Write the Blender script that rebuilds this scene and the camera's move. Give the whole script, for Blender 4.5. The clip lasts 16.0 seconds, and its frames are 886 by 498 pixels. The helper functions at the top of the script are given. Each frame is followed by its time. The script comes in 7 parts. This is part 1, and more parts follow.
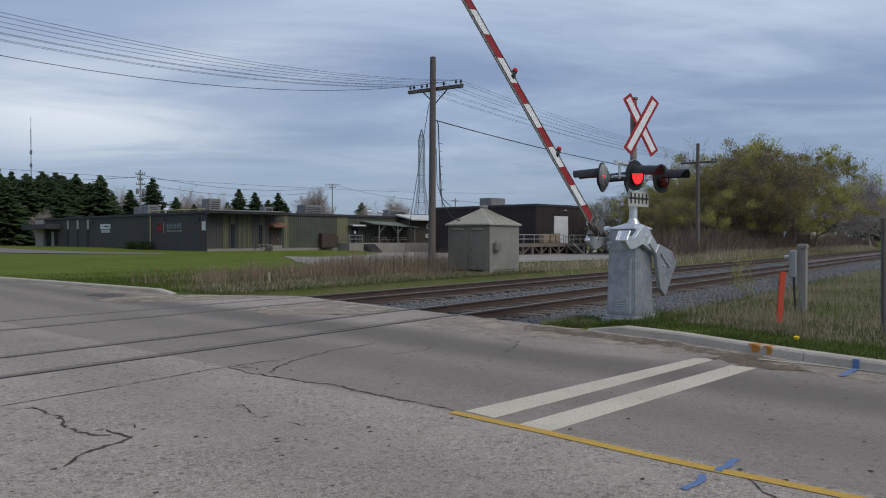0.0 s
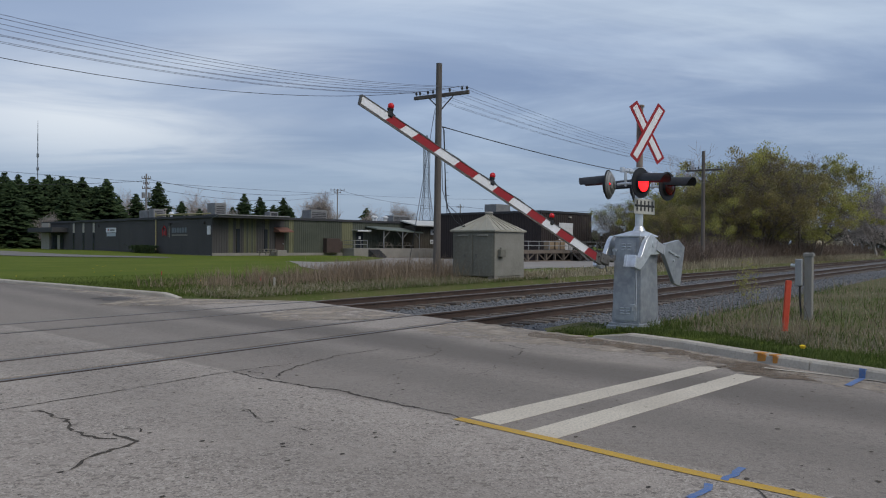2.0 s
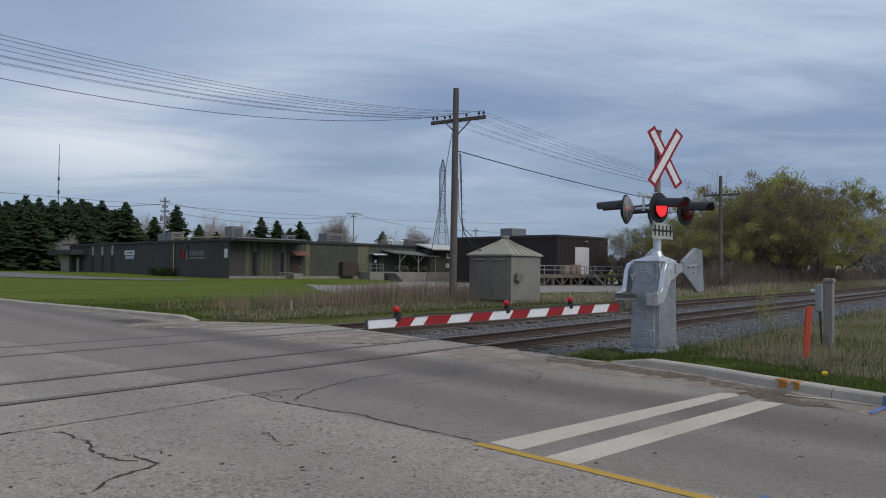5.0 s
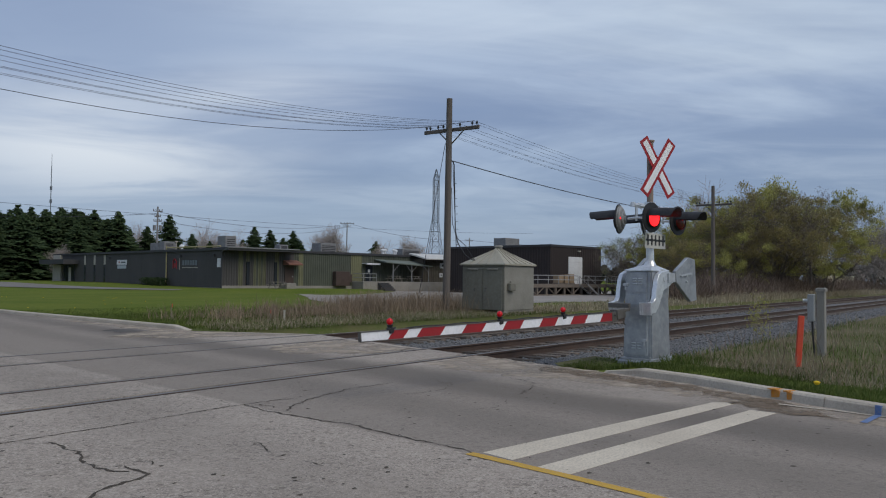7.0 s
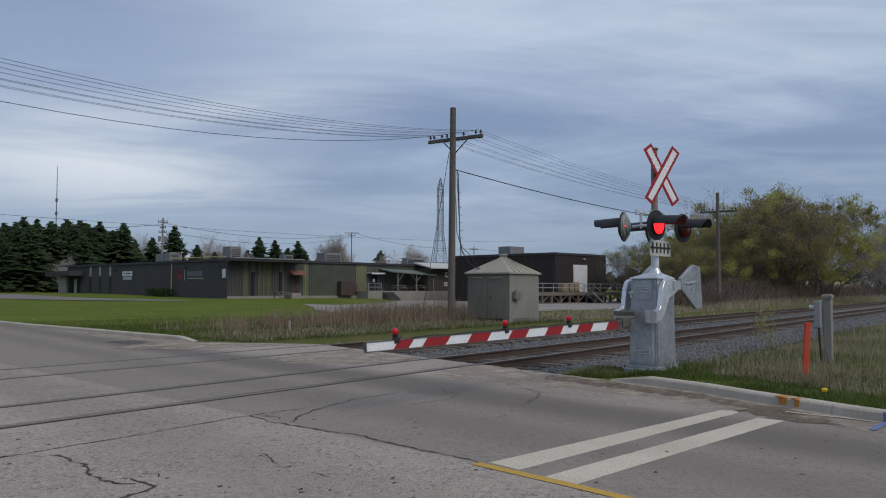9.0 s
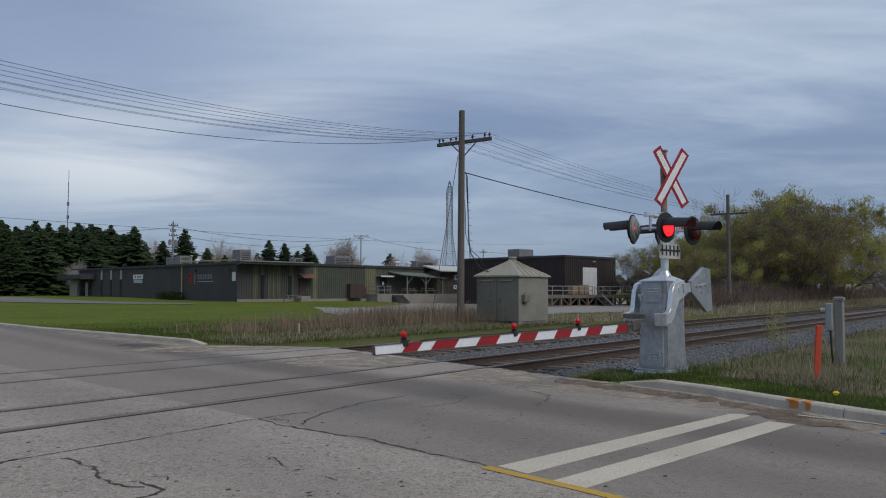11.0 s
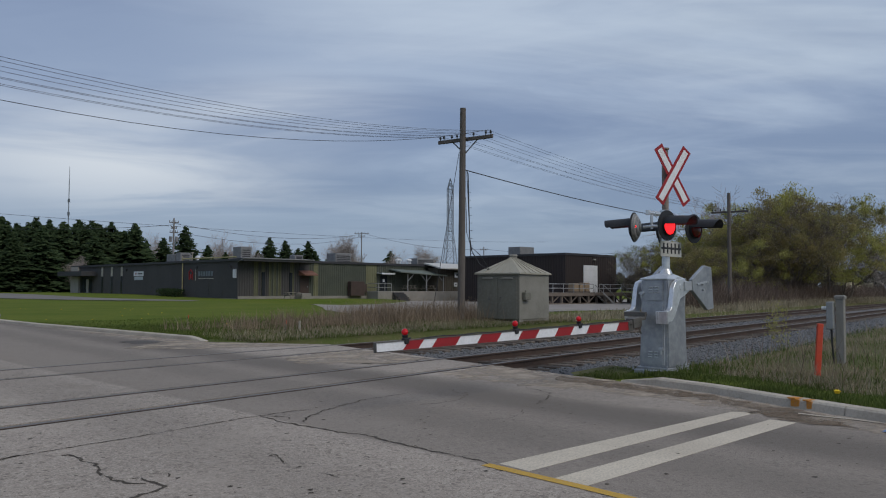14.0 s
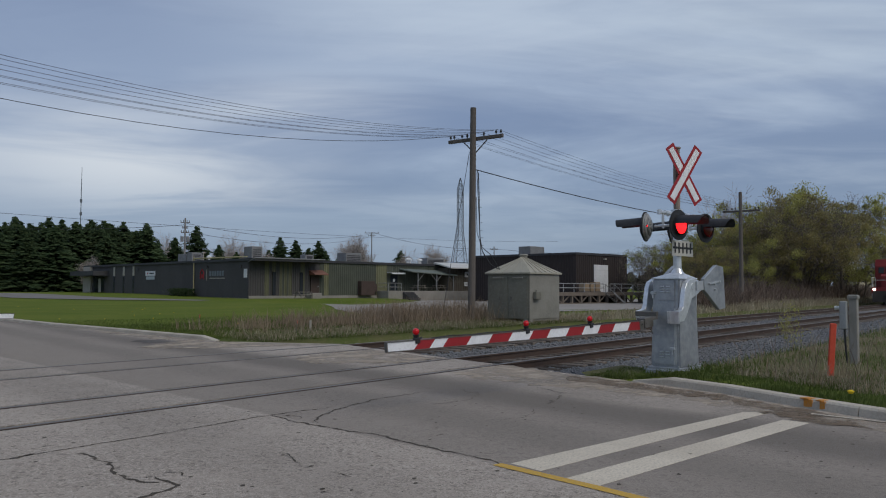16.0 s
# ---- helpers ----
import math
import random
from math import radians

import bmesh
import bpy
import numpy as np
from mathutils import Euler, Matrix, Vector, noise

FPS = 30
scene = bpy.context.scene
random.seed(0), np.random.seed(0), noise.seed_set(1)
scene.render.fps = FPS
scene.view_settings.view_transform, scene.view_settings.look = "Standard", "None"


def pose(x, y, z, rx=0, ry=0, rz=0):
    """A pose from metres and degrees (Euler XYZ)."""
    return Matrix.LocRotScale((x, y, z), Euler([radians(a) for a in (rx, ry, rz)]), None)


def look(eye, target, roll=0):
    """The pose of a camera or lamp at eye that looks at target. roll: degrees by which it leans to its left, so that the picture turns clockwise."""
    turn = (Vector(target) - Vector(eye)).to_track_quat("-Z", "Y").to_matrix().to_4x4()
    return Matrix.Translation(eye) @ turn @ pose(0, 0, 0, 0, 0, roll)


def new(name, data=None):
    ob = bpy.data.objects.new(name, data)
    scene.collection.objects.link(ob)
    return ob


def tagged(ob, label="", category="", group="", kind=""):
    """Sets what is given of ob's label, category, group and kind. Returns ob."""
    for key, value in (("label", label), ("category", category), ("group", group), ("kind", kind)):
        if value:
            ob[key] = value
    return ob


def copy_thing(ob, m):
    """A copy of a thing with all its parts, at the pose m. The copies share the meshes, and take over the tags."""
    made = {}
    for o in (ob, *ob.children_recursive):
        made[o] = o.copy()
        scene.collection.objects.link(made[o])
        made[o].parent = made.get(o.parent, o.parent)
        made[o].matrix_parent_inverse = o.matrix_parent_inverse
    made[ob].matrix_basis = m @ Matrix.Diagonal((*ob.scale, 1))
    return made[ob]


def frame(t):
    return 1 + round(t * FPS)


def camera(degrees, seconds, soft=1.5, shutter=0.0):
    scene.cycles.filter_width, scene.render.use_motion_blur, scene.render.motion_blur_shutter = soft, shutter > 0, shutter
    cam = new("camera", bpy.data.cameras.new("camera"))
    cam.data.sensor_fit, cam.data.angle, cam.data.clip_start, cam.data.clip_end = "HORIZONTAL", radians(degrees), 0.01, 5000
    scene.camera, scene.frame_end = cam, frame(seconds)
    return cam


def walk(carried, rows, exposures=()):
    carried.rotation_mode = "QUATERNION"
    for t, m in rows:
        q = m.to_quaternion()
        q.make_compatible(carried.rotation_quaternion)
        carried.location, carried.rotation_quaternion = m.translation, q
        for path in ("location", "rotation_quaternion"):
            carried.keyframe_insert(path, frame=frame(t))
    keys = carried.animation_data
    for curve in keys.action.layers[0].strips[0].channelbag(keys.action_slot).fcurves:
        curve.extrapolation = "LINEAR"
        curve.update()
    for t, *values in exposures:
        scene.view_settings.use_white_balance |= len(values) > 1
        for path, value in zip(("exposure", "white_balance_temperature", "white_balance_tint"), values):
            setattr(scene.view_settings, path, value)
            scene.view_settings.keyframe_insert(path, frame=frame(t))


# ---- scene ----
# ---- camera and its way ----
cam = camera(58.5, 16.0, soft=1.1)


def heading(x, y, z, az, el, roll):
    """Camera pose from its place, compass angle from +x, elevation and lean in degrees."""
    a, e = radians(az), radians(el)
    way = Vector((math.cos(a) * math.cos(e), math.sin(a) * math.cos(e), math.sin(e)))
    return look((x, y, z), Vector((x, y, z)) + way, roll)


walk(cam, [(t, heading(*r)) for t, *r in (
    (0.0, 0.057, -0.018, 1.418, 35.461, -0.673, -0.036),
    (0.5, 0.055, -0.020, 1.411, 35.353, -1.016, -0.012),
    (1.0, 0.048, -0.008, 1.415, 35.579, -0.751, 0.233),
    (1.5, 0.046, -0.005, 1.415, 35.696, -0.464, 0.321),
    (2.0, 0.039, -0.009, 1.422, 35.787, -0.248, 0.374),
    (2.5, 0.037, -0.001, 1.421, 35.846, 0.252, 0.316),
    (3.0, 0.026, 0.001, 1.418, 36.166, 0.692, 0.423),
    (3.5, 0.015, 0.002, 1.415, 36.463, 1.026, 0.385),
    (4.0, 0.005, 0.005, 1.420, 36.789, 1.210, 0.611),
    (6.5, -0.003, 0.003, 1.425, 36.753, 1.981, 0.560),
    (7.0, 0.000, 0.001, 1.422, 36.458, 2.176, 0.619),
    (7.5, 0.004, -0.004, 1.426, 36.447, 2.357, 0.508),
    (8.0, -0.001, -0.003, 1.427, 36.490, 2.459, 0.412),
    (8.5, -0.009, 0.002, 1.433, 36.537, 2.728, 0.254),
    (9.0, -0.003, 0.001, 1.429, 36.796, 2.815, 0.192),
    (11.5, 0.013, -0.003, 1.432, 37.592, 3.081, 0.109),
    (12.0, 0.015, -0.007, 1.433, 37.676, 3.146, 0.096),
    (12.5, 0.009, -0.004, 1.430, 37.566, 3.143, 0.031),
    (13.0, 0.006, 0.007, 1.431, 37.467, 3.147, 0.134),
    (13.5, -0.006, -0.003, 1.432, 37.430, 3.095, 0.197),
    (14.0, 0.008, 0.009, 1.431, 37.512, 2.837, 0.249),
    (14.5, 0.007, 0.016, 1.435, 37.478, 2.682, 0.164),
    (15.0, 0.005, 0.009, 1.433, 37.738, 2.646, 0.132),
    (15.5, 0.003, 0.018, 1.431, 37.976, 2.741, 0.201),
    (16.0, -0.001, 0.015, 1.432, 38.245, 2.805, 0.242))],
     exposures=((0.0, 0.16), (4.0, 0.12), (9.0, 0.06), (16.0, -0.08)))

# ---- light: overcast late-afternoon sky with banded stratus ----
SUN_AZ, SUN_EL = 262.0, 46.0
world = bpy.data.worlds.new("sky")
scene.world = world
world.use_nodes = True


def overcast(nt):
    n, l = nt.nodes, nt.links
    n.clear()
    out = n.new("ShaderNodeOutputWorld")
    bg = n.new("ShaderNodeBackground")
    sky = n.new("ShaderNodeTexSky")
    sky.sky_type, sky.sun_disc = "NISHITA", False
    sky.sun_elevation, sky.sun_rotation = radians(SUN_EL), radians(90 - SUN_AZ)
    tc = n.new("ShaderNodeTexCoord")
    sep = n.new("ShaderNodeSeparateXYZ")
    l.new(tc.outputs["Generated"], sep.inputs[0])

    def math_node(op, a, b):
        m = n.new("ShaderNodeMath")
        m.operation = op
        for i, v in enumerate((a, b)):
            if isinstance(v, (int, float)):
                m.inputs[i].default_value = v
            else:
                l.new(v, m.inputs[i])
        return m.outputs[0]
    # cloud deck: the direction met with a level sheet, so that bands crowd towards the horizon
    up = math_node("ADD", math_node("MAXIMUM", sep.outputs[2], 0.0), 0.14)
    comb = n.new("ShaderNodeCombineXYZ")
    l.new(math_node("DIVIDE", sep.outputs[0], up), comb.inputs[0])
    l.new(math_node("DIVIDE", sep.outputs[1], up), comb.inputs[1])

    def cloud(scale, stretch, turn, detail, lo, hi, shift=0.0, dist=0.6):
        mp = n.new("ShaderNodeMapping")
        mp.vector_type = "TEXTURE"
        mp.inputs["Rotation"].default_value[2] = radians(turn)
        mp.inputs["Scale"].default_value = (1.0, 1.0 / stretch, 1.0)
        mp.inputs["Location"].default_value = (shift, shift * 0.7, 0)
        l.new(comb.outputs[0], mp.inputs[0])
        nz = n.new("ShaderNodeTexNoise")
        nz.inputs["Scale"].default_value, nz.inputs["Detail"].default_value = scale, detail
        nz.inputs["Roughness"].default_value, nz.inputs["Distortion"].default_value = 0.55, dist
        l.new(mp.outputs[0], nz.inputs["Vector"])
        r = n.new("ShaderNodeMapRange")
        r.interpolation_type = "SMOOTHSTEP"
        r.inputs["From Min"].default_value, r.inputs["From Max"].default_value = lo, hi
        l.new(nz.outputs["Fac"], r.inputs["Value"])
        return r.outputs[0]

    def mix(fac, a, b):
        m = n.new("ShaderNodeMix")
        m.data_type = "RGBA"
        for sock, v in ((m.inputs[0], fac), (m.inputs[6], a), (m.inputs[7], b)):
            if isinstance(v, (int, float)):
                sock.default_value = v
            elif isinstance(v, tuple):
                sock.default_value = v
            else:
                l.new(v, sock)
        return m.outputs[2]
    thick = cloud(0.55, 0.50, 40, 7, 0.40, 0.60, 5.3, 1.1)
    streak = cloud(1.15, 0.42, 46, 8, 0.48, 0.70, 2.2, 1.3)
    fine = cloud(3.2, 0.55, 40, 7, 0.46, 0.66, 1.7, 1.2)
    base = mix(thick, (0.205, 0.278, 0.440, 1), (0.385, 0.475, 0.630, 1))
    base = mix(math_node("MULTIPLY", streak, 0.50), base, (0.57, 0.65, 0.77, 1))
    base = mix(math_node("MULTIPLY", fine, 0.32), base, (0.235, 0.305, 0.455, 1))
    # far cloud deck merges into a flat blue-grey above the skyline
    low = n.new("ShaderNodeMapRange")
    low.interpolation_type = "SMOOTHSTEP"
    for nm, v in (("From Min", 0.0), ("From Max", 0.24), ("To Min", 0.88), ("To Max", 0.0)):
        low.inputs[nm].default_value = v
    l.new(sep.outputs[2], low.inputs["Value"])
    base = mix(low.outputs[0], base, (0.232, 0.312, 0.440, 1))

    def thinning(az, el, reach, flat, amount, colour, noise_out):
        """Thinner cloud round a direction, where more light comes through; flat squeezes it upright."""
        a0, e0 = radians(az), radians(el)
        off = n.new("ShaderNodeVectorMath")
        off.operation = "SUBTRACT"
        off.inputs[1].default_value = (math.cos(a0) * math.cos(e0), math.sin(a0) * math.cos(e0), math.sin(e0))
        l.new(tc.outputs["Generated"], off.inputs[0])
        sq = n.new("ShaderNodeVectorMath")
        sq.operation = "MULTIPLY"
        sq.inputs[1].default_value = (1, 1, flat)
        l.new(off.outputs[0], sq.inputs[0])
        ln = n.new("ShaderNodeVectorMath")
        ln.operation = "LENGTH"
        l.new(sq.outputs[0], ln.inputs[0])
        gl = n.new("ShaderNodeMapRange")
        gl.interpolation_type = "SMOOTHSTEP"
        for nm, v in (("From Min", 0.0), ("From Max", reach), ("To Min", amount), ("To Max", 0.0)):
            gl.inputs[nm].default_value = v
        l.new(ln.outputs["Value"], gl.inputs["Value"])
        return mix(math_node("MULTIPLY", gl.outputs[0], noise_out), base, colour)
    billow = math_node("ADD", math_node("MULTIPLY", cloud(1.1, 0.38, 44, 7, 0.38, 0.62, 7.7, 1.2), 0.75), 0.25)
    base = thinning(66, 21.0, 0.55, 1.6, 0.75, (0.225, 0.295, 0.455, 1), 1.0)
    base = thinning(60, 8.6, 0.36, 3.8, 0.9, (0.72, 0.76, 0.81, 1), billow)
    base = thinning(48, 12.5, 0.20, 3.0, 0.85, (0.68, 0.74, 0.82, 1), billow)
    base = thinning(14, 20.0, 0.42, 2.2, 1.0, (0.64, 0.73, 0.82, 1), billow)
    base = thinning(37, 21.0, 0.42, 2.4, 0.9, (0.56, 0.65, 0.77, 1), billow)
    dim = n.new("ShaderNodeVectorMath")
    dim.operation = "SCALE"
    dim.inputs[3].default_value = 0.10
    l.new(sky.outputs[0], dim.inputs[0])
    veil = mix(0.88, dim.outputs[0], base)
    l.new(veil, bg.inputs["Color"])
    bg.inputs["Strength"].default_value = 1.0
    l.new(bg.outputs[0], out.inputs["Surface"])


overcast(world.node_tree)
sun = new("sun", bpy.data.lights.new("sun", "SUN"))
sun.data.energy, sun.data.angle, sun.data.color = 1.45, radians(40), (1.0, 0.935, 0.83)
a, e = radians(SUN_AZ), radians(SUN_EL)
sun.matrix_world = look((0, 0, 0), (-math.cos(a) * math.cos(e), -math.sin(a) * math.cos(e), -math.sin(e)))

# ---- materials ----
MATS = {}


def M(name, c1, c2=None, c3=None, s1=1.5, s2=40.0, rough=0.8, metal=0.0, bump=0.15, bs=60.0, rnd=0.0, mixb=0.5, stretch=(1, 1, 1), world_space=False, emit=None, spec=0.35, ragged=0.0):
    """A surface whose colour wanders between c1 and c2 in large patches and towards c3 in fine grain, with relief."""
    if name in MATS:
        return MATS[name]
    m = bpy.data.materials.new(name)
    m.use_nodes = True
    nt = m.node_tree
    n, l = nt.nodes, nt.links
    b = n["Principled BSDF"]
    c2 = c2 or tuple(v * 0.8 for v in c1)
    c3 = c3 or tuple(v * 0.65 for v in c1)
    if world_space:
        vec = n.new("ShaderNodeNewGeometry").outputs["Position"]
    else:
        vec = n.new("ShaderNodeTexCoord").outputs["Object"]
    mp = n.new("ShaderNodeMapping")
    mp.inputs["Scale"].default_value = stretch
    l.new(vec, mp.inputs[0])

    def nz(scale, detail=5, rg=0.6):
        t = n.new("ShaderNodeTexNoise")
        t.inputs["Scale"].default_value, t.inputs["Detail"].default_value, t.inputs["Roughness"].default_value = scale, detail, rg
        l.new(mp.outputs[0], t.inputs["Vector"])
        return t.outputs["Fac"]

    def ramp(v, lo, hi):
        r = n.new("ShaderNodeMapRange")
        r.inputs["From Min"].default_value, r.inputs["From Max"].default_value = lo, hi
        l.new(v, r.inputs["Value"])
        return r.outputs[0]

    def mix(f, x, y, mode="MIX"):
        k = n.new("ShaderNodeMix")
        k.data_type, k.blend_type = "RGBA", mode
        for sock, v in ((k.inputs[0], f), (k.inputs[6], x), (k.inputs[7], y)):
            if isinstance(v, (int, float)):
                sock.default_value = v
            elif isinstance(v, tuple):
                sock.default_value = (*v[:3], 1)
            else:
                l.new(v, sock)
        return k.outputs[2]
    col = mix(ramp(nz(s1), 0.35, 0.65), tuple(c1), tuple(c2))
    g = n.new("ShaderNodeMath")
    g.operation = "MULTIPLY"
    l.new(ramp(nz(s2), 0.45, 0.75), g.inputs[0])
    g.inputs[1].default_value = mixb
    col = mix(g.outputs[0], col, tuple(c3))
    if rnd:
        oi = n.new("ShaderNodeObjectInfo")
        r = n.new("ShaderNodeMapRange")
        r.inputs["To Min"].default_value, r.inputs["To Max"].default_value = 1 - rnd, 1 + rnd
        l.new(oi.outputs["Random"], r.inputs["Value"])
        hs = n.new("ShaderNodeHueSaturation")
        l.new(col, hs.inputs["Color"])
        l.new(r.outputs[0], hs.inputs["Value"])
        col = hs.outputs[0]
    l.new(col, b.inputs["Base Color"])
    b.inputs["Roughness"].default_value, b.inputs["Metallic"].default_value = rough, metal
    b.inputs["Specular IOR Level"].default_value = spec
    if bump:
        bp = n.new("ShaderNodeBump")
        bp.inputs["Strength"].default_value, bp.inputs["Distance"].default_value = min(1, bump * 4), 0.01
        l.new(nz(bs, 4), bp.inputs["Height"])
        l.new(bp.outputs[0], b.inputs["Normal"])
    if ragged:
        l.new(ramp(nz(ragged, 6, 0.7), 0.36, 0.62), b.inputs["Alpha"])
    if emit:
        b.inputs["Emission Color"].default_value = (*emit[:3], 1)
        b.inputs["Emission Strength"].default_value = emit[3]
    MATS[name] = m
    return m


# ---- mesh helpers ----
def part(name, bm, material, parent=None, label="", smooth=False, at=None):
    """Links a bmesh as one mesh object, under a thing or a part if parent is given."""
    me = bpy.data.meshes.new(name)
    bm.normal_update()
    bm.to_mesh(me)
    bm.free()
    for mt in (material if isinstance(material, (list, tuple)) else (material,)):
        me.materials.append(mt)
    if smooth:
        me.polygons.foreach_set("use_smooth", [True] * len(me.polygons))
    ob = new(name, me)
    if parent:
        ob.parent = parent
    if at is not None:
        ob.matrix_basis = at
    if label:
        tagged(ob, label)
    return ob


def thing(name, m, label, category, group="", kind=""):
    ob = new(name)
    ob.empty_display_size = 0.2
    ob.matrix_basis = m
    return tagged(ob, label, category, group, kind)


def box(bm, c, s, rot=None, bevel=0.0):
    """Box of size s round c."""
    m = Matrix.Translation(c) @ (rot.to_4x4() if rot else Matrix()) @ Matrix.Diagonal((*s, 1))
    r = bmesh.ops.create_cube(bm, size=1, matrix=m)
    if bevel:
        ed = list({e for v in r["verts"] for e in v.link_edges})
        bmesh.ops.bevel(bm, geom=ed, offset=bevel, segments=1, affect="EDGES", clamp_overlap=True)
    return bm


def rod(bm, p, q, r0, r1=None, seg=8, caps=True):
    """Round bar from p to q."""
    p, q = Vector(p), Vector(q)
    d = q - p
    if d.length < 1e-6:
        return bm
    rot = d.to_track_quat("Z", "Y").to_matrix().to_4x4()
    bmesh.ops.create_cone(bm, cap_ends=caps, segments=seg, radius1=r0, radius2=r0 if r1 is None else r1, depth=d.length,
                          matrix=Matrix.Translation((p + q) / 2) @ rot)
    return bm


def beam(bm, p, q, w, h, up=(0, 0, 1)):
    """Square bar from p to q, w wide and h high."""
    p, q = Vector(p), Vector(q)
    d = (q - p)
    x = d.normalized()
    y = Vector(up).cross(x)
    if y.length < 1e-4:
        y = Vector((0, 1, 0)).cross(x)
    y.normalize()
    z = x.cross(y)
    rot = Matrix((x, y, z)).transposed()
    return box(bm, (p + q) / 2, (d.length, w, h), rot)


def slab(bm, pts, z0, z1):
    """Upright prism over a plan outline (counter-clockwise)."""
    lo = [bm.verts.new((*p[:2], z0)) for p in pts]
    hi = [bm.verts.new((*p[:2], z1)) for p in pts]
    bm.faces.new(hi)
    bm.faces.new(lo[::-1])
    for i in range(len(pts)):
        j = (i + 1) % len(pts)
        bm.faces.new((lo[i], lo[j], hi[j], hi[i]))
    return bm


def extrude(bm, pts, axis_from, axis_to, frame_m=None):
    """Prism of a profile (x, z pairs) between two y values, optionally placed by frame_m."""
    m = frame_m or Matrix()
    a_ = [bm.verts.new(m @ Vector((x, axis_from, z))) for x, z in pts]
    b_ = [bm.verts.new(m @ Vector((x, axis_to, z))) for x, z in pts]
    bm.faces.new(a_)
    bm.faces.new(b_[::-1])
    for i in range(len(pts)):
        j = (i + 1) % len(pts)
        bm.faces.new((a_[j], a_[i], b_[i], b_[j]))
    return bm


def solid(bm):
    bmesh.ops.recalc_face_normals(bm, faces=bm.faces[:])
    return bm


# ---- plan: tracks run along x, the road crosses them ----
N1, N2, F1, F2 = 8.45, 9.885, 12.83, 14.265
ROAD_R = [(2, -20), (4.5, -10), (6.5, -5), (8.0, -2.0), (8.9, -0.4), (9.55, 1.0), (9.97, 1.9), (10.42, 2.8), (10.95, 3.75), (11.30, 4.7), (11.5, 5.5), (12.0, 7.2),
          (12.7, 9.5), (13.5, 12.2), (14.2, 14.5), (13.3, 16.4), (12.72, 17.6), (12.96, 20.7), (13.35, 24.9), (13.6, 28.6), (16.3, 48), (22.5, 85), (38, 190)]
ROAD_L = [(-14, -20), (-4.5, -8), (-1.3, -2), (-1.0, 0), (0.2, 8), (1.0, 13), (2.0, 18), (5.5, 40), (12, 80), (26, 190)]


def edge(line, y):
    for (x0, y0), (x1, y1) in zip(line, line[1:]):
        if y0 <= y <= y1:
            return x0 + (x1 - x0) * (y - y0) / (y1 - y0)
    return line[0][0] if y < line[0][1] else line[-1][0]


def smooth(a_, b_, v):
    k = min(1.0, max(0.0, (v - a_) / (b_ - a_)))
    return k * k * (3 - 2 * k)


def ground_z(x, y):
    """Height of the grass: a low verge behind the kerbs, a dip along the tracks, a slow rise to the factory."""
    gap = smooth(4.9, 5.5, y) * (1 - smooth(17.3, 17.8, y))
    if -22 < y < 192 and edge(ROAD_L, y) - 0.3 < x < edge(ROAD_R, y) + 0.1 - 0.6 * gap:
        return -0.30
    z = 0.11
    if y < 6.6:
        z = 0.09 - 0.11 * smooth(0.4, 3.0, x - edge(ROAD_R, max(y, -20))) if x > 5 else 0.0
        if x > 5:
            z += (-0.31 - z) * smooth(5.1, 6.2, y) * smooth(1.7, 2.8, x - edge(ROAD_R, y))
        z += (-0.03 - z) * gap * (1 - smooth(1.2, 2.4, x - edge(ROAD_R, max(y, -20))))
    elif y < 16.6:
        z = -0.30 if y > 6.8 or x > 12.6 else -0.10
    else:
        z = -0.02 + 0.12 * smooth(16.6, 20, y) if x > 12.7 else 0.05
        z += 0.35 * smooth(70, 110, y) * smooth(20, 40, x)
    z += 0.03 * noise.noise((x * 0.15, y * 0.15, 0.3))
    if x > 42 and y > 20:
        before = 73 - 0.1405 * (x - 57) - y
        mound = (1 - smooth(6, 14, before)) * (1 - smooth(73, 76, x))
        z -= 0.40 * smooth(42, 56, x) * smooth(20, 27, y) * (1 - mound)
    return z + 0.9 * smooth(250, 900, math.hypot(x, y))


def polar(az, d):
    return d * math.cos(radians(az)), d * math.sin(radians(az))


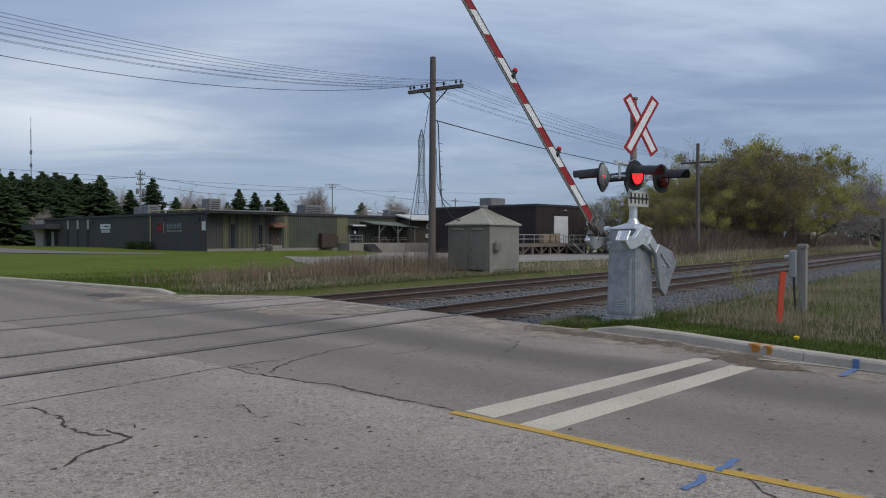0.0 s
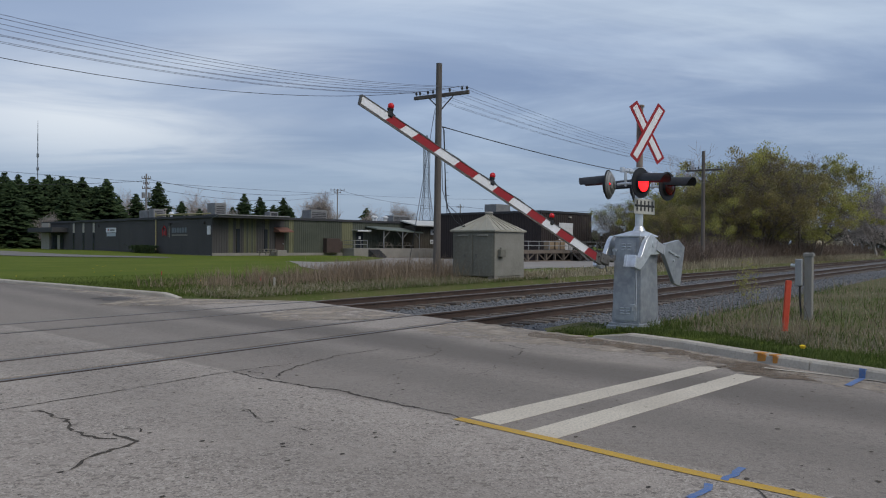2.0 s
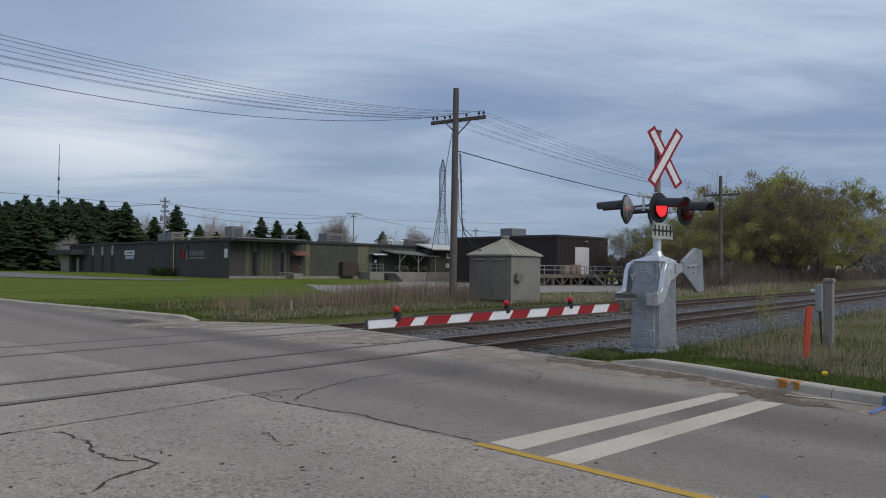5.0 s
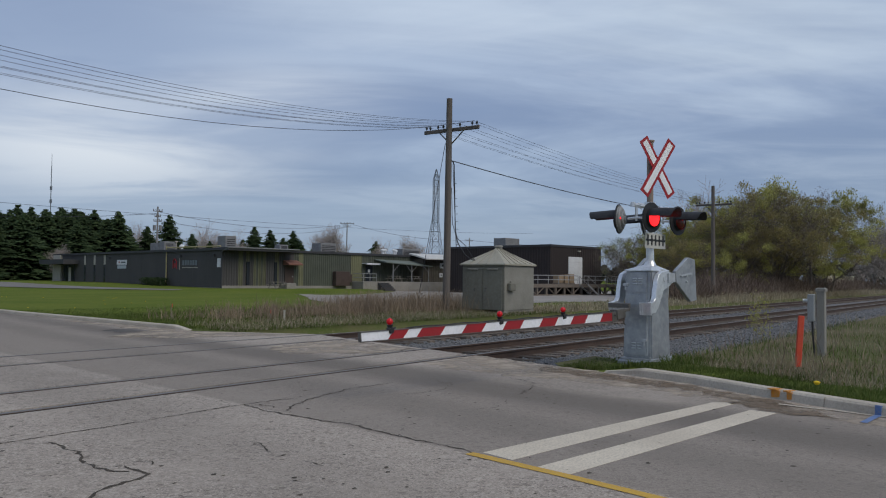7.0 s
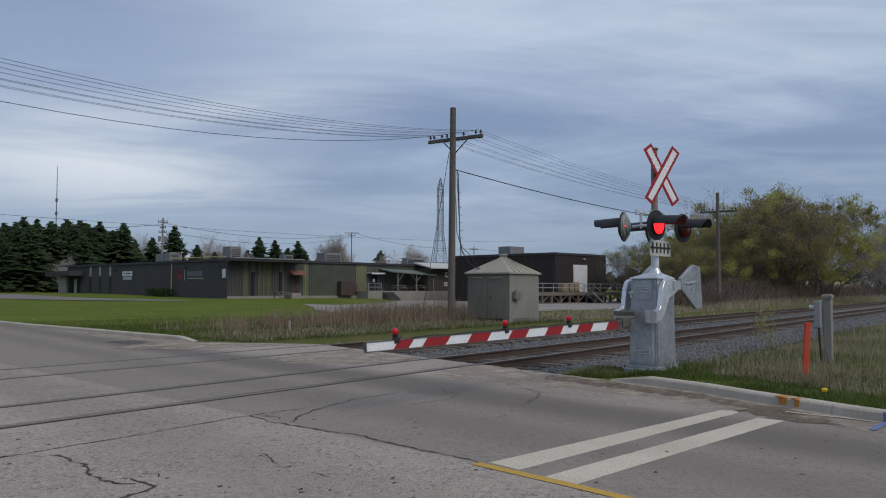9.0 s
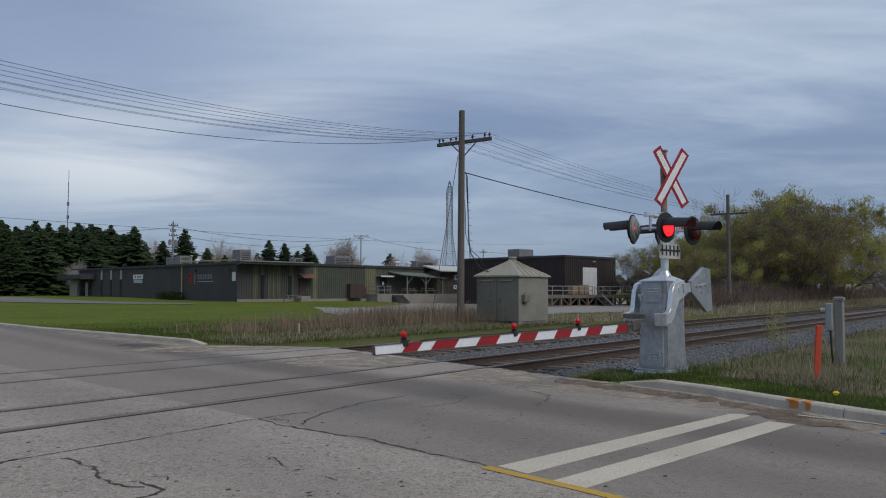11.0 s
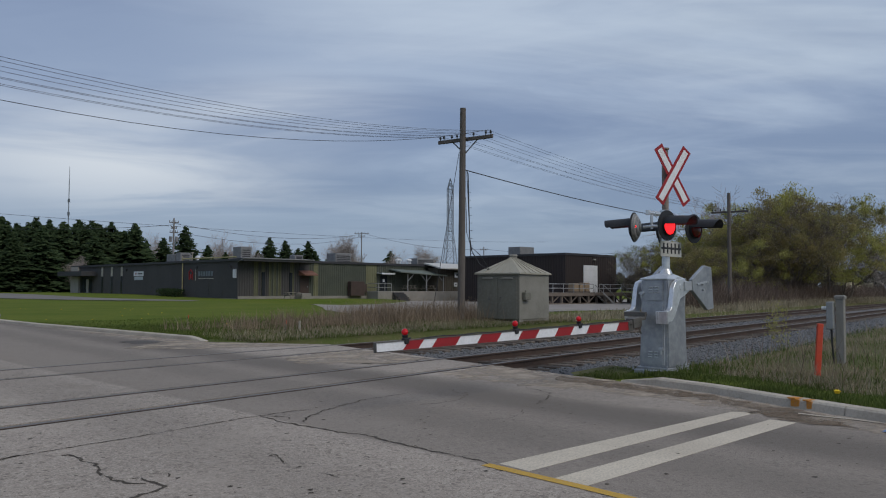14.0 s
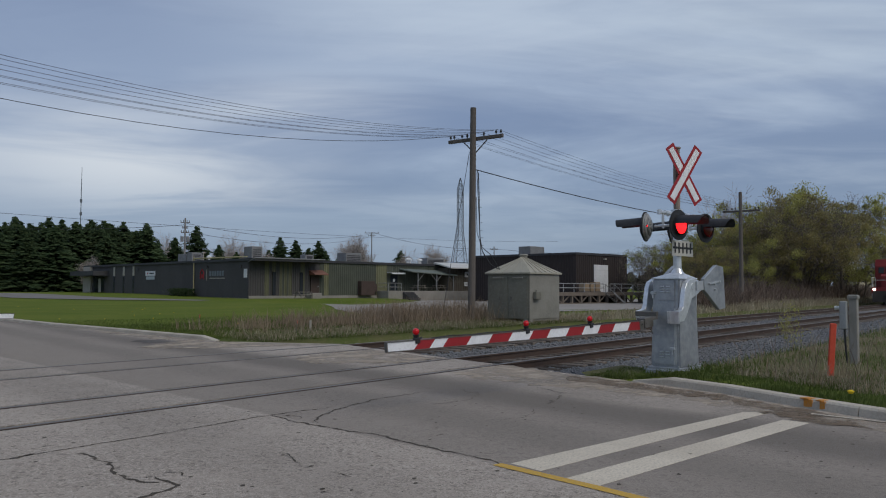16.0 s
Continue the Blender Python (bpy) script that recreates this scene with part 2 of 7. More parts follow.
# ---- ground, road, kerbs ----
def paving(name, pale, dark, grit, pit, blotch=0.35):
    """Worn asphalt: broad stains, patches, single stones of the aggregate and small pits."""
    m = bpy.data.materials.new(name)
    m.use_nodes = True
    n, l = m.node_tree.nodes, m.node_tree.links
    b = n["Principled BSDF"]
    pos = n.new("ShaderNodeNewGeometry").outputs["Position"]
    mp = n.new("ShaderNodeMapping")
    mp.inputs["Rotation"].default_value[2] = radians(9)
    mp.inputs["Scale"].default_value = (1.0, 0.35, 1.0)
    l.new(pos, mp.inputs[0])

    def fac(src, scale, lo, hi, detail=5):
        t = n.new("ShaderNodeTexNoise")
        t.inputs["Scale"].default_value, t.inputs["Detail"].default_value, t.inputs["Roughness"].default_value = scale, detail, 0.65
        l.new(src, t.inputs["Vector"])
        r = n.new("ShaderNodeMapRange")
        r.inputs["From Min"].default_value, r.inputs["From Max"].default_value = lo, hi
        l.new(t.outputs["Fac"], r.inputs["Value"])
        return r.outputs[0]

    def mix(f, a_, b_, k=1.0):
        x = n.new("ShaderNodeMix")
        x.data_type = "RGBA"
        if k != 1.0:
            s = n.new("ShaderNodeMath")
            s.operation = "MULTIPLY"
            s.inputs[1].default_value = k
            l.new(f, s.inputs[0])
            f = s.outputs[0]
        l.new(f, x.inputs[0])
        for sock, v in ((x.inputs[6], a_), (x.inputs[7], b_)):
            if isinstance(v, tuple):
                sock.default_value = (*v, 1)
            else:
                l.new(v, sock)
        return x.outputs[2]
    col = mix(fac(mp.outputs[0], blotch, 0.38, 0.64), pale, dark)
    col = mix(fac(pos, 2.6, 0.42, 0.68), col, dark, 0.5)
    vo = n.new("ShaderNodeTexVoronoi")
    vo.inputs["Scale"].default_value = 80
    l.new(pos, vo.inputs["Vector"])
    sep = n.new("ShaderNodeSeparateColor")
    l.new(vo.outputs["Color"], sep.inputs[0])
    r = n.new("ShaderNodeMapRange")
    r.inputs["From Min"].default_value, r.inputs["From Max"].default_value = 0.55, 1.0
    l.new(sep.outputs[0], r.inputs["Value"])
    col = mix(r.outputs[0], col, grit, 0.85)
    r2 = n.new("ShaderNodeMapRange")
    r2.inputs["From Min"].default_value, r2.inputs["From Max"].default_value = 0.70, 0.95
    l.new(sep.outputs[1], r2.inputs["Value"])
    col = mix(r2.outputs[0], col, pit, 0.62)
    vo2 = n.new("ShaderNodeTexVoronoi")
    vo2.inputs["Scale"].default_value = 27
    l.new(pos, vo2.inputs["Vector"])
    sep2 = n.new("ShaderNodeSeparateColor")
    l.new(vo2.outputs["Color"], sep2.inputs[0])
    for chan, tint, lo, k in ((0, grit, 0.80, 0.45), (1, pit, 0.86, 0.60)):
        r3 = n.new("ShaderNodeMapRange")
        r3.inputs["From Min"].default_value, r3.inputs["From Max"].default_value = lo, 1.0
        l.new(sep2.outputs[chan], r3.inputs["Value"])
        col = mix(r3.outputs[0], col, tint, k)
    col = mix(fac(pos, 16, 0.60, 0.70, 4), col, pit, 0.45)
    col = mix(fac(pos, 0.9, 0.50, 0.70, 6), col, tuple(v * 1.12 for v in pale), 0.6)
    # the path that tyres have darkened along the far lane
    sp = n.new("ShaderNodeSeparateXYZ")
    l.new(pos, sp.inputs[0])

    def calc(op, a_, b_):
        k = n.new("ShaderNodeMath")
        k.operation = op
        for i, v in enumerate((a_, b_)):
            if isinstance(v, (int, float)):
                k.inputs[i].default_value = v
            else:
                l.new(v, k.inputs[i])
        return k.outputs[0]
    wob = calc("MULTIPLY", calc("SUBTRACT", fac(mp.outputs[0], 0.8, 0.3, 0.7), 0.5), 0.7)

    def soft(v, a_, b_, lo, hi):
        k = n.new("ShaderNodeMapRange")
        k.interpolation_type = "SMOOTHSTEP"
        for nm, w in (("From Min", a_), ("From Max", b_), ("To Min", lo), ("To Max", hi)):
            k.inputs[nm].default_value = w
        l.new(v, k.inputs["Value"])
        return k.outputs[0]
    # the far lane is older and darker than the near one, up to the dusty gutter
    side = calc("SUBTRACT", sp.outputs[0], calc("MULTIPLY", sp.outputs[1], 0.13))
    lane_ = calc("MULTIPLY", soft(side, 4.86, 4.98, 0.0, 1.0), soft(calc("ADD", side, wob), 8.5, 9.6, 1.0, 0.0))
    col = mix(lane_, col, tuple(v * 0.70 for v in dark), 0.62)
    path = calc("SUBTRACT", sp.outputs[0], calc("MULTIPLY", sp.outputs[1], 0.20))
    for centre, half, k in ((7.65, 1.0, 0.64), (5.95, 0.8, 0.28), (3.2, 0.9, 0.22)):
        off = calc("ABSOLUTE", calc("ADD", calc("SUBTRACT", path, centre), calc("MULTIPLY", wob, 0.5)), 0.0)
        col = mix(soft(off, 0.18, half, 1.0, 0.0), col, tuple(v * 0.42 for v in dark), k)
    l.new(col, b.inputs["Base Color"])
    b.inputs["Roughness"].default_value = 0.9
    b.inputs["Specular IOR Level"].default_value = 0.25
    bp = n.new("ShaderNodeBump")
    bp.inputs["Strength"].default_value, bp.inputs["Distance"].default_value = 0.7, 0.006
    l.new(vo.outputs["Distance"], bp.inputs["Height"])
    l.new(bp.outputs[0], b.inputs["Normal"])
    return m


asphalt = paving("worn_asphalt", (0.362, 0.312, 0.262), (0.285, 0.245, 0.206), (0.48, 0.42, 0.358), (0.108, 0.090, 0.074))
grass_soil = M("lawn_grass", (0.088, 0.124, 0.016), (0.132, 0.152, 0.026), (0.048, 0.074, 0.012), s1=0.22, s2=5, rough=0.95, bump=0.2, bs=25, world_space=True, spec=0.05)

dry_soil = M("dry_soil", (0.135, 0.112, 0.068), (0.082, 0.100, 0.032), (0.19, 0.155, 0.10), s1=0.5, s2=14, rough=1, bump=0.4, bs=20, world_space=True, spec=0.05)
verge_soil = M("verge_soil", (0.078, 0.102, 0.026), (0.112, 0.110, 0.046), (0.17, 0.145, 0.085), s1=0.8, s2=10, rough=1, bump=0.4, bs=20, world_space=True, spec=0.05)


def axis(lo, hi, step, far, grow):
    v = [lo + i * step for i in range(int((hi - lo) / step) + 1)]
    s = step
    while v[-1] < far:
        s *= grow
        v.append(v[-1] + s)
    s = step
    while v[0] > -far:
        s *= grow
        v.insert(0, v[0] - s)
    return v


def build_ground():
    xs, ys = axis(-4, 40, 0.4, 1500, 1.13), axis(-6, 40, 0.4, 1500, 1.13)
    bm = bmesh.new()
    rows = [[bm.verts.new((x, y, ground_z(x, y))) for x in xs] for y in ys]
    for r0, r1 in zip(rows, rows[1:]):
        for i in range(len(xs) - 1):
            bm.faces.new((r0[i], r0[i + 1], r1[i + 1], r1[i]))
    for f in bm.faces:
        c = f.calc_center_median()
        wander = 0.5 * noise.noise((c.x * 0.7, c.y * 0.7, 4.0))
        if 6.0 < c.y < 18.0 + wander and c.x > 12.6:
            f.material_index = 2
        elif -12 < c.y <= 6.0 and c.x > edge(ROAD_R, c.y) + 1.7 + wander:
            f.material_index = 1
    ob = part("ground", bm, [grass_soil, dry_soil, verge_soil], smooth=True)
    tagged(ob, "green spring grass over uneven ground", "ground", kind="structure")


def build_road():
    """Asphalt in strips that leave a flangeway slot at every rail."""
    cuts = [-20, N1 - 0.12, N1 + 0.13, N2 - 0.12, N2 + 0.11, F1 - 0.10, F1 + 0.12, F2 - 0.10, F2 + 0.08, 190]
    bm = bmesh.new()
    for y0, y1 in zip(cuts[::2], cuts[1::2]):
        ys = sorted({y0, y1} | {y for _, y in ROAD_R + ROAD_L if y0 < y < y1})
        lo = [(bm.verts.new((edge(ROAD_L, y), y, 0)), bm.verts.new((edge(ROAD_R, y), y, 0))) for y in ys]
        dn = [(bm.verts.new((edge(ROAD_L, y), y, -0.25)), bm.verts.new((edge(ROAD_R, y), y, -0.25))) for y in ys]
        for i in range(len(ys) - 1):
            bm.faces.new((lo[i][0], lo[i][1], lo[i + 1][1], lo[i + 1][0]))
            bm.faces.new((lo[i][0], lo[i + 1][0], dn[i + 1][0], dn[i][0]))
            bm.faces.new((lo[i][1], dn[i][1], dn[i + 1][1], lo[i + 1][1]))
        bm.faces.new((lo[0][0], dn[0][0], dn[0][1], lo[0][1]))
        bm.faces.new((lo[-1][1], dn[-1][1], dn[-1][0], lo[-1][0]))
    road = part("road", bm, asphalt)
    tagged(road, "worn grey asphalt road crossing two railway tracks", "road", kind="structure")
    bm = bmesh.new()
    for y in (N1, N2, F1, F2):
        x0, x1 = edge(ROAD_L, y) + 0.1, edge(ROAD_R, y) - 0.12
        box(bm, ((x0 + x1) / 2, y, -0.066), (x1 - x0, 0.216, 0.11))
    # near-black dirt fill: the slot's shade is put into its colour
    dark = M("flangeway_dirt_shade", (0.035, 0.030, 0.027), (0.02, 0.018, 0.016), rough=1)
    part("flangeway", bm, dark, road, "slot beside the rail, its dirt fill darkened for the gap's shade")
    return road


def ribbon(bm, pts, w, z, jag=0.0, rnd=None):
    """Flat strip along plan points, w wide (or a list), z above."""
    L, R = [], []
    for i, p in enumerate(pts):
        a_, b_ = Vector(pts[max(0, i - 1)][:2]), Vector(pts[min(len(pts) - 1, i + 1)][:2])
        d = (b_ - a_).normalized()
        nrm = Vector((-d.y, d.x))
        ww = (w[i] if isinstance(w, (list, tuple)) else w) / 2
        j = rnd.uniform(-jag, jag) if rnd else 0
        q = Vector(p[:2])
        L.append(bm.verts.new((*(q + nrm * (ww + j)), z)))
        R.append(bm.verts.new((*(q - nrm * (ww - j)), z)))
    for i in range(len(pts) - 1):
        bm.faces.new((L[i], R[i], R[i + 1], L[i + 1]))
    return bm


def kerb_piece(name, line, parent, mat, low_end=None):
    """Poured concrete kerb along a plan line, face towards the road, with a rounded top edge."""
    prof = [(-0.02, -0.2), (0.0, 0.0), (0.015, 0.088), (0.04, 0.112), (0.17, 0.117), (0.19, 0.10), (0.19, -0.2)]
    bm = bmesh.new()
    rings = []
    for i, p in enumerate(line):
        a_, b_ = Vector(line[max(0, i - 1)]), Vector(line[min(len(line) - 1, i + 1)])
        d = (b_ - a_).normalized()
        out = Vector((d.y, -d.x))
        k = 1.0 if low_end is None else 0.15 + 0.85 * smooth(0.0, 0.7, math.dist(p, low_end))
        rings.append([bm.verts.new((p[0] + out.x * o, p[1] + out.y * o, z * k if z > 0 else z)) for o, z in prof])
    for r0, r1 in zip(rings, rings[1:]):
        for i in range(len(prof) - 1):
            bm.faces.new((r0[i], r0[i + 1], r1[i + 1], r1[i]))
    bm.faces.new(rings[0])
    bm.faces.new(rings[-1][::-1])
    solid(bm)
    return part(name, bm, mat, parent)


def dense(line, step):
    out = []
    for p, q in zip(line, line[1:]):
        n_ = max(1, int(math.dist(p, q) / step))
        out += [(p[0] + (q[0] - p[0]) * i / n_, p[1] + (q[1] - p[1]) * i / n_) for i in range(n_)]
    return out + [line[-1]]


build_ground()
road = build_road()
concrete = M("kerb_concrete", (0.52, 0.465, 0.385), (0.40, 0.35, 0.285), (0.24, 0.20, 0.16), s1=1.2, s2=30, rough=0.92, bump=0.2, world_space=True)


def build_kerbs():
    near = tagged(new("kerb"), "pale concrete kerb beside the grass verge", "kerb", kind="structure")
    line = dense([(6.5, -5), (8.0, -2.0), (8.9, -0.4), (9.55, 1.0), (9.97, 1.9), (10.42, 2.8), (10.95, 3.75), (11.30, 4.7), (11.52, 5.35)], 0.3)
    # cut at the joints
    joints, piece = [(8.2, -1.6), (9.97, 1.9)], []
    for p in line:
        piece.append(p)
        for j in list(joints):
            if math.dist(p, j) < 0.16:
                joints.remove(j)
                kerb_piece("kerb_stone", piece, near, concrete)
                q = Vector(p) + (Vector(p) - Vector(piece[-2])).normalized() * 0.012
                piece = [tuple(q)]
                break
    kerb_piece("kerb_stone", piece, near, concrete, (11.52, 5.35))
    far = tagged(new("kerb"), "pale concrete kerb along the factory lawn", "kerb", kind="structure")
    line = dense([(12.72, 17.7), (12.96, 20.7), (13.35, 24.9), (13.6, 28.6), (16.3, 48), (22.5, 85)], 0.35)
    kerb_piece("kerb_stone", line, far, concrete, (12.72, 17.7))


build_kerbs()

# ---- tracks ----
rail_top = M("rail_steel", (0.17, 0.16, 0.152), (0.13, 0.118, 0.108), (0.23, 0.22, 0.21), s1=0.6, s2=30, rough=0.55, metal=0.4, bump=0.05)
rust = M("rusty_rail", (0.075, 0.050, 0.039), (0.052, 0.037, 0.031), (0.115, 0.074, 0.052), s1=1.5, s2=25, rough=0.85, bump=0.15)
tie_wood = M("tie_timber", (0.13, 0.105, 0.085), (0.085, 0.068, 0.055), (0.21, 0.18, 0.15), s1=2, s2=30, rough=0.95, bump=0.25, rnd=0.35, stretch=(4, 0.5, 1))


def build_track(name, ya, yb, label):
    tr = tagged(new(name), label, "railway track", group="railway tracks", kind="structure")
    prof = [(-0.07, -0.17), (0.07, -0.17), (0.07, -0.158), (0.012, -0.145), (0.010, -0.045), (0.036, -0.035), (0.036, -0.006), (0.030, 0.0),
            (-0.030, 0.0), (-0.036, -0.006), (-0.036, -0.035), (-0.010, -0.045), (-0.012, -0.145), (-0.07, -0.158)]
    for y in (ya, yb):
        bm = bmesh.new()
        m = Matrix.Translation((0, y, 0.004)) @ Matrix.Rotation(radians(90), 4, "Z")
        extrude(bm, prof, 60, -420, m)
        solid(bm)
        for f in bm.faces:
            c = f.calc_center_median()
            f.material_index = 1 if c.z < -0.004 else 0
        part("rail", bm, [rail_top, rust], tr)
    bm = bmesh.new()
    box(bm, (0, 0, 0), (0.22, 2.6, 0.17), bevel=0.012)
    first = part("tie", bm, tie_wood, tr)
    rnd = random.Random(int(ya * 10))
    mid = (ya + yb) / 2
    for i in range(150):
        x = 13.1 + 0.52 * i + (0.5 if ya > 12 else 0)
        ob = first if i == 0 else new("tie", first.data)
        ob.parent = tr
        ob.matrix_basis = pose(x + rnd.uniform(-.03, .03), mid + rnd.uniform(-.05, .05), -0.228 + rnd.uniform(-0.010, 0.012), 0, 0, rnd.uniform(-1.2, 1.2))
    return tr


build_track("track_near", N1, N2, "rusty steel rails on weathered timber ties")
build_track("track_far", F1, F2, "rusty steel main line rails on timber ties")


def build_ballast():
    grey = M("ballast_stone", (0.15, 0.145, 0.143), (0.10, 0.096, 0.095), (0.23, 0.22, 0.212), s1=0.8, s2=18, rough=0.95, bump=0.5, bs=30, world_space=True)
    rng = np.random.default_rng(4)
    # bed: cross section swept along x
    prof = [(5.55, -0.25), (6.25, -0.20), (8.2, -0.20), (10.2, -0.20), (11.35, -0.26), (12.5, -0.20), (14.6, -0.20), (15.5, -0.235), (16.4, -0.36)]
    bm = bmesh.new()
    xs = [12.0 + 0.5 * i for i in range(120)] + [72 + 8 * i for i in range(45)]
    rows = [[bm.verts.new((x + (0.35 if j in (0, 8) else 0) * noise.noise((x, j, 0)), y + (0.9 * max(0.0, min(1.0, (14.6 - x) / 1.6)) + 0.25 * noise.noise((x * 1.3, 3, 0)) if j == 0 else 0.0), z + 0.02 * noise.noise((x * 2, y * 2, 1)))) for j, (y, z) in enumerate(prof)] for x in xs]
    for r0, r1 in zip(rows, rows[1:]):
        for i in range(len(prof) - 1):
            bm.faces.new((r0[i], r1[i], r1[i + 1], r0[i + 1]))
    solid(bm)
    bed = part("ballast_bed", bm, grey)
    tagged(bed, "grey crushed stone bed under the tracks", "ballast", kind="structure")
    # loose stones on it
    n_ = 42000
    x = 12.2 + 50 * rng.random(n_) ** 1.9
    y = rng.uniform(5.4, 16.2, n_)
    z = np.interp(y, [p[0] for p in prof], [p[1] for p in prof]) + 0.004
    keep = np.ones(n_, bool)
    for r in (N1, N2, F1, F2):
        keep &= np.abs(y - r) > 0.10
    keep &= x > np.interp(y, [p[1] for p in ROAD_R], [p[0] for p in ROAD_R]) + 0.1
    keep &= y > 6.6 - 0.95 * np.clip((x - 13.0) / 1.6, 0, 1)
    x, y, z = x[keep], y[keep], z[keep]
    n_ = len(x)
    base = np.array([(1, 0, 0), (0.3, 0.95, 0), (-0.8, 0.55, 0.1), (-0.8, -0.55, -0.1), (0.3, -0.95, 0), (0.1, 0.1, 0.8), (0, 0, -0.7)])
    fac = np.array([(0, 1, 5), (1, 2, 5), (2, 3, 5), (3, 4, 5), (4, 0, 5), (1, 0, 6), (2, 1, 6), (3, 2, 6), (4, 3, 6), (0, 4, 6)])
    sz = rng.uniform(0.018, 0.042, n_) * (1 + 0.012 * (x - 12))
    v = base[None] * (sz[:, None, None] * rng.uniform(0.7, 1.3, (n_, 1, 3)))
    v = v + rng.normal(0, 0.15, v.shape) * sz[:, None, None]
    an = rng.uniform(0, 6.283, n_)
    c, s = np.cos(an)[:, None], np.sin(an)[:, None]
    v = np.stack([v[..., 0] * c - v[..., 1] * s, v[..., 0] * s + v[..., 1] * c, v[..., 2]], -1)
    v += np.stack([x, y, z + sz * 0.3], -1)[:, None]
    me = bpy.data.meshes.new("ballast_stones")
    me.from_pydata(v.reshape(-1, 3).tolist(), [], (fac[None] + 7 * np.arange(n_)[:, None, None]).reshape(-1, 3).tolist())
    st = M("loose_stone", (0.175, 0.18, 0.185), (0.072, 0.074, 0.078), (0.33, 0.325, 0.315), s1=24, s2=60, rough=0.95, bump=0.1, world_space=True)
    me.materials.append(st)
    tagged(new("ballast_stones", me), "loose grey crushed stones between the ties", "ballast", kind="stuff")


build_ballast()

# ---- crossing signal with its gate ----
galv = M("galvanised_steel", (0.50, 0.52, 0.54), (0.40, 0.42, 0.44), (0.60, 0.62, 0.64), s1=5, s2=40, rough=0.5, metal=0.45, bump=0.06, bs=25)
# two tones of one silver: lighter holds sky reflection, darker the sides' shade
silver = M("skylit_silver_paint", (0.78, 0.80, 0.82), (0.64, 0.66, 0.69), (0.42, 0.43, 0.44), s1=4.5, s2=16, mixb=0.5, rough=0.30, metal=0.6, bump=0.04, bs=14)
shaded_silver = M("shaded_silver_paint", (0.37, 0.39, 0.415), (0.265, 0.28, 0.30), (0.52, 0.53, 0.53), s1=3.2, s2=9, mixb=0.55, rough=0.42, metal=0.5, bump=0.06, bs=14)
black = M("black_enamel", (0.018, 0.018, 0.020), (0.026, 0.026, 0.028), (0.05, 0.05, 0.05), s1=4, s2=30, rough=0.55, bump=0.03)
white_paint = M("white_reflective", (0.82, 0.83, 0.85), (0.74, 0.75, 0.77), (0.55, 0.55, 0.55), s1=3, s2=30, rough=0.5, bump=0.03)
red_paint = M("red_reflective", (0.34, 0.020, 0.026), (0.29, 0.018, 0.023), (0.24, 0.03, 0.03), s1=3, s2=30, rough=0.5, bump=0.03)
dark_steel = M("weathered_steel", (0.17, 0.165, 0.155), (0.11, 0.105, 0.10), (0.24, 0.2, 0.16), s1=6, s2=40, rough=0.6, metal=0.5, bump=0.08)
lens_dark = M("red_glass", (0.16, 0.008, 0.010), (0.12, 0.006, 0.008), (0.20, 0.012, 0.012), rough=0.15, bump=0.02, s2=60)
lens_lit = M("lit_red_glass", (0.6, 0.02, 0.02), (0.6, 0.02, 0.02), (0.6, 0.02, 0.02), rough=0.3, bump=0, emit=(1.0, 0.012, 0.016, 2.6))
mast_wood = M("rusty_mast", (0.28, 0.25, 0.22), (0.18, 0.15, 0.13), (0.32, 0.16, 0.09), s1=5, s2=22, rough=0.8, bump=0.1)
GATE_AT = pose(13.25, 5.40, 0, 0, 0, 173.8)
PIVOT_Z = 1.47
KEYED = {}


def louvre(bm, x, y, z, n_=3):
    for k in range(n_):
        for s in (-0.055, 0.055):
            box(bm, (x, y + s, z + (k - 1) * 0.045), (0.02, 0.075, 0.022), Matrix.Rotation(radians(25), 3, "Y"), bevel=0.005)
    return bm


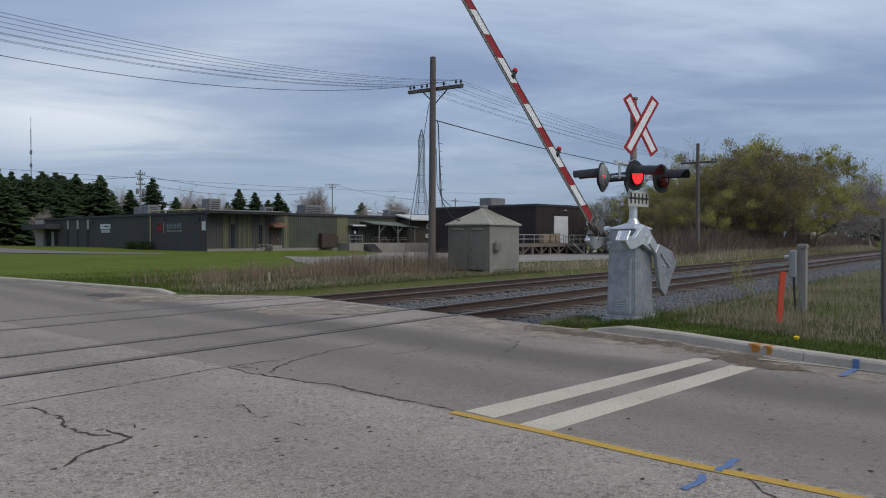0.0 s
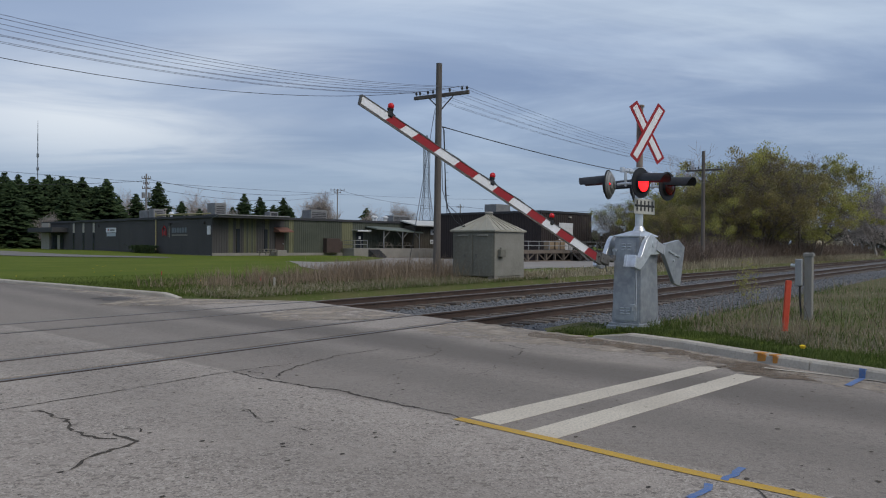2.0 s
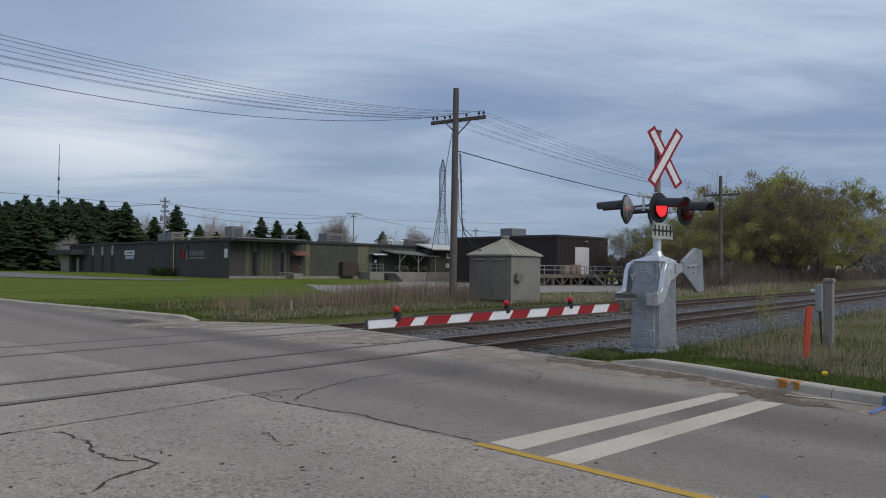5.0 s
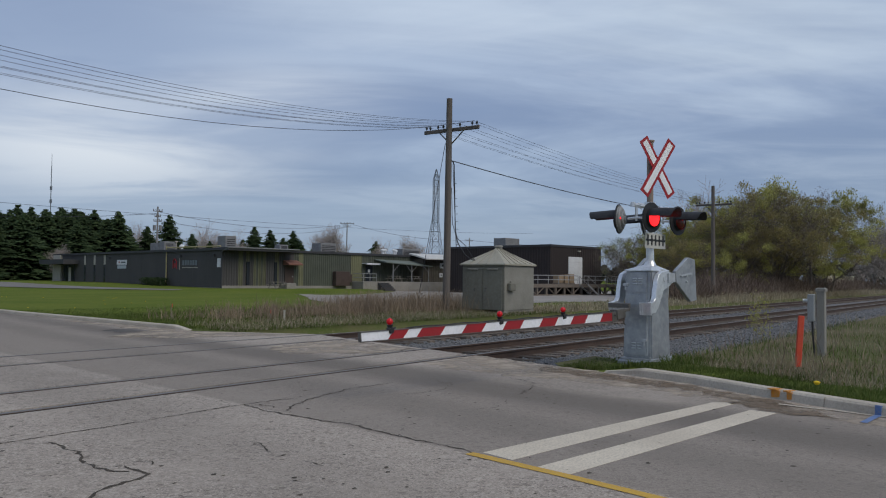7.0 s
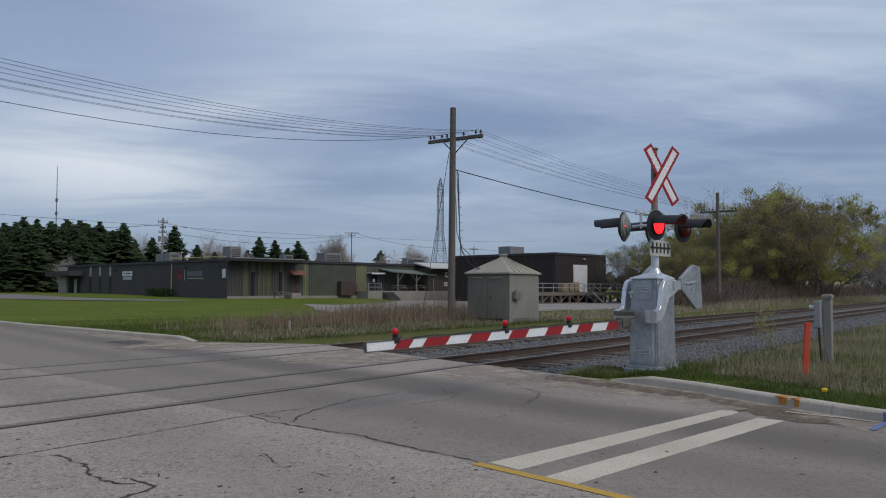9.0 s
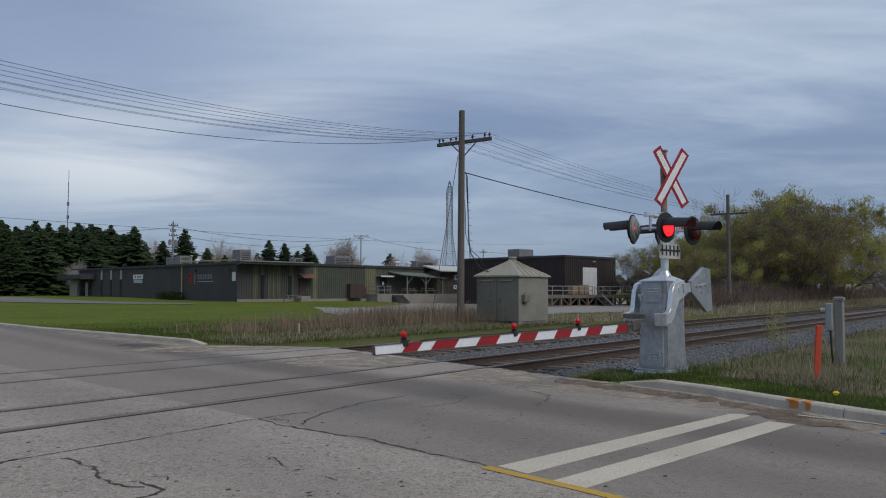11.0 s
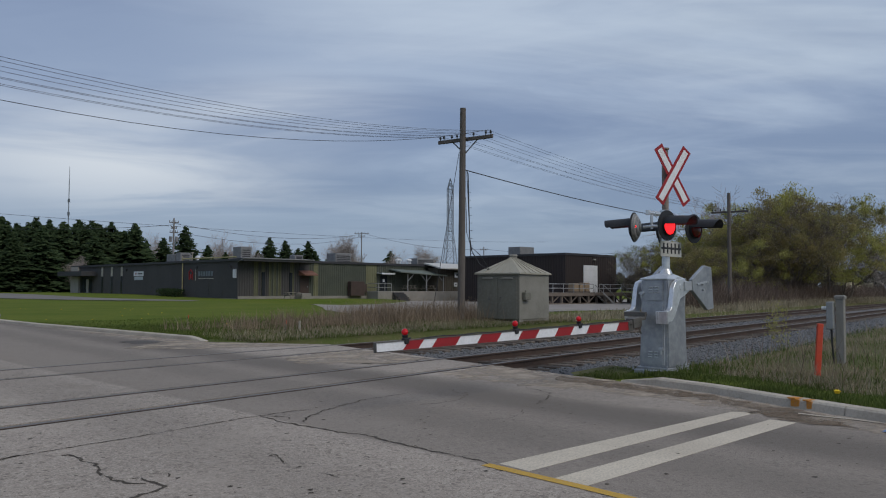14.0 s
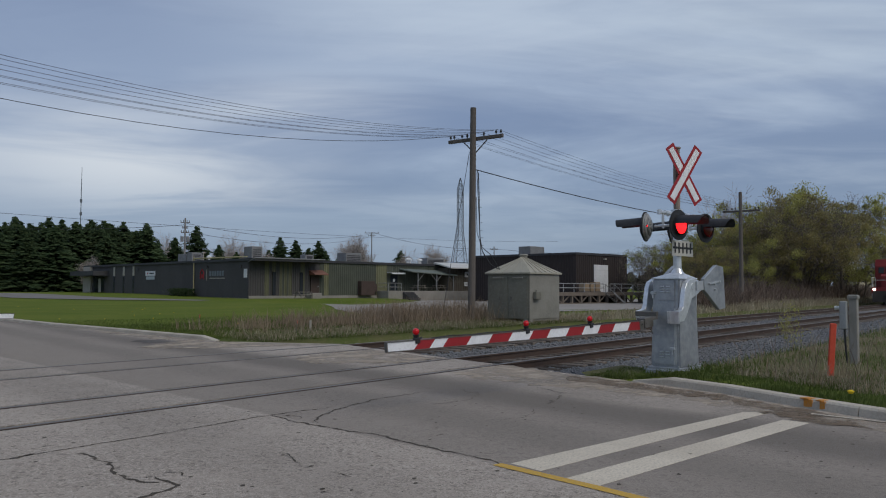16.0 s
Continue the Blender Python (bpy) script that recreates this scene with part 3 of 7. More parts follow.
def gate_assembly(gate, tag):
    """The part that swings: two bent carriers, counterweights, the striped arm and its lamps, about the pivot."""
    slope = math.atan2(0.49, 5.6)
    # striped board
    bm = bmesh.new()
    x0, x1 = 1.00, 6.63
    top = lambda x: -0.46 + 0.49 * (x - 1.03) / 5.6
    dep = lambda x: 0.145 - 0.035 * (x - 1.0) / 5.6
    extrude(bm, [(x0, top(x0) - dep(x0)), (x1, top(x1) - dep(x1)), (x1, top(x1)), (x0, top(x0))], -0.016, 0.016)
    solid(bm)
    arm = part("gate_arm", bm, white_paint, gate, "long white gate arm with red slanted stripes")
    arm.matrix_basis = pose(0, 0, PIVOT_Z)
    # stripes stand proud on both faces
    for xs_ in STRIPES:
        bm = bmesh.new()
        w = xs_[1] - xs_[0]
        lean = -0.13
        for s in (-1, 1):
            pts = [(xs_[0] - lean / 2, top(xs_[0]) - dep(xs_[0])), (xs_[1] - lean / 2, top(xs_[1]) - dep(xs_[1])), (xs_[1] + lean / 2, top(xs_[1])), (xs_[0] + lean / 2, top(xs_[0]))]
            extrude(bm, pts, s * 0.0165, s * 0.0185)
        solid(bm)
        part("stripe", bm, red_paint, arm, "slanted red reflective stripe")
    bm = bmesh.new()
    for s in (-0.02, 0.02):
        for z in (0, 1):
            beam(bm, (x0, s, top(x0) - dep(x0) * z), (x1, s, top(x1) - dep(x1) * z), 0.008, 0.010)
    box(bm, (x1, 0, top(x1) - dep(x1) / 2), (0.012, 0.045, dep(x1) + 0.01))
    part("edge_trim", bm, dark_steel, arm)
    # lamp cable
    bm = bmesh.new()
    pts = [(1.0 + 0.35 * i, 0.0, top(1.0 + 0.35 * i) + 0.008 + 0.012 * (i % 2)) for i in range(15)]
    for p, q in zip(pts, pts[1:]):
        rod(bm, p, q, 0.007, seg=5)
    part("lamp_cable", bm, black, arm, "black cable along the arm's top edge")
    for x in (6.15, 4.08, 2.55):
        bm = bmesh.new()
        z = top(x)
        box(bm, (x, 0, z - 0.005), (0.075, 0.075, 0.07), bevel=0.01)
        rod(bm, (x, 0, z + 0.03), (x, 0, z + 0.065), 0.030, 0.042, seg=12)
        rod(bm, (x - 0.03, 0.0, z + 0.01), (x - 0.09, 0.0, z + 0.015), 0.012, seg=6)
        lamp = part("arm_light", bm, black, arm, "small red warning lamp clamped on the arm")
        bm = bmesh.new()
        bmesh.ops.create_uvsphere(bm, u_segments=14, v_segments=8, radius=0.041, matrix=Matrix.Translation((x, 0, z + 0.10)))
        part("lens", bm, M("arm_lamp_red", (0.50, 0.010, 0.016), (0.40, 0.008, 0.012), (0.6, 0.02, 0.02), rough=0.2, bump=0, emit=(1, 0.01, 0.02, 0.06)), lamp, "domed red lens", smooth=True)
    # bent carriers on both sides of the case
    for s in (-1, 1):
        bm = bmesh.new()
        y = s * 0.345
        prof = [(-0.30, 0.06), (-0.10, 0.12), (0.05, 0.13), (0.18, 0.10), (0.26, 0.0), (0.36, -0.30), (0.42, -0.35), (0.60, -0.36), (0.60, -0.54), (0.36, -0.54), (0.26, -0.46), (0.05, -0.20), (-0.12, -0.16), (-0.30, -0.10)]
        extrude(bm, prof, y - 0.042, y + 0.042)
        solid(bm)
        bmesh.ops.bevel(bm, geom=bm.edges[:], offset=0.006, segments=1, affect="EDGES", clamp_overlap=True)
        rod(bm, (0, y - 0.05, 0), (0, y + 0.05, 0), 0.055, seg=14)
        part("carrier", bm, silver, arm, "bent silver carrier arm")
        # counterweight: a thick five-sided plate behind the case
        bm = bmesh.new()
        yy = s * 0.40
        prof = [(-0.34, 0.10), (-0.34, -0.10), (-0.86, -0.50), (-1.10, -0.50), (-1.10, 0.24), (-0.84, 0.30)]
        extrude(bm, prof, yy - 0.035, yy + 0.035)
        solid(bm)
        bmesh.ops.bevel(bm, geom=bm.edges[:], offset=0.008, segments=1, affect="EDGES", clamp_overlap=True)
        cw = part("counterweight", bm, shaded_silver, arm, "thick galvanised counterweight plate")
        bm = bmesh.new()
        beam(bm, (-0.10, yy, 0.0), (-0.50, yy, -0.02), 0.03, 0.16)
        for bx, bz in ((-0.50, 0.0), (-0.70, -0.02), (-0.88, 0.0), (-0.70, -0.12)):
            rod(bm, (bx, yy + s * 0.03, bz), (bx, yy + s * 0.065, bz), 0.020, seg=6)
        beam(bm, (-0.50, yy + s * 0.045, 0.0), (-0.88, yy + s * 0.045, 0.0), 0.02, 0.03)
        part("bolt_bar", bm, galv, cw, "bolted steel bar")
    bm = bmesh.new()
    box(bm, (0.62, -0.16, -0.40), (0.07, 0.40, 0.08), bevel=0.006)
    box(bm, (0.78, -0.06, -0.46), (0.30, 0.22, 0.05), bevel=0.006)
    box(bm, (0.92, 0, -0.50), (0.26, 0.11, 0.16), bevel=0.008)
    box(bm, (1.08, 0, -0.53), (0.18, 0.06, 0.17), bevel=0.006)
    for s in (-0.05, 0.05):
        for x in (0.86, 1.0, 1.12):
            rod(bm, (x, s - 0.01, -0.50), (x, s + 0.01, -0.50), 0.016, seg=6)
    rod(bm, (0.9, 0.04, -0.58), (0.82, 0.05, -0.70), 0.009, seg=5)
    part("arm_bracket", bm, dark_steel, arm, "weathered steel clamp that holds the arm")
    bm = bmesh.new()
    box(bm, (0.615, 0.33, -0.45), (0.02, 0.22, 0.21), bevel=0.004)
    for yy in (0.23, 0.27, 0.42):
        box(bm, (0.628, yy, -0.45), (0.012, 0.014, 0.19))
    part("end_plate", bm, silver, arm)
    KEYED[tag] = arm
    return arm


def flasher(gate, x, face, tag):
    """A round flashing light: black target, hood, silver back and a lens that turns its lit or its dark side outwards. face: +1 towards local +y."""
    y0 = 0.11 + 0.30 * face
    z = 2.49
    bm = bmesh.new()
    rod(bm, (x, y0, z), (x, y0 + 0.02 * face, z), 0.255, seg=32)
    target = part("light_target", bm, black, gate, "round black target with a long hood")
    turned = Matrix.Translation((x, 0, 0)) @ pose(0, 0, 0, 0, 0, -6 if face > 0 else (14 if x > 0 else 8)) @ Matrix.Translation((-x, 0, 0))
    target.matrix_basis = turned
    # hood: upper shell of a tube, cut slanting at its mouth
    bm = bmesh.new()
    n_ = 14
    ring0, ring1 = [], []
    for i in range(n_ + 1):
        an = radians(6 + 168 * i / n_)
        r, ln = 0.165, 0.52 - 0.14 * max(0.0, -math.sin(an) + 0.2) - 0.05 * (1 - math.sin(an))
        ring0.append((x + r * math.cos(an), y0 + 0.02 * face, z + r * math.sin(an)))
        ring1.append((x + 0.93 * r * math.cos(an), y0 + ln * face, z + 0.93 * r * math.sin(an) - 0.02))
    for k in (1.0, 0.95):
        A = [bm.verts.new((x + (p[0] - x) * k, p[1], z + (p[2] - z) * k)) for p in ring0]
        B = [bm.verts.new((x + (p[0] - x) * k, p[1], z + (p[2] - z) * k)) for p in ring1]
        for i in range(n_):
            bm.faces.new((A[i], A[i + 1], B[i + 1], B[i]))
    solid(bm)
    part("hood", bm, black, target, smooth=True)
    # added collar: blocks red spill from the lens's inward-turned lit side
    bm = bmesh.new()
    for r in (0.158, 0.168):
        rod(bm, (x, y0 + 0.018 * face, z), (x, y0 + 0.066 * face, z), r, seg=28, caps=False)
    part("lens_collar", bm, black, target)
    bm = bmesh.new()
    prev, rp = y0, 0.235
    for dy, r in ((0.02, 0.23), (0.06, 0.17), (0.095, 0.09), (0.105, 0.03)):
        rod(bm, (x, prev, z), (x, y0 - dy * face, z), rp, r, seg=24)
        prev, rp = y0 - dy * face, r
    back = part("back_dome", bm, M("dull_silver", (0.34, 0.34, 0.33), (0.27, 0.27, 0.26), (0.20, 0.2, 0.19), s1=6, s2=30, rough=0.6, metal=0.3), target, "dull silver domed back", smooth=True)
    # lens drum: one side dark, the other lit
    bm = bmesh.new()
    for s, mi in ((1, 0), (-1, 1)):
        prev, rp = 0.0, 0.152
        for dy, r in ((0.008, 0.150), (0.020, 0.12), (0.028, 0.06), (0.031, 0.004)):
            before = len(bm.faces)
            rod(bm, (0, s * prev, 0), (0, s * dy, 0), rp, r, seg=24, caps=False)
            bm.faces.ensure_lookup_table()
            for f in bm.faces[before:]:
                f.material_index = mi
            prev, rp = dy, r
    bmesh.ops.remove_doubles(bm, verts=bm.verts[:], dist=1e-5)
    lens = part("lens", bm, [lens_dark, lens_lit], gate, "round red lens that flashes", smooth=True)
    lens.matrix_basis = turned @ pose(x, y0 + 0.055 * face, z, 0, 0, 0 if face > 0 else 180)
    KEYED[tag] = lens
    # small tell-tale in the side of the back, lit with its lens
    if face > 0 or x < 0:
        return target
    bm = bmesh.new()
    for s, mi in ((-1, 0), (1, 1)):
        before = len(bm.faces)
        rod(bm, (0, 0, 0), (s * 0.012, 0, 0), 0.018, 0.010, seg=12)
        bm.faces.ensure_lookup_table()
        for f in bm.faces[before:]:
            f.material_index = mi
    dot = part("tell_tale", bm, [lens_lit, lens_dark], gate, "small red tell-tale lens")
    dot.matrix_basis = turned @ pose(x + 0.172, y0 - 0.058 * face, z, 0, 0, 0)
    KEYED[tag[:-1] + "u"] = dot
    return target


def crossing_gate(m, tag, label, lamps=True):
    gate = thing("crossing_signal", m, label, "crossing signal", "crossing signals")
    bm = bmesh.new()
    box(bm, (0, 0.05, -0.03), (0.84, 0.68, 0.20), bevel=0.02)
    box(bm, (0, 0.05, 0.085), (0.78, 0.60, 0.05), bevel=0.01)
    for sx in (-0.38, 0.38):
        for sy in (-0.32, 0.32):
            rod(bm, (sx, sy, 0.05), (sx, sy, 0.14), 0.018, seg=6)
    part("base_plate", bm, shaded_silver, gate, "bolted base plate with flaking silver paint")
    # tapered case
    bm = bmesh.new()
    lo = [bm.verts.new((sx * 0.345, 0.05 + sy * 0.27, 0.10)) for sx, sy in ((-1, -1), (1, -1), (1, 1), (-1, 1))]
    mi = [bm.verts.new((sx * 0.315, 0.05 + sy * 0.25, 1.22)) for sx, sy in ((-1, -1), (1, -1), (1, 1), (-1, 1))]
    hi = [bm.verts.new((sx * 0.30, 0.05 + sy * 0.245, 1.60)) for sx, sy in ((-1, -1), (1, -1), (1, 1), (-1, 1))]
    for a_, b_ in ((lo, mi), (mi, hi)):
        for i in range(4):
            j = (i + 1) % 4
            bm.faces.new((a_[i], a_[j], b_[j], b_[i]))
    bm.faces.new(lo[::-1])
    bm.faces.new(hi)
    solid(bm)
    bmesh.ops.bevel(bm, geom=bm.edges[:], offset=0.02, segments=2, affect="EDGES", clamp_overlap=True)
    part("case", bm, shaded_silver, gate, "tapered silver-painted steel mechanism case")
    # lid with a shallow cone round the mast
    bm = bmesh.new()
    box(bm, (0, 0.05, 1.605), (0.65, 0.53, 0.03), bevel=0.01)
    lo = [bm.verts.new((sx * 0.305, 0.05 + sy * 0.245, 1.62)) for sx, sy in ((-1, -1), (1, -1), (1, 1), (-1, 1))]
    hi = [bm.verts.new((sx * 0.08, 0.10 + sy * 0.08, 1.705)) for sx, sy in ((-1, -1), (1, -1), (1, 1), (-1, 1))]
    for i in range(4):
        j = (i + 1) % 4
        bm.faces.new((lo[i], lo[j], hi[j], hi[i]))
    bm.faces.new(hi)
    part("lid", solid(bm), silver, gate, "silver pyramid lid round the mast, sky brightness put into its paint")
    # doors on the front, with louvres
    for nm, z0, z1 in (("door", 0.16, 1.19), ("upper_door", 1.24, 1.56)):
        bm = bmesh.new()
        x = lambda z: 0.345 - 0.030 * (z - 0.10) / 1.12
        v = [bm.verts.new((x(z) + d, y, z)) for d in (0.002, 0.018) for y, z in ((-0.16, z0), (0.22, z0), (0.22, z1), (-0.16, z1))]
        for q in ((4, 5, 6, 7), (0, 1, 5, 4), (1, 2, 6, 5), (2, 3, 7, 6), (3, 0, 4, 7)):
            bm.faces.new([v[i] for i in q])
        solid(bm)
        door = part(nm, bm, shaded_silver, gate)
        bm = bmesh.new()
        zz = 0.32 if nm == "door" else 1.42
        louvre(bm, x(zz) + 0.022, 0.05, zz)
        part("louvre", bm, galv, door, "stamped louvres")
        bm = bmesh.new()
        hz = 0.42 if nm == "door" else 1.36
        box(bm, (x(hz) + 0.03, 0.20 if nm == "door" else -0.17, hz), (0.03, 0.09, 0.05), bevel=0.006)
        rod(bm, (x(hz) + 0.04, 0.20 if nm == "door" else -0.17, hz - 0.02), (x(hz) + 0.04, 0.20 if nm == "door" else -0.17, hz - 0.09), 0.015, seg=8)
        part("latch", bm, galv, door, "steel hasp with a padlock")
    bm = bmesh.new()
    for y in (0.225, 0.25):
        rod(bm, (0.352, y, 0.16), (0.325, y * 0.97, 1.10), 0.009, seg=6)
    part("conduit", bm, galv, gate)
    for s in (-1, 1):
        bm = bmesh.new()
        rod(bm, (-0.05, 0.03 + s * 0.25, 1.47), (-0.05, s * 0.33, 1.47), 0.17, seg=24)
        part("shaft_cover", bm, silver, gate)
    bm = bmesh.new()
    beam(bm, (-0.32, 0.282, 1.20), (0.05, 0.282, 1.24), 0.03, 0.30)
    part("side_cover", bm, silver, gate)
    # mast
    bm = bmesh.new()
    rod(bm, (0, 0.11, 1.70), (0, 0.11, 2.52), 0.068, seg=16)
    rod(bm, (0, 0.11, 1.69), (0, 0.11, 1.78), 0.115, 0.07, seg=16)
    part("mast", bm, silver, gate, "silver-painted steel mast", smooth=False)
    bm = bmesh.new()
    rod(bm, (0, 0.11, 2.52), (0, 0.11, 3.86), 0.056, seg=14)
    rod(bm, (0, 0.11, 3.86), (0, 0.11, 3.89), 0.075, seg=14)
    part("mast_top", bm, mast_wood, gate, "rust-streaked upper mast with a cap")
    # crossarm that holds the lights
    bm = bmesh.new()
    rod(bm, (-0.62, 0.11, 2.72), (0.62, 0.11, 2.72), 0.030, seg=10)
    rod(bm, (0, 0.11, 2.62), (0, 0.11, 2.80), 0.095, seg=14)
    for s in (-1, 1):
        rod(bm, (s * 0.28, 0.11, 2.72), (s * 0.42, 0.11, 2.72), 0.045, seg=10)
        rod(bm, (s * 0.60, 0.11, 2.68), (s * 0.60, 0.11, 2.76), 0.042, seg=10)
        rod(bm, (s * 0.48, 0.11, 2.72), (s * 0.48, 0.11, 2.45), 0.022, seg=8)
        for f in (-1, 1):
            rod(bm, (s * 0.48, 0.11, 2.50), (s * 0.48, 0.11 + f * 0.16, 2.49), 0.022, seg=8)
            rod(bm, (s * 0.48, 0.11 + 0.02 * f, 2.70), (s * 0.3, 0.11 + 0.12 * f, 2.56), 0.006, seg=4)
    part("crossarm", bm, silver, gate, "steel crossarm with clamps and cables")
    for s, nm in ((1, "a"), (-1, "b")):
        for f in (1, -1):
            flasher(gate, s * 0.48, f, tag + nm + ("f" if f > 0 else "r"))
    # crossbuck: two crossed boards, white with a red border
    for k, an in enumerate((-55, 55)):
        bm = bmesh.new()
        R = Matrix.Rotation(radians(-17), 3, "Z") @ Matrix.Rotation(radians(an), 3, "Y")
        box(bm, Vector((0, 0.25 + 0.014 * k, 3.40)), (1.16, 0.006, 0.215), R)
        board = part("crossbuck_board", bm, red_paint, gate, "white crossbuck board with a red border")
        bm = bmesh.new()
        box(bm, Vector((0, 0.2555 + 0.014 * k, 3.40)), (1.06, 0.004, 0.112), R)
        part("white_face", bm, white_paint, board)
    bm = bmesh.new()
    beam(bm, (0, 0.13, 3.40), (0, 0.245, 3.40), 0.05, 0.12)
    part("bracket", bm, dark_steel, gate)
    # plate with a track symbol
    bm = bmesh.new()
    box(bm, (0.02, 0.22, 2.12), (0.74, 0.008, 0.26), bevel=0.002)
    plate = part("track_plate", bm, M("plate_cream", (0.56, 0.55, 0.50), (0.48, 0.47, 0.43), rough=0.6), gate, "pale plate with a black ladder symbol")
    bm = bmesh.new()
    box(bm, (0.02, 0.227, 2.13), (0.70, 0.004, 0.036))
    for i in range(5):
        box(bm, (0.02 + (i - 2) * 0.135, 0.227, 2.13), (0.044, 0.005, 0.18))
    part("symbol", bm, black, plate, "black rail symbol")
    gate_assembly(gate, tag + "arm")
    return gate


STRIPES = [(1.08, 1.49), (1.94, 2.34), (2.76, 3.15), (3.61, 4.00), (4.45, 4.85), (5.26, 5.68), (5.91, 6.16)]
crossing_gate(GATE_AT, "near_", "silver crossing signal with flashing red lights and striped gate arm")


# ---- markings, cracks and dirt on the road ----
def build_markings():
    rnd = random.Random(5)
    white = M("road_white", (0.63, 0.555, 0.44), (0.54, 0.47, 0.37), (0.27, 0.235, 0.195), s1=1.2, s2=45, rough=0.8, bump=0.1, mixb=0.75, world_space=True)
    yellow = M("road_yellow", (0.56, 0.34, 0.045), (0.48, 0.29, 0.05), (0.24, 0.19, 0.13), s1=1.5, s2=40, rough=0.8, bump=0.1, mixb=0.5, world_space=True)
    for pts in ([(5.48, 3.62), (5.40, 3.29), (9.69, 2.75), (9.45, 3.01)], [(5.32, 3.02), (5.26, 2.72), (9.15, 2.22), (9.18, 2.50)]):
        bm = bmesh.new()
        slab(bm, pts, 0.001, 0.0030)
        ob = part("stop_line", solid(bm), white, road, "worn white stop line")
    bm = bmesh.new()
    ribbon(bm, dense([(5.38, 3.69), (5.21, 2.73), (5.11, 2.22), (4.99, 1.52), (4.93, 1.05), (4.87, 0.6), (4.70, -0.4), (4.2, -2.4), (3.0, -7)], 0.25), 0.105, 0.0045, 0.006, rnd)
    part("centre_line", bm, yellow, road, "yellow painted centre line")
    blue = M("marking_blue", (0.085, 0.17, 0.38), (0.12, 0.19, 0.36), (0.24, 0.23, 0.23), s1=9, s2=50, rough=0.8, mixb=0.8)
    orange = M("marking_orange", (0.55, 0.22, 0.02), (0.48, 0.2, 0.03), (0.3, 0.25, 0.2), s1=6, s2=50, rough=0.8, mixb=0.6)
    for pts in ([(4.48, 1.47), (4.70, 1.44), (4.82, 1.46)], [(4.95, 1.42), (5.12, 1.39), (5.30, 1.40)]):
        bm = bmesh.new()
        ribbon(bm, dense(pts, 0.05), 0.05, 0.0062, 0.012, rnd)
        part("survey_mark", bm, blue, road, "blue sprayed survey mark")
    bm = bmesh.new()
    ribbon(bm, [(9.06, 1.36), (9.40, 1.33), (9.68, 1.32)], 0.07, 0.012, 0.01, rnd)
    box(bm, (edge(ROAD_R, 1.31) + 0.016, 1.31, 0.055), (0.03, 0.07, 0.11), Matrix.Rotation(radians(65 - 90), 3, "Z"))
    part("survey_mark", bm, blue, road, "blue sprayed survey mark on the kerb")
    for y, w in ((2.50, 0.12), (2.32, 0.07)):
        bm = bmesh.new()
        x = edge(ROAD_R, y)
        box(bm, (x + 0.020, y, 0.06), (0.03, w, 0.09), Matrix.Rotation(radians(-25), 3, "Z"))
        box(bm, (x + 0.07, y + 0.02, 0.113), (0.14, w, 0.014), Matrix.Rotation(radians(-25), 3, "Z"))
        part("survey_mark", bm, orange, road, "orange sprayed mark on the kerb")
    # cracks: dark grooves with wandering edges
    tar = M("crack_dark", (0.056, 0.045, 0.034), (0.085, 0.070, 0.054), (0.035, 0.030, 0.025), s1=3, s2=30, rough=1.0, world_space=True)

    def crack(pts, w, rough_=0.05, seed=0):
        r = random.Random(seed)
        q = dense(pts, 0.05)
        k, ww = [], []
        ox = oy = 0.0
        for i, p in enumerate(q):
            ox, oy = 0.6 * ox + r.uniform(-1, 1) * rough_ * 0.75, 0.6 * oy + r.uniform(-1, 1) * rough_ * 0.75
            k.append((p[0] + ox, p[1] + oy))
            ww.append(0.78 * w * r.uniform(0.2, 1.7) * (0.4 + 0.6 * min(1, min(i, len(q) - 1 - i) / 3)))
        bm = bmesh.new()
        ribbon(bm, k, ww, 0.0035)
        part("crack", bm, tar, road)
    crack([(2.4, 6.93), (3.18, 6.95), (3.83, 6.97), (4.44, 6.98), (5.64, 7.06), (5.97, 7.03), (6.27, 7.02), (6.56, 6.92)], 0.022, 0.012, 1)
    crack([(5.82, 7.02), (5.69, 6.44), (5.69, 6.03), (5.67, 5.63), (5.74, 5.38), (5.65, 5.0), (5.55, 4.59), (5.53, 4.34), (5.51, 4.03), (5.42, 3.63)], 0.032, 0.03, 2)
    crack([(5.81, 6.26), (6.13, 6.56), (6.49, 6.74), (6.86, 6.86), (7.4, 7.02), (8.37, 7.02)], 0.022, 0.04, 3)
    crack([(5.90, 6.95), (5.98, 6.72), (5.86, 6.62)], 0.022, 0.03, 4)
    crack([(3.41, 6.69), (3.48, 6.6), (3.43, 6.29), (3.33, 5.88), (3.23, 5.53), (3.23, 5.4), (3.31, 5.28)], 0.036, 0.035, 5)
    crack([(3.38, 5.43), (3.37, 5.28), (3.34, 5.11), (3.25, 5.01), (3.13, 5.04), (2.91, 4.93), (2.7, 4.8)], 0.034, 0.03, 6)
    crack([(2.9, 6.97), (3.05, 6.92), (3.22, 6.98)], 0.06, 0.03, 7)
    crack([(4.57, 5.44), (4.54, 5.23), (4.41, 4.96)], 0.020, 0.03, 8)
    crack([(4.35, 4.51), (4.35, 4.31)], 0.018, 0.02, 13)
    crack([(3.52, 5.52), (3.60, 5.42), (3.55, 5.33)], 0.024, 0.02, 14)
    crack([(4.95, 1.28), (4.72, 1.12), (4.45, 0.75), (4.3, 0.5)], 0.016, 0.02, 9)
    crack([(5.36, 3.60), (5.17, 2.73), (5.07, 2.22), (4.96, 1.52), (4.90, 1.05), (4.84, 0.6)], 0.016, 0.012, 15)
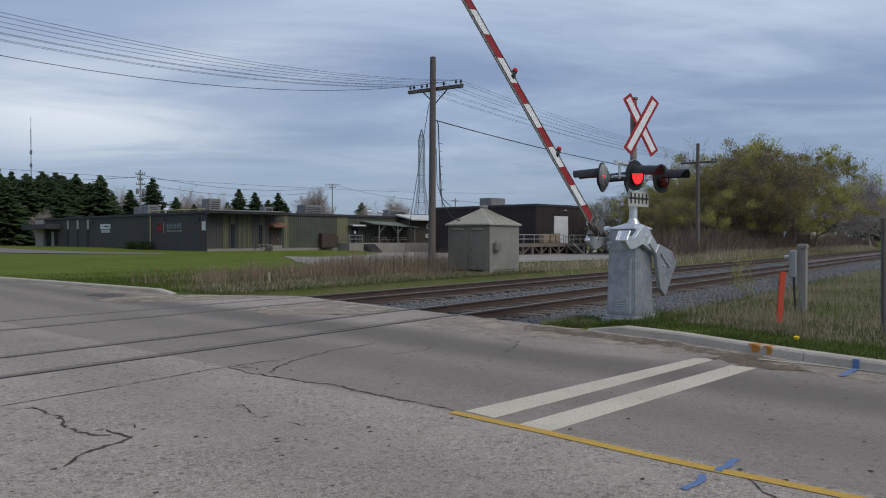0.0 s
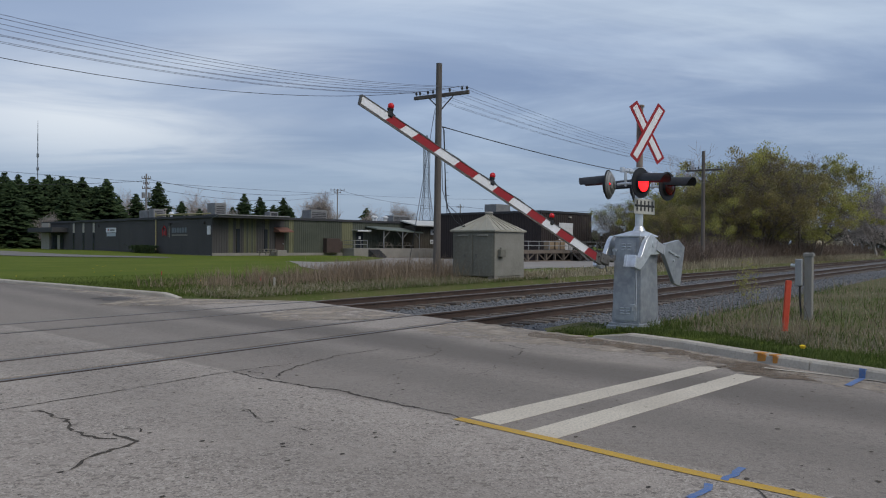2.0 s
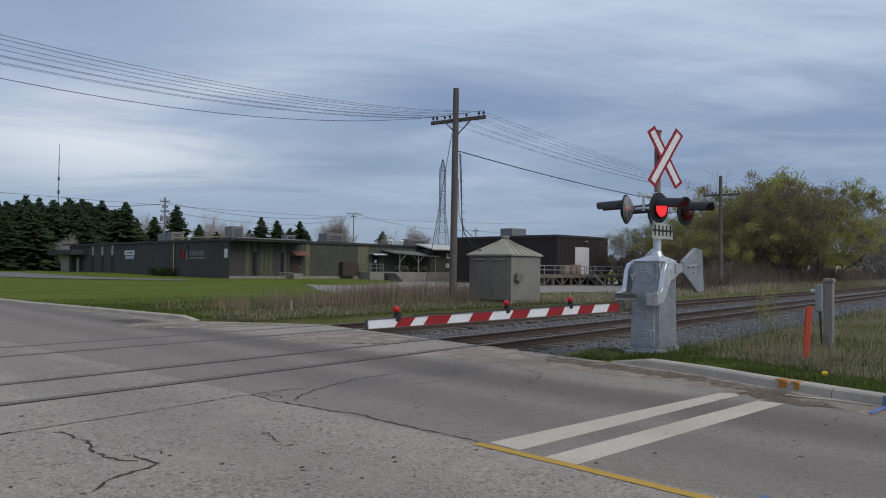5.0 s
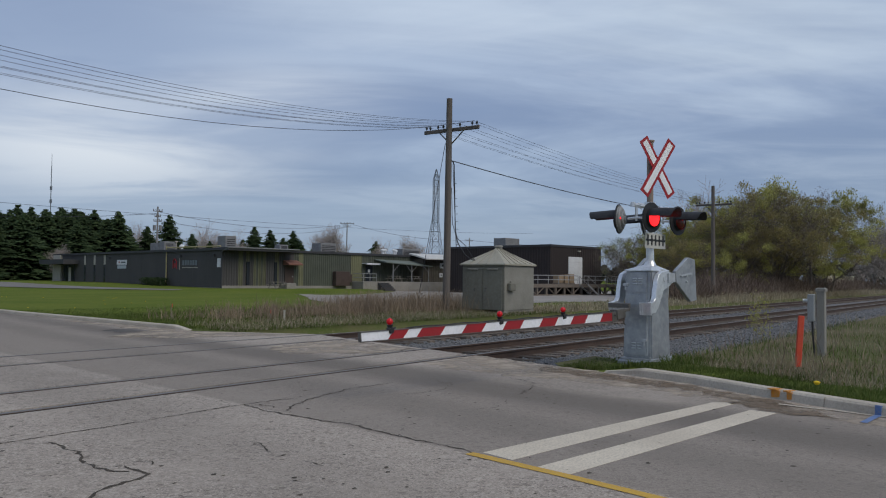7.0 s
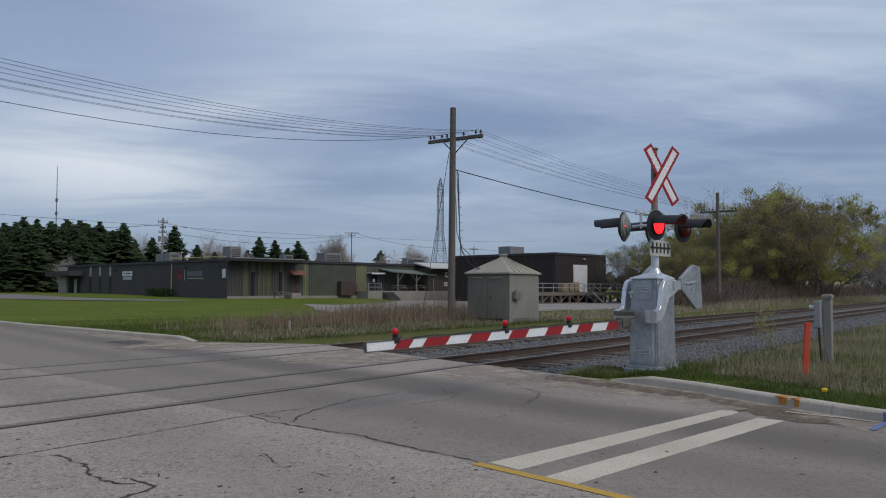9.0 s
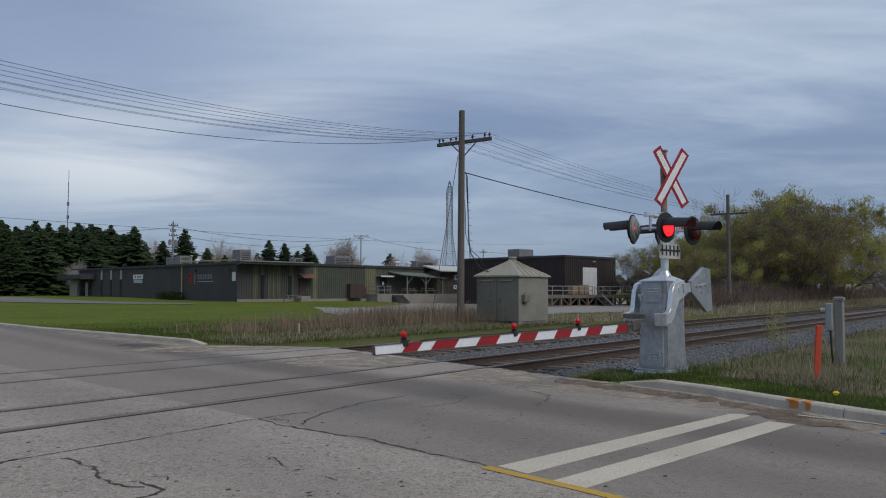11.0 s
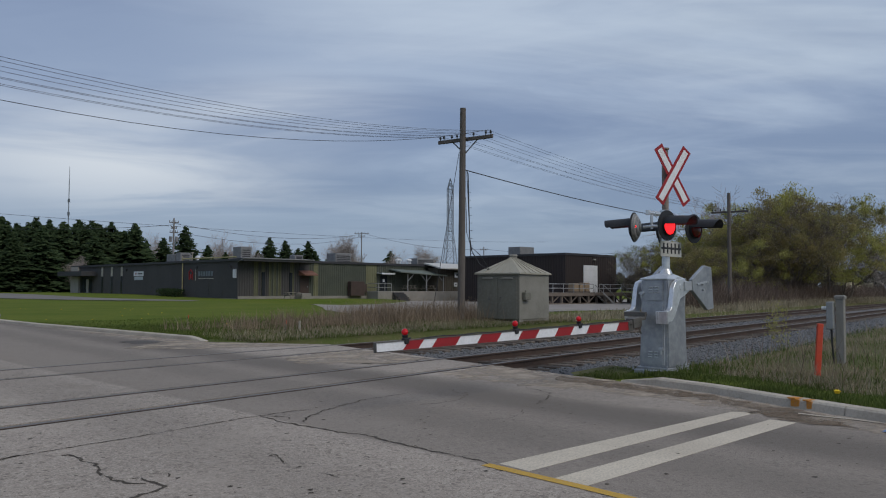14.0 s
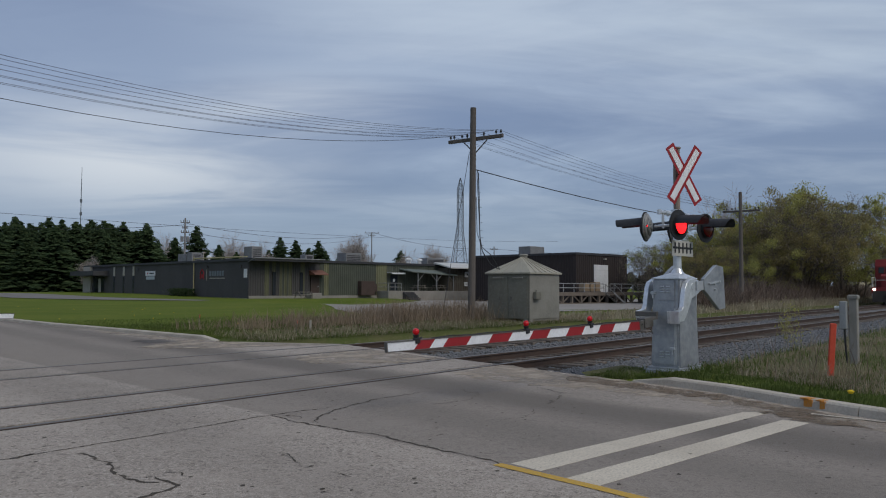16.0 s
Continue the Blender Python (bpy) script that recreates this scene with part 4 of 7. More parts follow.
    crack([(7.6, 6.2), (8.1, 6.1), (8.7, 6.3), (9.1, 6.9)], 0.014, 0.06, 10)
    crack([(8.6, 5.1), (9.1, 5.25), (9.6, 5.5), (9.9, 6.1)], 0.018, 0.05, 11)
    crack([(7.2, 4.9), (7.6, 4.75), (8.1, 5.0)], 0.010, 0.04, 12)
    bm = bmesh.new()
    ribbon(bm, dense([(9.80, 2.36), (9.74, 1.8), (9.62, 1.2), (9.30, 0.4), (8.7, -0.8)], 0.2), 0.06, 0.0095, 0.012, rnd)
    part("gutter_edge", bm, concrete, road, "pale worn edge of the concrete gutter")
    # small pits and oil spots
    bm = bmesh.new()
    r = random.Random(9)
    for i in range(700):
        x, y = r.uniform(1.0, 9.0), r.uniform(0.5, 8.0)
        if x > edge(ROAD_R, y) - 0.6 or math.hypot(x, y) < 2.2:
            continue
        s = 0.005 + 0.020 * r.random() ** 4
        k = r.randint(5, 8)
        a0 = r.uniform(0, 6)
        bm.faces.new([bm.verts.new((x + s * r.uniform(0.6, 1.6) * math.cos(a0 + 6.283 * j / k), y + s * r.uniform(0.5, 1.1) * math.sin(a0 + 6.283 * j / k), 0.003)) for j in range(k)])
    tagged(part("asphalt_pits", bm, tar, road), kind="stuff")

    # soil washed along the gutter and over the crossing's edge
    def wash(name, outline, mat, z, seed, label):
        r = random.Random(seed)
        bm = bmesh.new()
        pts = []
        for p, q in zip(outline, outline[1:] + outline[:1]):
            n_ = max(1, int(math.dist(p, q) / 0.12))
            for i in range(n_):
                pts.append((p[0] + (q[0] - p[0]) * i / n_ + r.uniform(-.11, .11), p[1] + (q[1] - p[1]) * i / n_ + r.uniform(-.11, .11)))
        f = bm.faces.new([bm.verts.new((*p, z)) for p in pts])
        bmesh.ops.triangulate(bm, faces=[f])
        solid(bm)
        for f in bm.faces:
            if f.normal.z < 0:
                f.normal_flip()
        part(name, bm, mat, road, label)
    soil = M("gutter_soil", (0.185, 0.138, 0.095), (0.135, 0.098, 0.066), (0.27, 0.215, 0.16), s1=1.6, s2=25, rough=1, bump=0.4, bs=40, world_space=True, ragged=2.2)
    sand = M("sandy_dust", (0.42, 0.352, 0.275), (0.345, 0.288, 0.226), (0.27, 0.225, 0.18), s1=1.1, s2=22, rough=1, bump=0.25, bs=60, world_space=True, ragged=1.3)
    wash("road_dust", [(12.35, 8.25), (11.9, 6.9), (11.45, 5.4), (11.2, 4.75), (10.85, 3.8), (10.3, 2.8), (9.85, 1.9), (9.4, 1.0), (8.9, 1.0), (9.35, 2.3), (9.7, 3.2), (10.0, 4.2), (10.2, 5.2), (10.0, 6.2), (10.2, 7.2), (10.6, 8.25)], sand, 0.003, 1, "pale sandy dust along the gutter")
    wash("gutter_soil", [(11.45, 6.3), (11.3, 5.2), (11.05, 4.5), (10.7, 3.6), (10.2, 2.75), (9.7, 1.85), (9.45, 1.9), (9.9, 2.8), (10.25, 3.5), (10.5, 4.4), (10.6, 5.2), (11.0, 6.2)], soil, 0.0065, 2, "brown soil washed into the gutter")
    wash("gutter_soil", [(9.62, 2.95), (9.9, 2.55), (9.55, 2.0), (9.2, 1.7), (9.05, 2.0), (9.3, 2.5)], soil, 0.008, 3, "brown soil over the stop line's end")
    # concrete-grey crossing surface beside the near rail
    wash("road_dust", [(11.4, 10.0), (12.55, 10.0), (13.35, 12.6), (12.5, 12.62), (11.0, 12.6), (10.2, 11.2)], sand, 0.003, 4, "pale dust on the crossing")
    wash("road_dust", [(13.1, 16.6), (12.75, 17.5), (12.9, 20.5), (13.2, 24), (12.8, 24), (12.3, 20), (11.6, 18.2), (10.0, 17.0), (11, 15.8), (12.5, 15.0), (13.9, 14.6)], sand, 0.003, 5, "pale dust beside the far kerb")
    # dark traffic lanes worn by tyres
    lane = paving("tyre_polish", (0.21, 0.188, 0.168), (0.17, 0.152, 0.138), (0.30, 0.275, 0.25), (0.07, 0.062, 0.057))
    wash("asphalt_patch", [(11.1, 18.1), (12.05, 18.3), (12.2, 19.4), (11.3, 19.3)], lane, 0.0055, 9, "dark asphalt patch")


build_markings()

# ---- lot and drive by the factory ----
C = Vector((57.0, 73.0, 0))
U = Vector((math.cos(radians(-8)), math.sin(radians(-8)), 0))
V = Vector((-U.y, U.x, 0))
lot_grey = M("gravel_lot", (0.30, 0.275, 0.25), (0.24, 0.22, 0.20), (0.36, 0.33, 0.30), s1=0.25, s2=8, rough=0.95, bump=0.2, bs=20, world_space=True, spec=0.1)


def draped(name, outline, mat, lift, label, cat, step=2.5):
    """A sheet laid over the ground inside a plan outline."""
    bm = bmesh.new()
    f = bm.faces.new([bm.verts.new((x, y, 0)) for x, y in dense(outline + outline[:1], step)[:-1]])
    xs, ys = [p[0] for p in outline], [p[1] for p in outline]
    for axis_, lo, hi in ((0, min(xs), max(xs)), (1, min(ys), max(ys))):
        k = lo + step
        while k < hi:
            co = (k, 0, 0) if axis_ == 0 else (0, k, 0)
            no = (1, 0, 0) if axis_ == 0 else (0, 1, 0)
            bmesh.ops.bisect_plane(bm, geom=bm.verts[:] + bm.edges[:] + bm.faces[:], plane_co=co, plane_no=no)
            k += step
    for v in bm.verts:
        v.co.z = ground_z(v.co.x, v.co.y) + lift
    solid(bm)
    if sum(f.normal.z for f in bm.faces) < 0:
        bmesh.ops.reverse_faces(bm, faces=bm.faces[:])
    return tagged(part(name, bm, mat), label, cat, kind="structure")


draped("gravel_lot", [(27.5, 25.5), (33, 24.2), (39, 22.6), (47, 21.5), (66, 22.2), (120, 30), (120, 75), (98, 66.5), (77.4, 68.0), (76.0, 62.2), (72, 60.2), (67.2, 58.5), (60.5, 55.6), (56.4, 55.0), (53.7, 55.0), (49.7, 53.5), (43, 45.8), (37, 38.5), (33.2, 34.3), (30.2, 30.2)], lot_grey, 0.03, "pale gravel and asphalt yard before the factory", "yard", 5.0)
draped("driveway", [(36, 84), (41.5, 69), (43.8, 63.5), (47, 66), (47, 72), (45.5, 82), (48, 110), (40, 112)], M("drive_asphalt", (0.21, 0.195, 0.18), (0.17, 0.158, 0.146), s1=0.3, s2=6, rough=0.95, world_space=True, spec=0.1), 0.05, "pale asphalt drive beside the lawn", "driveway", 5.0)

# ---- factory ----
charcoal = M("charcoal_siding", (0.068, 0.064, 0.063), (0.056, 0.053, 0.052), (0.086, 0.082, 0.080), s1=0.4, s2=8, rough=0.75, bump=0.05, stretch=(1, 1, 0.4))
olive_dark = M("dark_olive_siding", (0.078, 0.086, 0.066), (0.060, 0.067, 0.052), (0.10, 0.106, 0.082), s1=0.5, s2=8, rough=0.7, bump=0.05)
olive = M("olive_siding", (0.172, 0.172, 0.098), (0.142, 0.142, 0.082), (0.11, 0.11, 0.07), s1=0.6, s2=10, rough=0.7, bump=0.05)
brown_black = M("brown_black_siding", (0.036, 0.028, 0.027), (0.030, 0.024, 0.023), (0.045, 0.036, 0.034), s1=0.3, s2=6, rough=0.8, bump=0.05)
olive_shaded = M("shaded_olive_siding", (0.125, 0.125, 0.072), (0.10, 0.10, 0.06), (0.085, 0.085, 0.055), s1=0.6, s2=10, rough=0.7, bump=0.05)
fascia = M("dark_fascia", (0.050, 0.050, 0.054), (0.04, 0.04, 0.043), rough=0.6)
roof_grey = M("roof_membrane", (0.11, 0.11, 0.115), (0.09, 0.09, 0.095), rough=0.9)
hvac_grey = M("hvac_metal", (0.25, 0.25, 0.25), (0.18, 0.18, 0.18), (0.13, 0.125, 0.12), s1=2, s2=10, rough=0.6, metal=0.2)
pale_conc = M("pale_concrete", (0.29, 0.272, 0.24), (0.235, 0.22, 0.195), (0.18, 0.168, 0.15), s1=0.8, s2=12, rough=0.9, bump=0.15)
window_dark = M("dark_window", (0.03, 0.035, 0.042), (0.03, 0.035, 0.042), rough=0.12, bump=0)
white_metal = M("white_metal", (0.70, 0.71, 0.72), (0.62, 0.63, 0.64), rough=0.5)
cream = M("cream_panel", (0.42, 0.39, 0.33), (0.36, 0.335, 0.285), rough=0.7)
grey_metal = M("railing_grey", (0.33, 0.33, 0.33), (0.26, 0.26, 0.26), rough=0.6, metal=0.2)
brown_door = M("brown_steel", (0.075, 0.050, 0.042), (0.06, 0.042, 0.036), rough=0.7)


def B(bm, s0, s1, d0, d1, z0, z1, bevel=0.0):
    """Box in the factory's frame: along u, along v, up."""
    return box(bm, ((s0 + s1) / 2, (d0 + d1) / 2, (z0 + z1) / 2), (abs(s1 - s0), abs(d1 - d0), abs(z1 - z0)), bevel=bevel)


def P1(name, parent, mat, *b, label="", bevel=0.0):
    bm = bmesh.new()
    B(bm, *b, bevel=bevel)
    return part(name, bm, mat, parent, label)


def ribbed(name, parent, mat, s0, s1, z0, z1, d=0.0, rib=0.30, axis_="u"):
    """A siding sheet with raised trapezoid ribs."""
    bm = bmesh.new()
    pts, s = [], s0
    while s < s1 - 1e-6:
        w = min(rib, s1 - s)
        pts += [(s, 0), (s + w * 0.55, 0), (s + w * 0.65, -0.045), (s + w * 0.9, -0.045)]
        s += w
    pts.append((s1, 0))
    lo = [bm.verts.new((p[0], d + p[1], z0) if axis_ == "u" else (d + p[1], p[0], z0)) for p in pts]
    hi = [bm.verts.new((p[0], d + p[1], z1) if axis_ == "u" else (d + p[1], p[0], z1)) for p in pts]
    for i in range(len(pts) - 1):
        bm.faces.new((lo[i], lo[i + 1], hi[i + 1], hi[i]))
    return part(name, bm, mat, parent)


def build_factory():
    fac = thing("factory", Matrix.Translation(C) @ pose(0, 0, 0, 0, 0, -8), "low charcoal and olive metal-clad factory with flat roof", "factory")
    P1("core_wall", fac, charcoal, 0.05, 46, 0.05, 51, -0.3, 4.55)
    P1("roof", fac, roof_grey, -0.12, 46.1, -0.12, 51.2, 4.55, 4.62)
    P1("roof_edge", fac, fascia, -0.2, -0.03, -0.2, 51.3, 4.42, 4.70, label="dark metal roof edge")
    P1("roof_edge", fac, fascia, -0.2, 46.2, -0.2, -0.03, 4.42, 4.70, label="dark metal roof edge")
    # flat wall panels of the long side, a seam between each
    k = 0.0
    while k < 41:
        P1("wall_panel", fac, charcoal, 0.0, 0.05, k + 0.012, min(k + 3.4, 41) - 0.012, 0.0, 4.42)
        k += 3.4
    P1("plinth", fac, pale_conc, -0.01, 0.03, 0, 51, -0.3, 0.16)
    # tall slot windows with cream heads
    for s in (39.0, 35.5, 32.0):
        w = P1("slot_window", fac, fascia, -0.03, 0.01, s - 0.42, s + 0.42, 0.45, 4.35, label="tall narrow window with a cream head")
        P1("pane", w, window_dark, -0.045, -0.03, s - 0.30, s + 0.30, 0.5, 2.9)
        P1("head_panel", w, cream, -0.05, -0.03, s - 0.32, s + 0.32, 2.95, 4.3, label="cream panel")
    # entrance at the far end: recess, canopy, cream block
    P1("entrance_block", fac, cream, -0.25, 0.05, 47.9, 51.2, 0.3, 3.0, label="cream rendered entrance block")
    P1("entrance_sign_panel", fac, cream, -0.3, 0.05, 48.0, 51.0, 3.75, 4.5)
    P1("entrance_canopy", fac, fascia, -2.2, 0.05, 41.5, 51.4, 3.05, 3.75, label="deep dark entrance canopy")
    P1("entrance_glass", fac, window_dark, -0.04, 0.01, 43.0, 47.2, 0.5, 2.9)
    P1("entrance_door", fac, cream, -0.06, -0.03, 44.2, 45.2, 0.5, 2.6)
    # signs: plain shapes and bars
    sg = P1("wall_sign", fac, white_metal, -0.06, -0.01, 24.8, 27.9, 2.9, 3.55, label="white sign board")
    P1("sign_bar", sg, fascia, -0.07, -0.06, 25.2, 26.6, 3.15, 3.3)
    P1("sign_mark", sg, red_paint, -0.07, -0.06, 27.0, 27.3, 3.12, 3.35)
    P1("lower_sign", fac, M("pale_blue_sign", (0.45, 0.49, 0.52), (0.4, 0.44, 0.47), rough=0.6), -0.05, -0.01, 25.0, 27.7, 2.38, 2.82)
    bm = bmesh.new()
    R = Matrix.Rotation(radians(90), 4, "Z")
    for o, w in ((0.0, 0.14), (0.85, 0.14)):
        B(bm, -0.08, -0.01, 10.75 + o, 10.75 + o + w, 2.35, 3.2)
    for y0, y1 in ((10.75, 11.24), (11.74, 11.25)):
        beam(bm, (-0.045, y0, 3.18), (-0.045, y1, 3.58), 0.07, 0.14, up=(1, 0, 0))
    B(bm, -0.08, -0.01, 11.1, 11.35, 2.5, 3.0)
    part("logo_mark", bm, red_paint, fac, "red house-shaped mark")
    for i in range(6):
        P1("logo_bar", fac, M("sign_teal_grey", (0.16, 0.19, 0.21), (0.14, 0.17, 0.19), rough=0.6), -0.06, -0.01, 8.9 - i * 0.62, 9.3 - i * 0.62, 2.75, 3.35, label="raised grey letter bar")
    P1("logo_rule", fac, cream, -0.06, -0.01, 5.6, 9.3, 2.42, 2.52)
    P1("logo_rule", fac, cream, -0.06, -0.01, 10.0, 10.06, 2.2, 3.6)
    # gas pipe: up the wall and along the roof edge
    bm = bmesh.new()
    rod(bm, (-0.12, 13.3, 0.6), (-0.12, 13.3, 4.95), 0.075, seg=8)
    rod(bm, (-0.12, 13.3, 4.95), (-0.12, 0.3, 4.88), 0.075, seg=8)
    rod(bm, (-0.12, 13.3, 4.9), (-0.12, 13.3, 5.25), 0.05, seg=8)
    for y in (2, 6, 10):
        rod(bm, (-0.12, y, 4.65), (-0.12, y, 4.9), 0.04, seg=6)
    part("gas_pipe", bm, M("yellow_pipe", (0.38, 0.33, 0.16), (0.33, 0.29, 0.15), rough=0.6), fac, "dull yellow gas pipe")
    P1("wall_box", fac, white_metal, -0.12, 0.0, 0.35, 1.0, 2.5, 3.5)
    for s in (30.2, 9.6, 1.6):
        P1("wall_lamp", fac, fascia, -0.22, 0.0, s, s + 0.3, 3.7, 3.95)
    P1("hose_box", fac, fascia, -0.08, 0.0, 22.2, 23.1, 1.3, 1.5)
    bm = bmesh.new()
    rod(bm, (-0.15, -0.12, 0), (-0.15, -0.12, 4.5), 0.06, seg=8)
    part("downpipe", bm, fascia, fac)
    # front: ribbed sheets, most dark, some olive
    bays = [(0.0, 2.0, charcoal), (2.0, 2.6, olive), (2.6, 3.0, charcoal), (3.0, 3.5, olive), (3.5, 4.0, charcoal), (4.0, 4.35, olive), (4.35, 4.65, olive_dark), (4.65, 5.0, olive), (5.0, 5.25, olive_dark), (5.25, 5.7, olive), (5.7, 6.9, charcoal),
            (6.9, 7.5, olive), (7.5, 8.3, charcoal), (9.65, 10.3, olive_dark), (10.3, 11.0, olive), (11.0, 14.2, olive_dark), (14.2, 15.4, olive_dark), (15.4, 18.5, olive_dark), (18.5, 20.3, olive), (20.3, 21.6, olive_dark), (21.6, 25, olive_dark), (25, 29.4, olive_dark)]
    for s0, s1, mt in bays:
        # olive bays below the eave take a darker copy, eave shade in its colour
        mt = olive_shaded if mt is olive and s1 < 9 else mt
        ribbed("siding_sheet", fac, mt, s0, s1, 0.3, 4.42, 0.0, 0.32)
    P1("foundation", fac, pale_conc, -0.05, 30, -0.10, 0.04, -0.4, 0.42, label="pale concrete foundation")
    # overhanging eave over the first bays
    P1("eave", fac, fascia, -0.3, 9.2, -1.7, 0.0, 4.40, 4.72, label="deep dark eave")
    bm = bmesh.new()
    rod(bm, (-0.3, -1.76, 4.70), (9.2, -1.76, 4.70), 0.075, seg=8)
    rod(bm, (-0.32, -1.70, 4.66), (-0.22, -0.25, 4.30), 0.05, seg=6)
    part("gutter", bm, hvac_grey, fac, "pale metal gutter along the eave")
    for s in (3.25, 7.0):
        bm = bmesh.new()
        B(bm, s - 0.2, s + 0.2, -0.12, 0.0, 0.45, 3.2)
        part("tall_window", bm, window_dark, fac)
    d = P1("side_door", fac, brown_door, 8.35, 9.6, -0.06, 0.02, 0.45, 2.75, label="dark brown steel door")
    P1("handle", d, grey_metal, 9.35, 9.45, -0.12, -0.06, 1.45, 1.6)
    bm = bmesh.new()
    v = [bm.verts.new(p) for s in (8.1, 10.1) for p in ((s, -1.3, 2.88), (s, -1.3, 3.02), (s, 0, 3.5), (s, 0, 2.9))]
    for q in ((0, 1, 2, 3), (7, 6, 5, 4), (0, 4, 5, 1), (1, 5, 6, 2), (3, 7, 4, 0)):
        bm.faces.new([v[i] for i in q])
    part("door_awning", solid(bm), M("rust_awning", (0.22, 0.105, 0.075), (0.17, 0.085, 0.065), rough=0.8), fac, "faded red-brown awning")
    P1("meter_cabinet", fac, brown_door, 15.5, 17.7, -0.8, -0.05, 0.42, 2.25, label="dark brown utility cabinet", bevel=0.03)
    P1("junction_box", fac, brown_door, 17.75, 18.4, -0.35, -0.05, 0.9, 1.9)
    # staff entrance with a white awning, steps and landing
    bm = bmesh.new()
    B(bm, 20.3, 22.6, -1.1, 0.0, 3.32, 3.40)
    B(bm, 20.3, 22.6, -1.12, -1.06, 3.2, 3.40)
    part("entry_awning", bm, white_metal, fac, "small white awning")
    d = P1("staff_door", fac, window_dark, 20.9, 22.1, -0.06, 0.0, 1.05, 3.1, label="dark staff door with a pale notice")
    P1("notice", d, white_metal, 21.3, 21.65, -0.075, -0.06, 2.2, 2.6)
    land = P1("landing", fac, pale_conc, 18.6, 35.4, -2.4, -0.06, -0.6, 1.0, label="raised concrete landing", bevel=0.03)
    # railing of the landing
    bm = bmesh.new()
    for s in (18.7, 19.8, 20.9):
        rod(bm, (s, -2.3, 1.0), (s, -2.3, 2.0), 0.035, seg=6)
    for z in (1.5, 2.0):
        rod(bm, (18.7, -2.3, z), (20.9, -2.3, z), 0.035, seg=6)
        rod(bm, (18.7, -2.3, z), (18.7, -0.2, z), 0.035, seg=6)
    part("railing", bm, grey_metal, land, "grey tube railing")
    for i in range(5):
        P1("step", land, fascia, 21.0, 22.8, -2.4 - 0.3 * (i + 1), -2.4 - 0.3 * i, -0.6, 0.85 - 0.2 * i)
    # rooftop machines
    for nm, b in (("roof_unit", (1.2, 3.6, 18.2, 20.6, 4.62, 5.75)), ("roof_unit", (1.2, 2.6, 16.6, 18.0, 4.62, 5.9)), ("roof_unit", (1.0, 2.4, 1.2, 3.0, 4.62, 6.15)), ("roof_unit", (8.4, 9.6, 1.2, 2.4, 4.62, 5.4)), ("roof_unit", (16.6, 19.2, 4.0, 6.0, 4.62, 6.0)), ("roof_unit", (31.2, 34.6, 4.0, 6.0, 4.62, 5.75))):
        hv = P1(nm, fac, hvac_grey, *b, label="grey sheet-metal roof unit", bevel=0.04)
        s0, s1, d0, d1, z0, z1 = b
        for i in range(4):
            z = z0 + (z1 - z0) * (0.25 + 0.16 * i)
            P1("grille", hv, fascia, s0 + 0.2, s1 - 0.2, d0 - 0.03, d0, z - 0.05, z + 0.05)
    for s, d in ((3.2, 15.8), (26.5, 3.0), (27.3, 3.4), (28.6, 3.0), (29.2, 3.3)):
        bm = bmesh.new()
        rod(bm, (s, d, 4.6), (s, d, 5.3), 0.16, seg=10)
        rod(bm, (s, d, 5.25), (s, d, 5.42), 0.32, 0.30, seg=12)
        rod(bm, (s, d, 5.42), (s, d, 5.55), 0.30, 0.08, seg=12)
        part("roof_vent", bm, white_metal, fac, "white mushroom roof vent", smooth=False)
    bm = bmesh.new()
    for s, d in ((0.5, 12.0),):
        rod(bm, (s, d, 4.6), (s, d, 5.7), 0.05, seg=8)
        box(bm, (s, d, 5.7), (0.3, 0.3, 0.15))
    part("flue", bm, cream, fac)
    return fac


